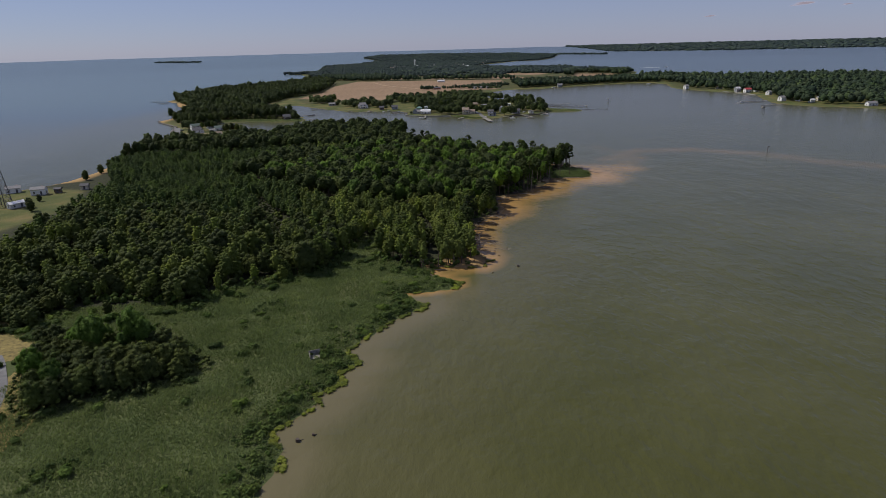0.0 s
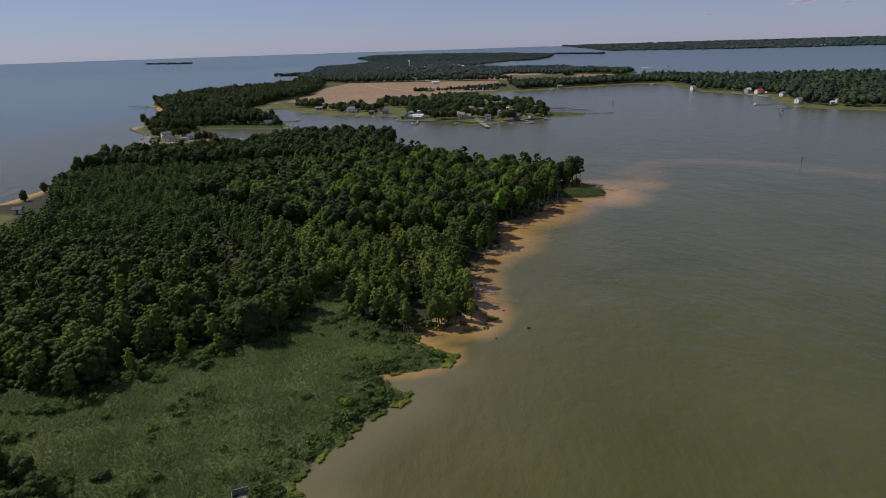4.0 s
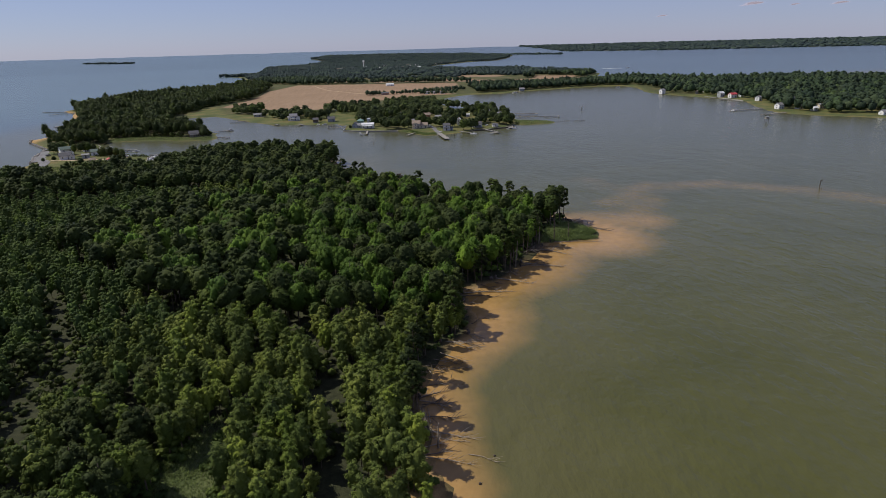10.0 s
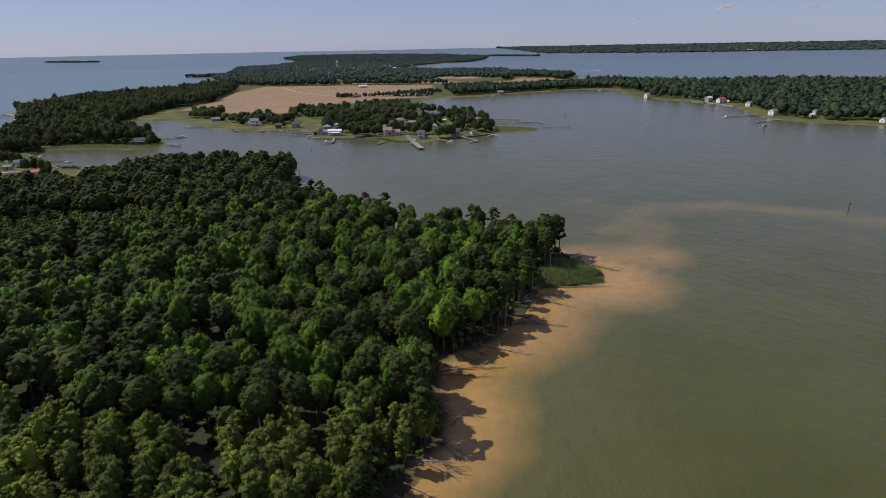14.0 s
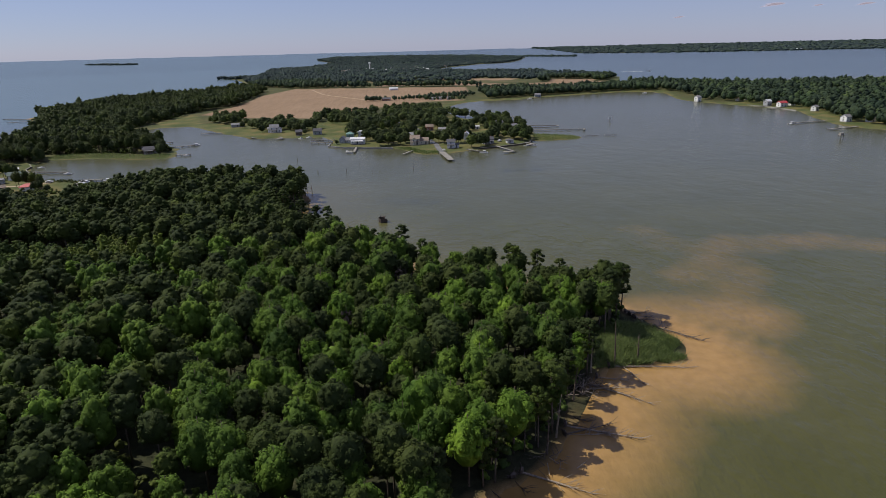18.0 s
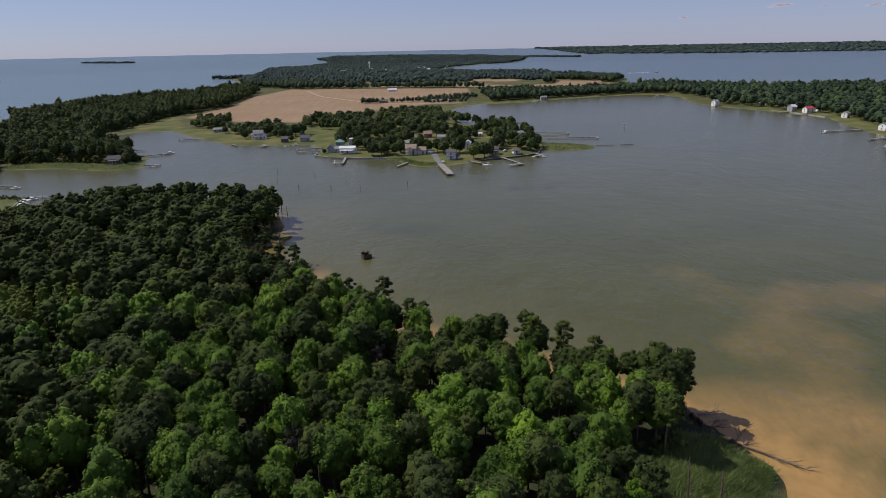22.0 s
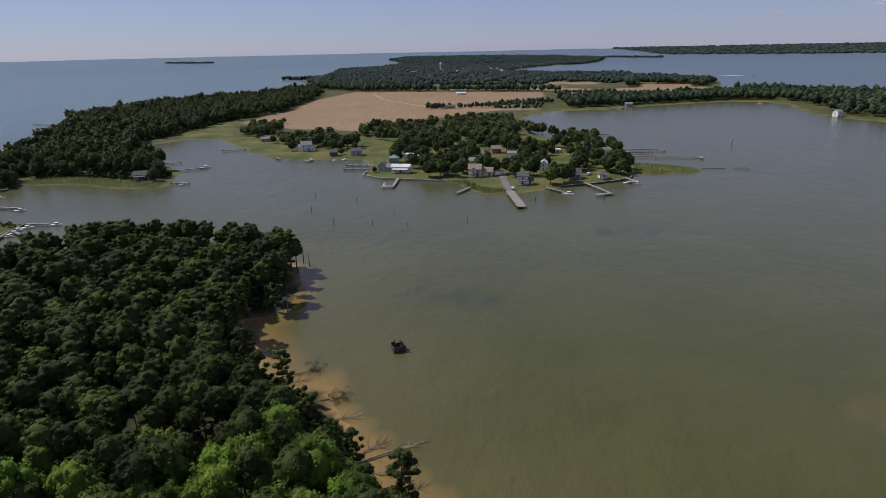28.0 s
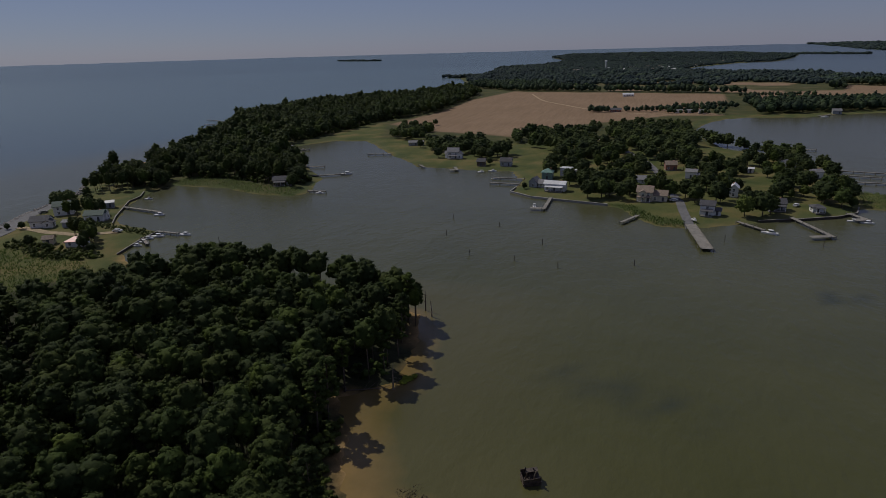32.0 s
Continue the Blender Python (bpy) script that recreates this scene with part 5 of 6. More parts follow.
def boat(label, x, y, rz, size=1.0, paint_mat=HULL, z=-0.1):
    ob = thing("motorboat", label, "boat", "moored boats", pose(x, y, z, 0, 0, rz) @ Matrix.Diagonal((size * 0.78, size * 0.78, size * 0.78, 1)))
    part("hull", boat_hull[paint_mat], ob)
    part("cabin", boat_cabin, ob, "white cabin")
    part("windscreen", boat_glass, ob)
    part("outboard", boat_motor, ob, "dark outboard motor")
    part("rail", boat_rail, ob)
    return ob


for x, y, rz, s in ((-246, 704, 20, 1.0), (-212, 674, 10, 1.2), (-184, 641, 20, 1.25), (-186, 637, 15, 1.1), (-184, 632, 12, 1.1), (-183, 627, 10, 1.0), (-173, 646, 5, 1.2), (-163, 793, 20, 1.5), (-153, 737, 10, 1.0),
                    (-76, 816, 30, 1.0), (-69, 820, 10, 1.1), (-26, 731, 100, 1.1), (79, 704, -30, 1.4), (122, 730, -20, 1.1), (117, 732, 0, 1.0), (383, 808, 15, 1.6), (66, 676, 80, 0.0), (204, 1166, 10, 1.6), (394, 1212, 0, 1.6), (-62, 795, 0, 0.8), (-248, 884, 0, 1.0)):
    if s:
        boat("white motorboat moored at a dock", x, y, rz, s)
boat("white boat on a trailer by the pier", 49.5, 714, -60, 0.8, z=1.6)
speed = boat("white speedboat under way on the river", 679, 1935, -5, 2.2)
single("boat_wake", Geo().add([(660, 1930.5, 0.08), (660, 1937, 0.08), (610, 1942, 0.06), (560, 1946, 0.05), (600, 1936, 0.06), (560, 1940, 0.05)], [[0, 1, 2, 4]]).mesh("wake", FOAM), "white foam trail behind the speedboat", "wake")

# ---------------------------------------------------------------- roads, cars and the lattice tower


def road(name, label, points, wide, material, lift=0.16):
    p = np.array(points, float)
    t = np.linspace(0, len(p) - 1, (len(p) - 1) * 8 + 1)
    c = np.stack([np.interp(t, np.arange(len(p)), p[:, k]) for k in (0, 1)], 1)
    for _ in range(3):
        c[1:-1] = (c[:-2] + 2 * c[1:-1] + c[2:]) / 4
    d = np.gradient(c, axis=0)
    d /= np.linalg.norm(d, axis=1)[:, None]
    side = np.stack([-d[:, 1], d[:, 0]], 1) * wide / 2
    z = height(c[:, 0], c[:, 1]) + lift
    v = np.concatenate([np.c_[c - side, z], np.c_[c + side, z], np.c_[c - side * 1.04, z - 0.6], np.c_[c + side * 1.04, z - 0.6]])
    n = len(c)
    k = np.arange(n - 1)
    f = np.concatenate([np.stack([k, k + 1, n + k + 1, n + k], 1), np.stack([2 * n + k, 2 * n + k + 1, k + 1, k], 1), np.stack([n + k, n + k + 1, 3 * n + k + 1, 3 * n + k], 1)])
    return single(name, Geo().add(v, f).mesh(name, material), label, "road", kind="structure")


road("road_1", "grey asphalt road with sandy verges", [(-122, 60), (-107, 108), (-107, 122), (-114, 136), (-125, 151), (-152, 177), (-190, 200), (-240, 260), (-262, 330)], 6.0, ASPHALT)
road("verge", "dry yellow grass verge beside the road", [(-114, 60), (-99, 104), (-99, 122), (-107, 139), (-119, 155), (-146, 181)], 9.0, DRY_GRASS, 0.08)
road("road_2", "narrow asphalt lane to the public pier", [(47.6, 705), (46.5, 720), (45.5, 735), (45, 752), (40, 775), (38, 810), (30, 860), (10, 920), (-10, 970)], 4.2, ASPHALT)
road("road_3", "asphalt shore road with a stone bank", [(-235, 560), (-252, 595), (-262, 628), (-278, 655), (-292, 690), (-310, 716)], 8.0, ASPHALT)
road("parking", "worn asphalt parking area", [(-285, 668), (-276, 650), (-268, 636)], 14.0, ASPHALT, 0.10)
road("driveway", "gravel drive between houses", [(-262, 636), (-240, 632), (-222, 632), (-205, 640)], 4.0, GRAVEL)
road("field_track", "pale farm track across the field", [(110, 1180), (40, 1175), (-20, 1200), (-60, 1260), (-120, 1360), (-160, 1500)], 3.0, DIRT, 0.1)
rocks = Geo()
rr = np.random.RandomState(9)
for ax, ay, bx, by, n in ((-272, 629, -288, 667, 60), (-288, 667, -300, 706, 60), (-300, 706, -338, 752, 70), (-338, 752, -349, 774, 30)):
    for k in range(n):
        u = rr.rand()
        s = rr.uniform(0.5, 1.1)
        rocks.add(ICO * (s, s * rr.uniform(0.6, 1), s * 0.7) * rr.uniform(0.8, 1.2, (12, 1)) + (ax + (bx - ax) * u - rr.uniform(0, 2.5), ay + (by - ay) * u, rr.uniform(0, 0.7)), ICO_F)
single("riprap", rocks.mesh("riprap", ROCK), "grey stone bank along the shore road", "rocks", kind="stuff")

car_body = Geo().add(*box(0, 0, 0.62, 4.3, 1.75, 0.6)).add(*box(-0.2, 0, 1.15, 2.3, 1.5, 0.5))
car_wheel = Geo().add(*tube((0, -0.11, 0), (0, 0.11, 0), 0.33, 0.33, 10)).mesh("wheel", TYRE)
car_glass = Geo().add(*box(-0.2, 0, 1.15, 2.34, 1.54, 0.34)).mesh("window", GLASS)
for label, x, y, rz, m in (("dark grey parked car on the shore lot", -276, 661, 70, STEEL), ("white parked car by the houses", -206, 640, 10, HULL), ("white pickup parked near the pier", 42, 752, 20, HULL), ("silver parked car near the cottage", 98, 752, 60, ROOF_WHITE)):
    c = thing("car", label, "car", "parked cars", pose(x, y, float(height(x, y)) + 0.12, 0, 0, rz))
    part("body", car_body.mesh("body", m), c)
    part("window", car_glass, c)
    for wx0 in (-1.35, 1.35):
        for wy0 in (-0.8, 0.8):
            part("wheel", car_wheel, c).matrix_basis = pose(wx0, wy0, 0.33)

tower = thing("lattice_tower", "dark steel lattice tower on splayed legs", "tower", at=pose(-246, 335, 1.0))
for sx0 in (-1, 1):
    for sy0 in (-1, 1):
        part("leg", Geo().add(*tube((sx0 * 3.4, sy0 * 3.4, -0.3), (sx0 * 1.2, sy0 * 1.2, 27), 0.22, 0.16, 6)).mesh("leg", STEEL), tower)
for k in range(7):
    a, b = 3.4 - 2.2 * k / 7, 3.4 - 2.2 * (k + 1) / 7
    z0, z1 = 27 * k / 7, 27 * (k + 1) / 7
    g = Geo()
    for q in range(4):
        c0, s0 = ((-1, -1), (1, -1), (1, 1), (-1, 1))[q], ((1, -1), (1, 1), (-1, 1), (-1, -1))[q]
        g.add(*tube((c0[0] * a, c0[1] * a, z0), (s0[0] * b, s0[1] * b, z1), 0.09, 0.09, 4)).add(*tube((s0[0] * a, s0[1] * a, z0), (c0[0] * b, c0[1] * b, z1), 0.09, 0.09, 4))
        g.add(*tube((c0[0] * b, c0[1] * b, z1), (s0[0] * b, s0[1] * b, z1), 0.09, 0.09, 4))
    part("brace", g.mesh("brace", STEEL), tower)
part("platform", Geo().add(*box(0, 0, 22, 3.6, 3.6, 0.2)).add(*box(0, 0, 27.1, 3.0, 3.0, 0.25)).mesh("platform", STEEL), tower)
part("lantern", Geo().add(*tube((0, 0, 27.2), (0, 0, 29), 0.5, 0.4, 8)).mesh("lantern", STEEL), tower)

# ---------------------------------------------------------------- driftwood, dead trees and marks in the water


def fallen(label, x0, y0, x1, y1, radius=0.3, twigs=10, roots=True, seed=0, lift=0.25, wood=DEADWOOD, withered=False):
    """A toppled tree: a bleached stem, its root plate and bare boughs towards the tip."""
    r = np.random.RandomState(seed)
    length, a = math.hypot(x1 - x0, y1 - y0), math.degrees(math.atan2(y1 - y0, x1 - x0))
    ob = thing("fallen_tree", label, "driftwood", "fallen trees on the beach", pose(x0, y0, lift, 0, 0, a))
    bend = r.uniform(-0.4, 0.4)
    part("trunk", Geo().add(*tube((0, 0, radius), (length * 0.5, bend, radius + 0.15), radius, radius * 0.7, 8)).add(*tube((length * 0.5, bend, radius + 0.15), (length, 0, 0.1), radius * 0.7, radius * 0.15, 6)).mesh("trunk", wood), ob)
    if roots:
        g = Geo().add(ICO * (0.4, 0.9, 0.9) + (0, 0, 0.6), ICO_F)
        for k in range(9):
            q = k * 0.7
            g.add(*tube((0, 0, 0.6), (-0.5 + r.uniform(-0.4, 0.3), 1.5 * math.cos(q), 0.7 + 1.3 * math.sin(q)), 0.14, 0.03, 4))
        part("root_plate", g.mesh("root_plate", WET_WOOD), ob, "dark upturned root plate")
    g = Geo()
    for k in range(twigs):
        u = r.uniform(0.45, 0.98)
        s = (-1) ** k * r.uniform(0.8, 2.4) * (1.3 - u)
        tip = (length * u + r.uniform(0.6, 2.4), s, r.uniform(0.1, 1.4))
        g.add(*tube((length * u, bend * (1 - u), radius), tip, 0.07, 0.02, 4))
        g.add(*tube(np.array(tip) * 0.5 + np.array((length * u, 0, radius)) * 0.5, (tip[0] + 0.8, tip[1] * 1.4, tip[2] + 0.3), 0.04, 0.015, 3))
    if withered:
        cl = [(length + r.uniform(-3.4, 1.4), r.uniform(-1.9, 1.9), r.uniform(0.4, 1.7), *[r.uniform(0.5, 0.95)] * 3) for _ in range(15)]
        part("withered_crown", Geo().add(*leaves(r, cl, 48, 0.12)).mesh("withered_crown", WITHERED), ob, "brown withered twigs and needles")
    if twigs:
        part("bare_crown", g.mesh("bare_crown", wood), ob, "bare bleached twigs of the crown")
    return ob


for k, (x0, y0, x1, y1, rad, tw, roots) in enumerate(((87, 399, 100, 387, 0.28, 16, True), (70, 376, 91, 373.5, 0.22, 8, True), (63, 368, 75, 358, 0.16, 6, False), (62, 369, 73, 360, 0.14, 4, False), (60, 366, 70, 366, 0.18, 14, True), (53, 352, 68, 346, 0.22, 18, True),
                                                      (52, 349, 63, 352, 0.2, 10, True), (41, 338, 53, 331, 0.22, 12, True), (28, 326, 46, 325, 0.25, 12, True), (27, 324, 40, 321, 0.18, 8, False), (24, 330, 33, 327, 0.2, 8, False), (18, 291, 27, 290, 0.2, 14, True), (21, 293, 28, 288, 0.16, 8, False),
                                                      (12, 250, 22, 246, 0.18, 10, True), (11, 262, 18, 258, 0.16, 12, False), (10, 258, 16, 262, 0.14, 10, False), (-6, 217, 3, 216, 0.16, 2, False), (-7, 213, -2, 208, 0.15, 2, False), (-5, 219, 3, 222, 0.15, 4, False), (20, 241, 25, 238, 0.09, 3, False),
                                                      (6, 472, 20, 480, 0.24, 14, False), (8, 466, 18, 463, 0.2, 12, True), (5, 470, 16, 469, 0.18, 10, False), (-3, 486, 4, 489, 0.14, 8, False), (-40, 541, -31, 545, 0.2, 8, True))):
    fallen("toppled bleached tree lying in the shallows" if roots else "bleached driftwood log on the beach", x0, y0, x1, y1, rad, tw, roots, 300 + k, 0.05, BARK if k % 3 == 0 else DEADWOOD)

fallen("dark toppled pine with a brown withered crown", -23, 502, -10, 509.5, 0.2, 12, True, 390, 0.1, BARK, True)
fallen("dark thin toppled pine over the shallows", -23, 500, -11, 504.5, 0.16, 10, False, 391, 0.1, BARK)
fallen("toppled tree with a brown withered crown in the water", -13, 492, -1, 496.5, 0.18, 16, False, 392, 0.1, BARK, True)
for k in range(46):
    seg = rr.randint(0, len(BEACH_SHORE) - 2)
    a0, b0 = np.array(BEACH_SHORE[seg], float), np.array(BEACH_SHORE[seg + 1], float)
    p0 = a0 + (b0 - a0) * rr.rand()
    way = np.array([(b0 - a0)[1], -(b0 - a0)[0]]) / np.hypot(*(b0 - a0))
    p1 = p0 + way * rr.uniform(2, 8) + rr.uniform(-3, 3, 2)
    fallen("small bleached snag washed onto the beach", p0[0] - way[0] * 1.5, p0[1] - way[1] * 1.5, p1[0], p1[1], rr.uniform(0.06, 0.16), rr.randint(4, 11), k % 3 == 0, 700 + k, 0.05, DEADWOOD if k % 2 else WET_WOOD)


def snag(label, x, y, tall, seed, wood=DEADWOOD):
    r = np.random.RandomState(seed)
    ob = thing("dead_tree", label, "dead tree", "dead trees on the shore", pose(x, y, float(height(x, y)) - 0.3, r.uniform(-4, 4), r.uniform(-4, 4), r.uniform(0, 360)))
    part("trunk", Geo().add(*tube((0, 0, 0), (0.1, 0.1, tall * 0.6), 0.24, 0.16, 7)).add(*tube((0.1, 0.1, tall * 0.6), (0, 0.2, tall), 0.16, 0.05, 6)).mesh("trunk", wood), ob)
    for k in range(9):
        u = r.uniform(0.4, 0.97)
        q = r.uniform(0, 6.28)
        reach = r.uniform(0.8, 2.6) * (1.2 - u)
        part("branch", Geo().add(*tube((0.05, 0.1, tall * u), (reach * math.cos(q), reach * math.sin(q), tall * u + r.uniform(-0.2, 0.6)), 0.06, 0.02, 4)).mesh("branch", wood), ob)


for k, (x, y, tall) in enumerate(((64.5, 373, 12.5), (72, 377.5, 13), (78, 378, 9), (50, 348, 12), (47, 343, 10), (-37, 592, 9), (-33.5, 588, 7), (-3, 221, 8), (1, 223, 7), (3, 222, 8), (-9, 216, 6), (6, 223, 7), (20, 400, 14), (-12, 388, 14), (-36, 470, 12), (14, 244, 7), (10, 262, 8), (57, 361, 10), (-29, 545, 9))):
    snag("bare grey dead tree standing at the shore", x, y, tall * 0.9, 500 + k, DEADWOOD if k % 3 == 0 else BARK)

pile = thing("log_pile", "tangle of dark dead boughs under the pines", "driftwood", at=pose(11, 252, 0.4))
for k in range(26):
    part("bough", Geo().add(*tube((rr.uniform(-3, 3), rr.uniform(-6, 6), rr.uniform(0, 1.5)), (rr.uniform(-1, 5), rr.uniform(-8, 8), rr.uniform(0, 2.6)), 0.09, 0.03, 4)).mesh("bough", DEADWOOD if k % 3 else WET_WOOD), pile)
pile = thing("log_pile", "tangle of dark dead boughs under the pines", "driftwood", at=pose(59, 366, 0.4))
for k in range(30):
    part("bough", Geo().add(*tube((rr.uniform(-4, 3), rr.uniform(-4, 4), rr.uniform(0, 1.5)), (rr.uniform(-1, 5), rr.uniform(-6, 5), rr.uniform(0, 2.4)), 0.1, 0.03, 4)).mesh("bough", DEADWOOD if k % 2 else WET_WOOD), pile)

for x0, y0, spread, count in ((63.5, 367, 4.0, 40), (48, 340, 4.5, 26), (27, 312, 4.0, 20), (15, 276, 4.5, 20), (4, 474, 4.0, 14)):
    pile = thing("brush_heap", "tangle of dead grey branches at the water's edge", "driftwood", "brush heaps of the shore", pose(x0, y0, 0.2))
    for k in range(count):
        q, reach = rr.uniform(0, 6.28), rr.uniform(1.2, spread)
        c0 = rr.normal(0, spread * 0.35, 2)
        part("branch", Geo().add(*tube((c0[0], c0[1], rr.uniform(0, 0.8)), (c0[0] + reach * math.cos(q), c0[1] + reach * math.sin(q), rr.uniform(0.2, 2.2)), rr.uniform(0.05, 0.11), 0.025, 4)).mesh("branch", (DEADWOOD, WET_WOOD, BARK)[k % 3]), pile)

blind = thing("duck_blind", "dark ruined timber duck blind standing in the water", "duck blind", at=pose(8.9, 520.6, 0, 4, -3, 25) @ Matrix.Scale(0.92, 4))
for sx0, sy0 in ((-1.6, -1.2), (1.6, -1.2), (1.6, 1.2), (-1.6, 1.2), (0, -1.2), (0, 1.2)):
    part("post", Geo().add(*tube((sx0, sy0, -2), (sx0 * 0.95, sy0 * 0.9, 1.7), 0.16, 0.14, 6)).mesh("post", WET_WOOD), blind)
part("platform", Geo().add(*box(0, 0, 0.9, 3.9, 3.0, 0.25)).add(*box(0.2, 0.2, 0.55, 4.3, 0.3, 0.3)).mesh("platform", WET_WOOD), blind)
for k, (px0, tilt, hgt) in enumerate(((-1.3, 22, 2.2), (-0.5, -18, 2.6), (0.4, 24, 2.8), (1.2, -20, 2.0))):
    part("board", Geo().add(*box(px0, 0, 1.0 + hgt / 2, 0.28, 0.14, hgt)).mesh("board", WET_WOOD if k != 2 else DEADWOOD), blind).matrix_basis = pose(0, 0, 0, tilt * 0.6, tilt * 0.4)
part("side", Geo().add(*box(0, -1.3, 0.9, 3.6, 0.12, 2.0)).add(*box(0, 1.3, 1.2, 3.6, 0.12, 2.6)).add(*box(-1.8, 0, 0.9, 0.12, 2.4, 2.0)).add(*box(0.4, 0.7, 2.5, 2.6, 1.2, 0.1)).mesh("side", WET_WOOD), blind)

mark = thing("channel_marker", "dark timber channel marker post with a cross board", "marker post", at=pose(235.3, 446.6, 0, 3))
part("post", Geo().add(*tube((0, 0, -3), (0, 0, 4.6), 0.22, 0.18, 8)).mesh("post", WET_WOOD), mark)
part("board", Geo().add(*box(0.5, 0, 4.1, 1.4, 0.12, 0.35)).mesh("board", WET_WOOD), mark)
part("stub", Geo().add(*tube((1.3, 0.2, -3), (1.6, 0.3, 0.6), 0.18, 0.15, 7)).mesh("stub", WET_WOOD), mark)
nest = thing("nest_platform", "timber osprey platform on four legs in the bay", "nest platform", at=pose(363, 711, 0))
for sx0, sy0 in ((-1, -1), (1, -1), (1, 1), (-1, 1)):
    part("leg", Geo().add(*tube((sx0 * 1.4, sy0 * 1.4, -3), (sx0 * 1.2, sy0 * 1.2, 3.4), 0.16, 0.14, 6)).mesh("leg", WET_WOOD), nest)
part("platform", Geo().add(*box(0, 0, 3.5, 3.6, 3.6, 0.3)).mesh("platform", PIER_WOOD), nest)
part("cabin", Geo().add(*box(0, 0, 4.3, 2.6, 2.6, 1.5)).mesh("cabin", PIER_WOOD), nest)
mark = thing("day_beacon", "white day beacon on a dark pile", "beacon", at=pose(229.6, 872, 0))
part("post", Geo().add(*tube((0, 0, -3), (0, 0, 3), 0.3, 0.25, 8)).mesh("post", WET_WOOD), mark)
part("board", Geo().add(*box(0, -0.3, 3.4, 2.2, 0.2, 2.0)).mesh("board", WHITE), mark)
pile_mesh = Geo().add(*tube((0, 0, -2), (0, 0, 2.4), 0.16, 0.13, 7)).mesh("pile", WET_WOOD)
for x, y in ((-35, 690), (-19, 645), (-2, 641), (-38, 648), (25, 650), (-55, 672), (-12, 668), (60, 690), (-195, 735), (-150, 640), (96, 690), (-60, 700)):
    single("mooring_post", pile_mesh, "thin dark mooring pile standing in the water", "pile", "mooring piles", pose(x, y, 0, (x % 5) - 2, (y % 5) - 2))
for x, y, s in ((27, 219, 0.5), (21, 232, 0.3), (-33, 113, 0.6), (-30, 115, 0.4), (17, 213, 0.25), (25, 240, 0.25)):
    single("stump", Geo().add(*tube((0, 0, -0.6), (0.1, 0, s * 1.1), s * 0.9, s * 0.7, 8)).add(*tube((0, 0, 0.1), (s * 2, s, 0.05), s * 0.3, 0.05, 5)).mesh("stump", WET_WOOD), "dark waterlogged stump in the shallows", "stump", "stumps in the shallows", pose(x, y, 0))
cabin = thing("hut_ruin", "weathered plank hut ruin in the marsh", "hut", at=pose(-36, 149, 0.9, 0, 0, 20))
part("floor", Geo().add(*box(0, 0, 0.3, 3, 2.6, 0.2)).mesh("floor", PIER_WOOD), cabin)
part("wall", Geo().add(*box(0, 1.2, 1.0, 3, 0.12, 1.4)).add(*box(-1.4, 0, 0.9, 0.12, 2.4, 1.2)).mesh("wall", PIER_WOOD), cabin)

# the town on the far shore, with its white water tower
tank = thing("water_tower", "white water tower over the far town", "water tower", at=pose(-104, 2560, 1) @ Matrix.Scale(0.7, 4))
part("stem", Geo().add(*tube((0, 0, -1), (0, 0, 34), 2.6, 2.2, 12)).mesh("stem", WHITE), tank)
part("tank", Geo().add(ICO2 * (6.5, 6.5, 5) + (0, 0, 36), ICO2_F).mesh("tank", WHITE, True), tank)
town_body = Geo().add(*box(0, 0, 3, 14, 10, 6.5)).mesh("wall", WHITE)
town_roof = {m: gable_roof(14, 10, 0.6).mesh("roof", m) for m in (ROOF_GREY, ROOF_TAN, ROOF_WHITE)}
tr0 = np.random.RandomState(21)
for k in range(60):
    if k < 34:
        x, y = tr0.uniform(-190, 130), tr0.uniform(2320, 2640)
    elif k < 50:
        x, y = tr0.uniform(160, 460), tr0.uniform(2640, 3080)
    else:
        x, y = tr0.uniform(1450, 2400), 0
        y = 3470 - (x - 1450) * 0.47 + tr0.uniform(10, 60)
    if float(signed(MAINLAND if k < 50 else FAR_EAST, np.array(x), np.array(y))) < 4:
        continue
    if k >= 50 and k % 2:
        continue
    h0 = thing("town_house", "small pale house of the far town", "house", "houses of the far town", pose(x, y, float(height(x, y)), 0, 0, tr0.uniform(0, 180)) @ Matrix.Scale(0.75 if k < 50 else 0.6, 4))
    part("wall", town_body, h0)
    part("roof", town_roof[(ROOF_GREY, ROOF_TAN, ROOF_WHITE)[k % 3]], h0).matrix_basis = pose(0, 0, 6.2)

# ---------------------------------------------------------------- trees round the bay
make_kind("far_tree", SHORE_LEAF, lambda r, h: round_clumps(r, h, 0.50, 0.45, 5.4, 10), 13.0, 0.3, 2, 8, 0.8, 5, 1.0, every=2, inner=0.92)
# both skyline kinds wear the leaf colour with haze painted in
make_kind("horizon_tree", HAZED_LEAF, lambda r, h: [(r.uniform(-10, 10), r.uniform(-10, 10), h * r.uniform(0.2, 0.55), r.uniform(3.5, 5.5), r.uniform(3.5, 5.5), r.uniform(3, 5)) for _ in range(7)], 13.0, 0.5, 2, 4, 1.2, 0, 0)
make_kind("canopy", HAZED_LEAF, lambda r, h: [(r.uniform(-10, 10), r.uniform(-10, 10), r.uniform(1.5, 3.5), r.uniform(10, 16), r.uniform(10, 16), r.uniform(3, 5)) for _ in range(3)], 8.0, 0.4, 2, 4, 1.2, 0, 0)
PADS = np.array(PAD)


def clear(x, y):
    """True where no house stands."""
    return (np.hypot(x[:, None] - PADS[:, 0], y[:, None] - PADS[:, 1]) > PADS[:, 2]).all(1)


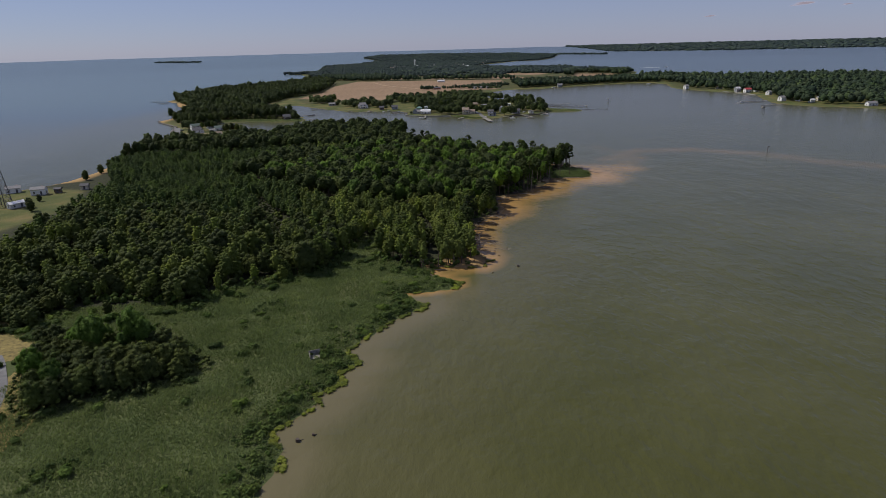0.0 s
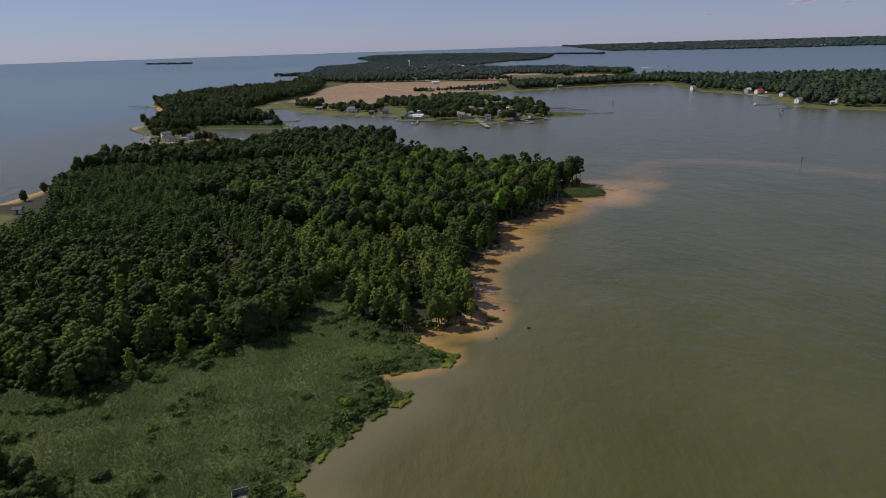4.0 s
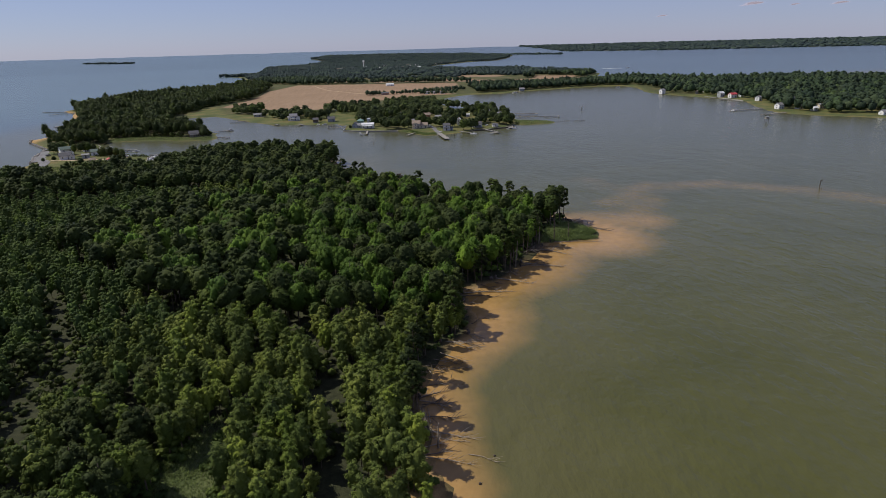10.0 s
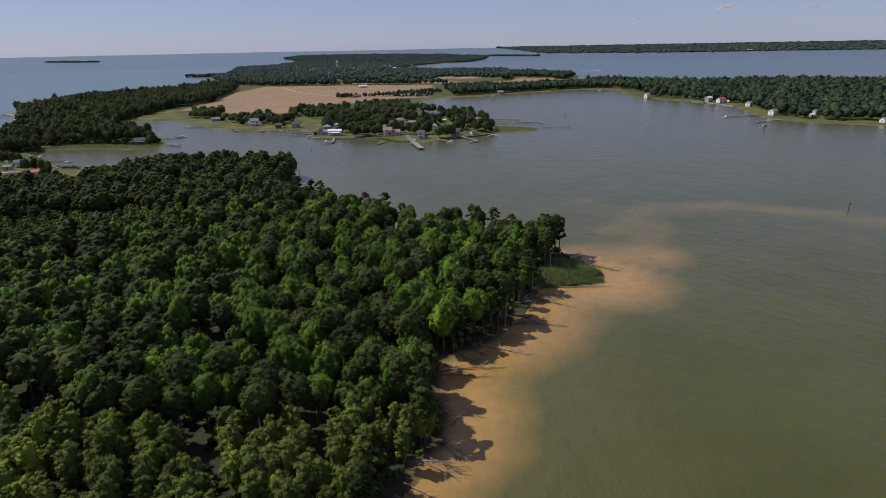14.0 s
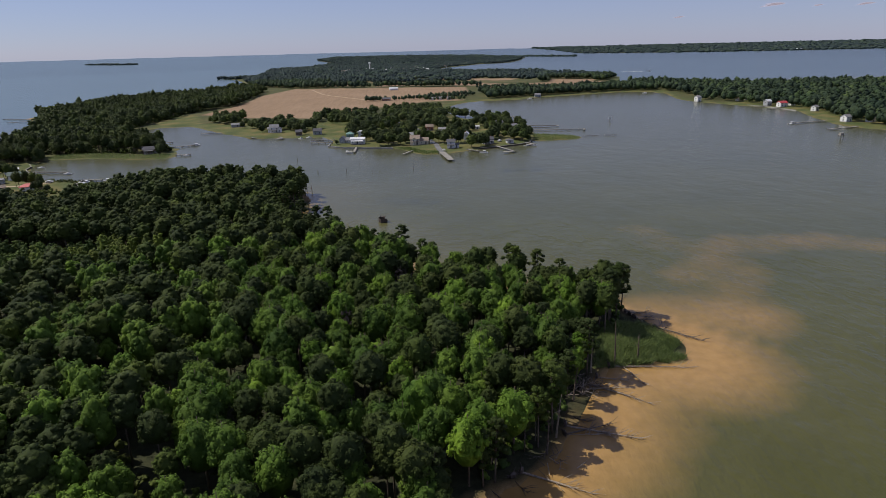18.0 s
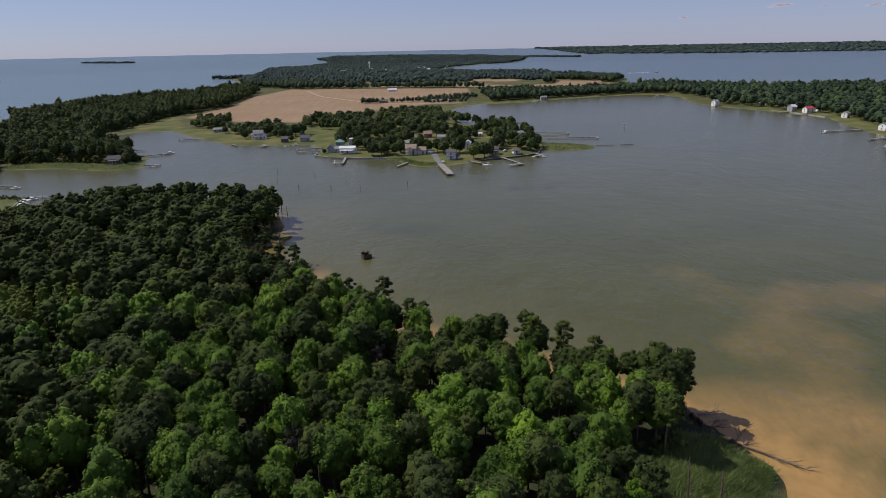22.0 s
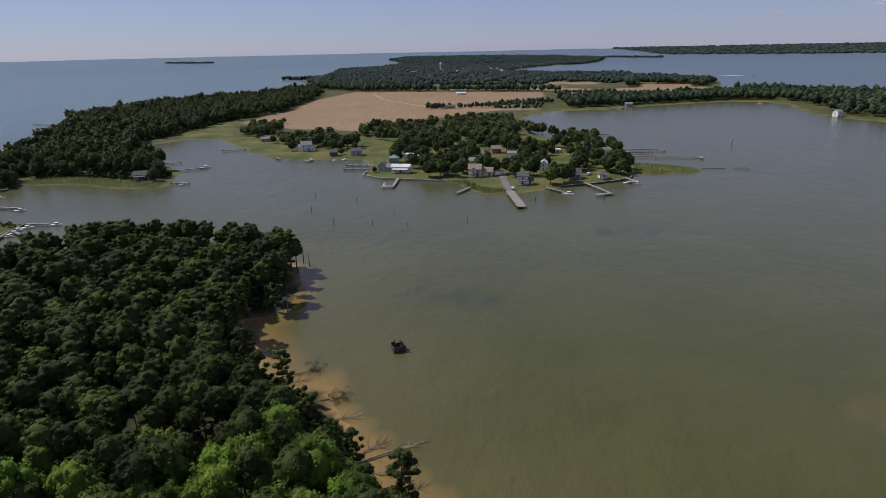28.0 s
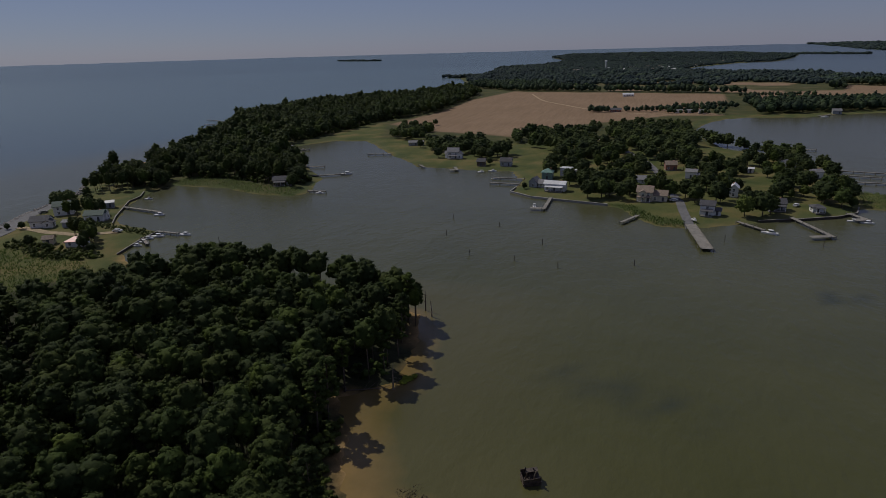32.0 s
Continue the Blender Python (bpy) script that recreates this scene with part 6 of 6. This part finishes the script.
def in_yard(x, y):
    """True on the open ground in front of a house."""
    dx, dy = np.abs(x[:, None] - PADS[:, 0]), PADS[:, 1] - y[:, None]
    return ((dx < PADS[:, 2] * 0.75) & (dy > 0) & (dy < PADS[:, 2] + 13)).any(1)


WEST_WOOD = [(-300, 770), (-262, 759), (-222, 759), (-200, 748), (-172, 744), (-175, 765), (-203, 803), (-220, 828), (-257, 868), (-278, 900), (-274, 950), (-264, 1015), (-266, 1080), (-252, 1116), (-226, 1190),
             (-234, 1290), (-240, 1390), (-250, 1500), (-335, 1650), (-340, 1480), (-395, 1392), (-462, 1325), (-470, 1200), (-464, 1100), (-435, 1052), (-403, 990), (-378, 940), (-348, 873), (-340, 840), (-335, 800)]
tx, ty = scatter(WEST_WOOD, 7.2, rng)
m = clear(tx, ty)
tx, ty = tx[m], ty[m]
front = (ty < 850)
for i in np.flatnonzero(front & (ty < 800))[:120]:
    plant("village_pine" if rng.rand() < 0.45 else "garden_tree", tx[i], ty[i], float(height(tx[i], ty[i])) - 0.2, rng.uniform(0.7, 1.05), rng.uniform(0, 360), "trees of the west point")
m = ~(front & (ty < 800))
pick_p = rng.rand(len(tx)) < 0.5
woods("west_pine_woods", "dark mixed pine wood by the sea", "village_pine", tx[m & pick_p], ty[m & pick_p], height(tx[m & pick_p], ty[m & pick_p]) - 0.2, rng.uniform(0.7, 1.12, int((m & pick_p).sum())) * (0.92 + 0.16 * ripple(tx[m & pick_p], ty[m & pick_p], 70, 46)), rng)
woods("west_broad_woods", "dark mixed leafy wood by the sea", "garden_tree", tx[m & ~pick_p], ty[m & ~pick_p], height(tx[m & ~pick_p], ty[m & ~pick_p]) - 0.2, rng.uniform(0.7, 1.25, int((m & ~pick_p).sum())) * (0.92 + 0.16 * ripple(tx[m & ~pick_p], ty[m & ~pick_p], 70, 46)), rng, False)

ex, ey = scatter(WEST_WOOD, 4.4, rng)
m = (signed(WEST_WOOD, ex, ey) < 7) & (ey < 1120) & clear(ex, ey) & (rng.rand(len(ex)) < 0.75)
woods("west_undergrowth", "dark undergrowth at the edge of the west wood", "scrub", ex[m], ey[m], height(ex[m], ey[m]) - 0.2, rng.uniform(0.9, 1.9, int(m.sum())), rng, False)

VILLAGE_TREES = [[(-5, 752), (18, 762), (22, 742), (40, 760), (46, 800), (60, 765), (66, 745), (80, 740), (96, 760), (122, 752), (134, 800), (134, 850), (128, 885), (105, 900), (84, 850), (62, 880), (66, 960), (40, 1000), (-20, 985),
                  (-30, 950), (-36, 880), (-38, 815), (-22, 790), (-12, 780)],
                 [(-62, 900), (-34, 905), (-30, 985), (-48, 1010), (-84, 968), (-75, 925)], [(-135, 872), (-98, 870), (-88, 850), (-64, 845), (-62, 870), (-92, 915), (-125, 935), (-145, 915)],
                 [(-218, 1040), (-186, 1055), (-162, 965), (-150, 930), (-172, 938), (-196, 948)], [(70, 955), (84, 938), (110, 925), (112, 932), (90, 950), (78, 1000), (66, 1010)]]
VILLAGE_TREES.append([(-20, 985), (66, 970), (66, 1040), (72, 1075), (50, 1085), (20, 1080), (-22, 1055), (-40, 1020)])
OPEN_LAWNS = [[(-70, 930), (-38, 892), (-34, 850), (-58, 846)], [(-2, 745), (30, 708), (45, 708), (47, 745), (30, 742), (10, 750)], [(70, 900), (86, 955), (100, 930), (92, 880), (80, 860)], [(54, 712), (78, 724), (66, 733), (50, 727)], [(74, 800), (92, 830), (98, 800), (85, 785)], [(-44, 765), (0, 745), (0, 758), (-30, 766)]]
for poly in VILLAGE_TREES:
    tx, ty = scatter(poly, 8.0, rng)
    m = clear(tx, ty) & (cover(OPEN_LAWNS, tx, ty, 0.5) < 0.5) & (np.abs(tx - np.interp(ty, [705, 752, 775, 810, 860, 920, 970], [47, 45, 40, 38, 30, 10, -10])) > 4.5)
    m &= (rng.rand(len(tx)) < np.where(ty < 860, 0.62, 0.75)) & ~(in_yard(tx, ty) & (ty < 870))
    back_row = m & (ty > 872)
    woods("village_woods", "dark green shade trees behind the village", "garden_tree", tx[back_row], ty[back_row], height(tx[back_row], ty[back_row]) - 0.2, np.where(ty[back_row] > 990, 0.72, 1.0) * rng.uniform(0.6, 1.0, int(back_row.sum())), rng, False)
    for i in np.flatnonzero(m & ~back_row):
        plant("garden_tree" if rng.rand() < 0.8 else "village_pine", tx[i], ty[i], float(height(tx[i], ty[i])) - 0.2, rng.uniform(0.4, 0.98), rng.uniform(0, 360), "trees of the village")
for x, y, s in ((-38, 768, 0.35), (-120, 860, 0.7), (-150, 905, 0.6), (-75, 838, 0.45), (72, 728, 0.9), (80, 731, 1.0), (84, 735, 0.8), (118, 755, 0.9), (112, 760, 1.0), (95, 770, 1.0), (88, 947, 1.0), (100, 905, 0.6), (-1, 751, 0.9), (6, 753, 0.95), (10, 757, 0.8), (16, 750, 0.8),
                (40, 757, 0.9), (52, 750, 0.9), (62, 752, 1.0), (48, 760, 0.9), (126, 770, 0.8), (130, 790, 0.7), (20, 760, 0.8), (-14, 781, 0.9), (-5, 770, 0.9), (3, 768, 1.0)):
    plant("garden_tree", x, y, float(height(x, y)) - 0.2, s, x * 13, "trees of the village")
for kind, x, y, s in (("garden_tree", -277, 672, 0.85), ("garden_tree", -272, 668, 0.9), ("village_pine", -246, 664, 0.6), ("village_pine", -243, 660, 0.7), ("village_pine", -214, 632, 0.55), ("village_pine", -209, 629, 0.6), ("village_pine", -204, 625, 0.55), ("village_pine", -218, 637, 0.5), ("garden_tree", -202, 617, 0.5),
                      ("village_pine", -198, 615, 0.6), ("village_pine", -290, 709, 0.75), ("village_pine", -283, 713, 0.8), ("village_pine", -276, 716, 0.85), ("village_pine", -300, 722, 0.7), ("garden_tree", -292, 728, 0.8), ("garden_tree", -284, 735, 0.85), ("garden_tree", -272, 738, 0.9), ("garden_tree", -277, 730, 0.8),
                      ("village_pine", -309, 738, 0.8), ("village_pine", -318, 748, 0.85), ("garden_tree", -300, 745, 0.9), ("garden_tree", -290, 755, 0.9), ("garden_tree", -262, 726, 0.5), ("garden_tree", -306, 755, 0.8), ("village_pine", -330, 765, 1.05), ("garden_tree", -315, 765, 0.8), ("garden_tree", -265, 740, 0.6), ("garden_tree", -228, 613, 0.45), ("garden_tree", -192, 612, 0.4),
                      ("garden_tree", -212, 608, 0.4), ("garden_tree", -265, 632, 0.3), ("garden_tree", -258, 634, 0.35), ("scrub_tree", -241, 443, 1.0), ("scrub_tree", -240, 428, 0.9), ("scrub_tree", -243, 455, 1.0), ("scrub_tree", -246, 480, 1.0), ("scrub_tree", -238, 405, 0.9), ("scrub_tree", -228, 330, 0.8), ("scrub_tree", -222, 322, 0.9), ("scrub_tree", -232, 345, 0.6)):
    plant(kind, x, y, float(height(x, y)) - 0.2, s, x * 7, "trees round the hamlet")

GROVE = [(-330, 766), (-318, 752), (-300, 738), (-282, 724), (-268, 722), (-258, 730), (-262, 742), (-270, 752), (-284, 765), (-300, 772)]
tx, ty = scatter(GROVE, 5.2, rng)
for x, y in zip(tx, ty):
    plant("village_pine" if rng.rand() < 0.55 else "garden_tree", x, y, float(height(x, y)) - 0.2, rng.uniform(0.5, 0.85), rng.uniform(0, 360), "trees round the hamlet")
for x, y, s in ((-274, 676, 0.8), (-270, 673, 0.9), (-266, 681, 0.7), (-247, 662, 0.7), (-243, 666, 0.75), (-249, 667, 0.7), (-300, 712, 0.6), (-293, 717, 0.65), (-285, 718, 0.7)):
    plant("garden_tree" if s > 0.74 else "village_pine", x, y, float(height(x, y)) - 0.2, s, x * 3, "trees round the hamlet")

hx, hy = scatter([(-236, 654), (-205, 648), (-189, 645), (-188, 638), (-206, 642), (-236, 648)], 2.2, rng)
woods("shore_hedge", "dark green reeds and bushes behind the boats", "scrub", hx, hy, height(hx, hy) - 0.2, rng.uniform(0.35, 0.65, len(hx)), rng, False)
hx, hy = scatter([(-240, 610), (-205, 600), (-185, 604), (-180, 612), (-205, 611), (-238, 618)], 2.6, rng)
m = clear(hx, hy)
woods("garden_hedge", "dark bushes beside the garden", "scrub", hx[m], hy[m], height(hx[m], hy[m]) - 0.2, rng.uniform(0.5, 1.1, int(m.sum())), rng, False)
for x, y, s in ((-217, 627, 0.7), (-211, 625, 0.75), (-205, 622, 0.7), (-200, 620, 0.65), (-196, 612, 0.5), (-221, 631, 0.6), (-248, 657, 0.7), (-252, 655, 0.65), (-296, 716, 0.8), (-304, 730, 0.85), (-287, 722, 0.9), (-280, 724, 0.8)):
    plant("village_pine", x, y, float(height(x, y)) - 0.2, s, x * 5, "trees round the hamlet")

MID_WOODS = [([(140, 1178), (200, 1200), (290, 1238), (370, 1266), (430, 1250), (445, 1300), (470, 1390), (430, 1362), (330, 1335), (240, 1315), (146, 1310), (150, 1250)], 8.5), ([(300, 1570), (440, 1560), (510, 1690), (350, 1690)], 8.5), ([(146, 1420), (260, 1440), (262, 1450), (146, 1432)], 7.0),
             ([(-30, 1190), (60, 1205), (120, 1215), (122, 1232), (50, 1225), (-32, 1210)], 8.0), ([(-40, 1195), (-20, 1192), (-18, 1212), (-40, 1215)], 7.0), ([(46, 1182), (58, 1180), (100, 1178), (118, 1184), (120, 1190), (100, 1184), (46, 1190)], 6.0), ([(60, 1240), (132, 1250), (135, 1275), (60, 1262)], 8.0),
             ([(-330, 1690), (-210, 1572), (-60, 1540), (140, 1490), (215, 1465), (90, 1545), (-40, 1562), (-160, 1632), (-150, 1735), (-330, 1800)], 10.0)]
for poly, gap in MID_WOODS:
    tx, ty = scatter(poly, gap, rng)
    m = clear(tx, ty) & ((gap < 8.2) | (cover(FIELDS, tx, ty, 0.5) < 0.5))
    tx, ty = tx[m], ty[m]
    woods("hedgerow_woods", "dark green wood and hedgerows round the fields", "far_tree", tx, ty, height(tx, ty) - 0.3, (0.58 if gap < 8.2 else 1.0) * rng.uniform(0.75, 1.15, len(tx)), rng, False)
EAST_WOOD = [(436, 1240), (440, 1165), (425, 1110), (418, 1062), (442, 1010), (462, 960), (470, 905), (446, 850), (440, 815), (432, 790), (452, 758), (482, 738), (520, 704), (620, 652), (800, 606), (1080, 578), (1270, 700), (1120, 990), (850, 1215), (760, 1275),
             (600, 1275), (500, 1385), (450, 1440)]
EAST_CLEAR = [[(585, 1095), (660, 1080), (660, 1130), (600, 1135)], [(520, 905), (580, 880), (590, 905), (530, 925)], [(425, 1180), (470, 1130), (440, 1110), (425, 1150)], [(540, 1000), (600, 985), (605, 1000), (545, 1015)], [(424, 790), (440, 800), (442, 820), (428, 830)]]
tx, ty = scatter(EAST_WOOD, 11.0, rng)
m = clear(tx, ty) & (cover(EAST_CLEAR, tx, ty, 0.5) < 0.5)
tx, ty = tx[m], ty[m]
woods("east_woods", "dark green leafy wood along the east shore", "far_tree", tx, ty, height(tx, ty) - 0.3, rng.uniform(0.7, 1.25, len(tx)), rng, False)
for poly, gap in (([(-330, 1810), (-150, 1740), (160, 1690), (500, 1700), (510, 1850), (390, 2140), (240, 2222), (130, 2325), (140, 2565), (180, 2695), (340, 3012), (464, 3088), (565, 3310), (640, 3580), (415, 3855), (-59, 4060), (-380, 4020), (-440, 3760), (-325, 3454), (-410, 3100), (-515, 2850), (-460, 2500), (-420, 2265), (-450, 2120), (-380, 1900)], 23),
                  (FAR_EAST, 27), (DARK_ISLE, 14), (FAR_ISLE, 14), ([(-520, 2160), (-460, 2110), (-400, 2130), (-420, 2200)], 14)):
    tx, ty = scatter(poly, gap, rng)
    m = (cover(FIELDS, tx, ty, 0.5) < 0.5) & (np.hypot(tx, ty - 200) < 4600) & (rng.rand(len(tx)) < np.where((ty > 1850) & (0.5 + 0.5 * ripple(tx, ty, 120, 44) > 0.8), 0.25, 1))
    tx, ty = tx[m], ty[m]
    woods("distant_woods", "distant woods near the skyline with blue haze in their colour", "canopy" if poly in FAR_LANDS else "horizon_tree", tx, ty, height(tx, ty) - 1.0, rng.uniform(0.7, 1.1, len(tx)), rng, False)

# small clouds low over the river
for k, (az, el, far, s, label) in enumerate(((30.0, 2.35, 4700, 36, "small pink-white cloud with a flat base"), (23.3, 1.75, 4700, 20, "thin wisp of pale cloud"), (33.0, 2.2, 4700, 16, "thin wisp of pale cloud"), (36.0, 2.15, 4700, 26, "thin wisp of pale cloud"), (40.6, 2.7, 4700, 60, "small pink-white cloud with a flat base"))):
    r = np.random.RandomState(80 + k)
    g = Geo()
    for q in range(40):
        a = r.normal(0, 1.3)
        b = s * r.uniform(0.12, 0.42) * math.exp(-a * a * 0.25)
        g.add(ICO2 * (b * 2.4, b * 1.2, b * 0.55) * r.uniform(0.85, 1.1, (len(ICO2), 1)) + (a * s * 0.9, r.uniform(-1, 1) * s * 0.5, b * 0.5 + a * s * 0.10 + r.uniform(-0.1, 0.1) * s), ICO2_F)
    x, y = far * math.sin(radians(az)), far * math.cos(radians(az))
    single("backdrop", g.mesh("cloud", CLOUD, True), label, "cloud", "", kind="structure", at=pose(x, y + 200, 78 + far * math.tan(radians(el)), 0, 0, -az))
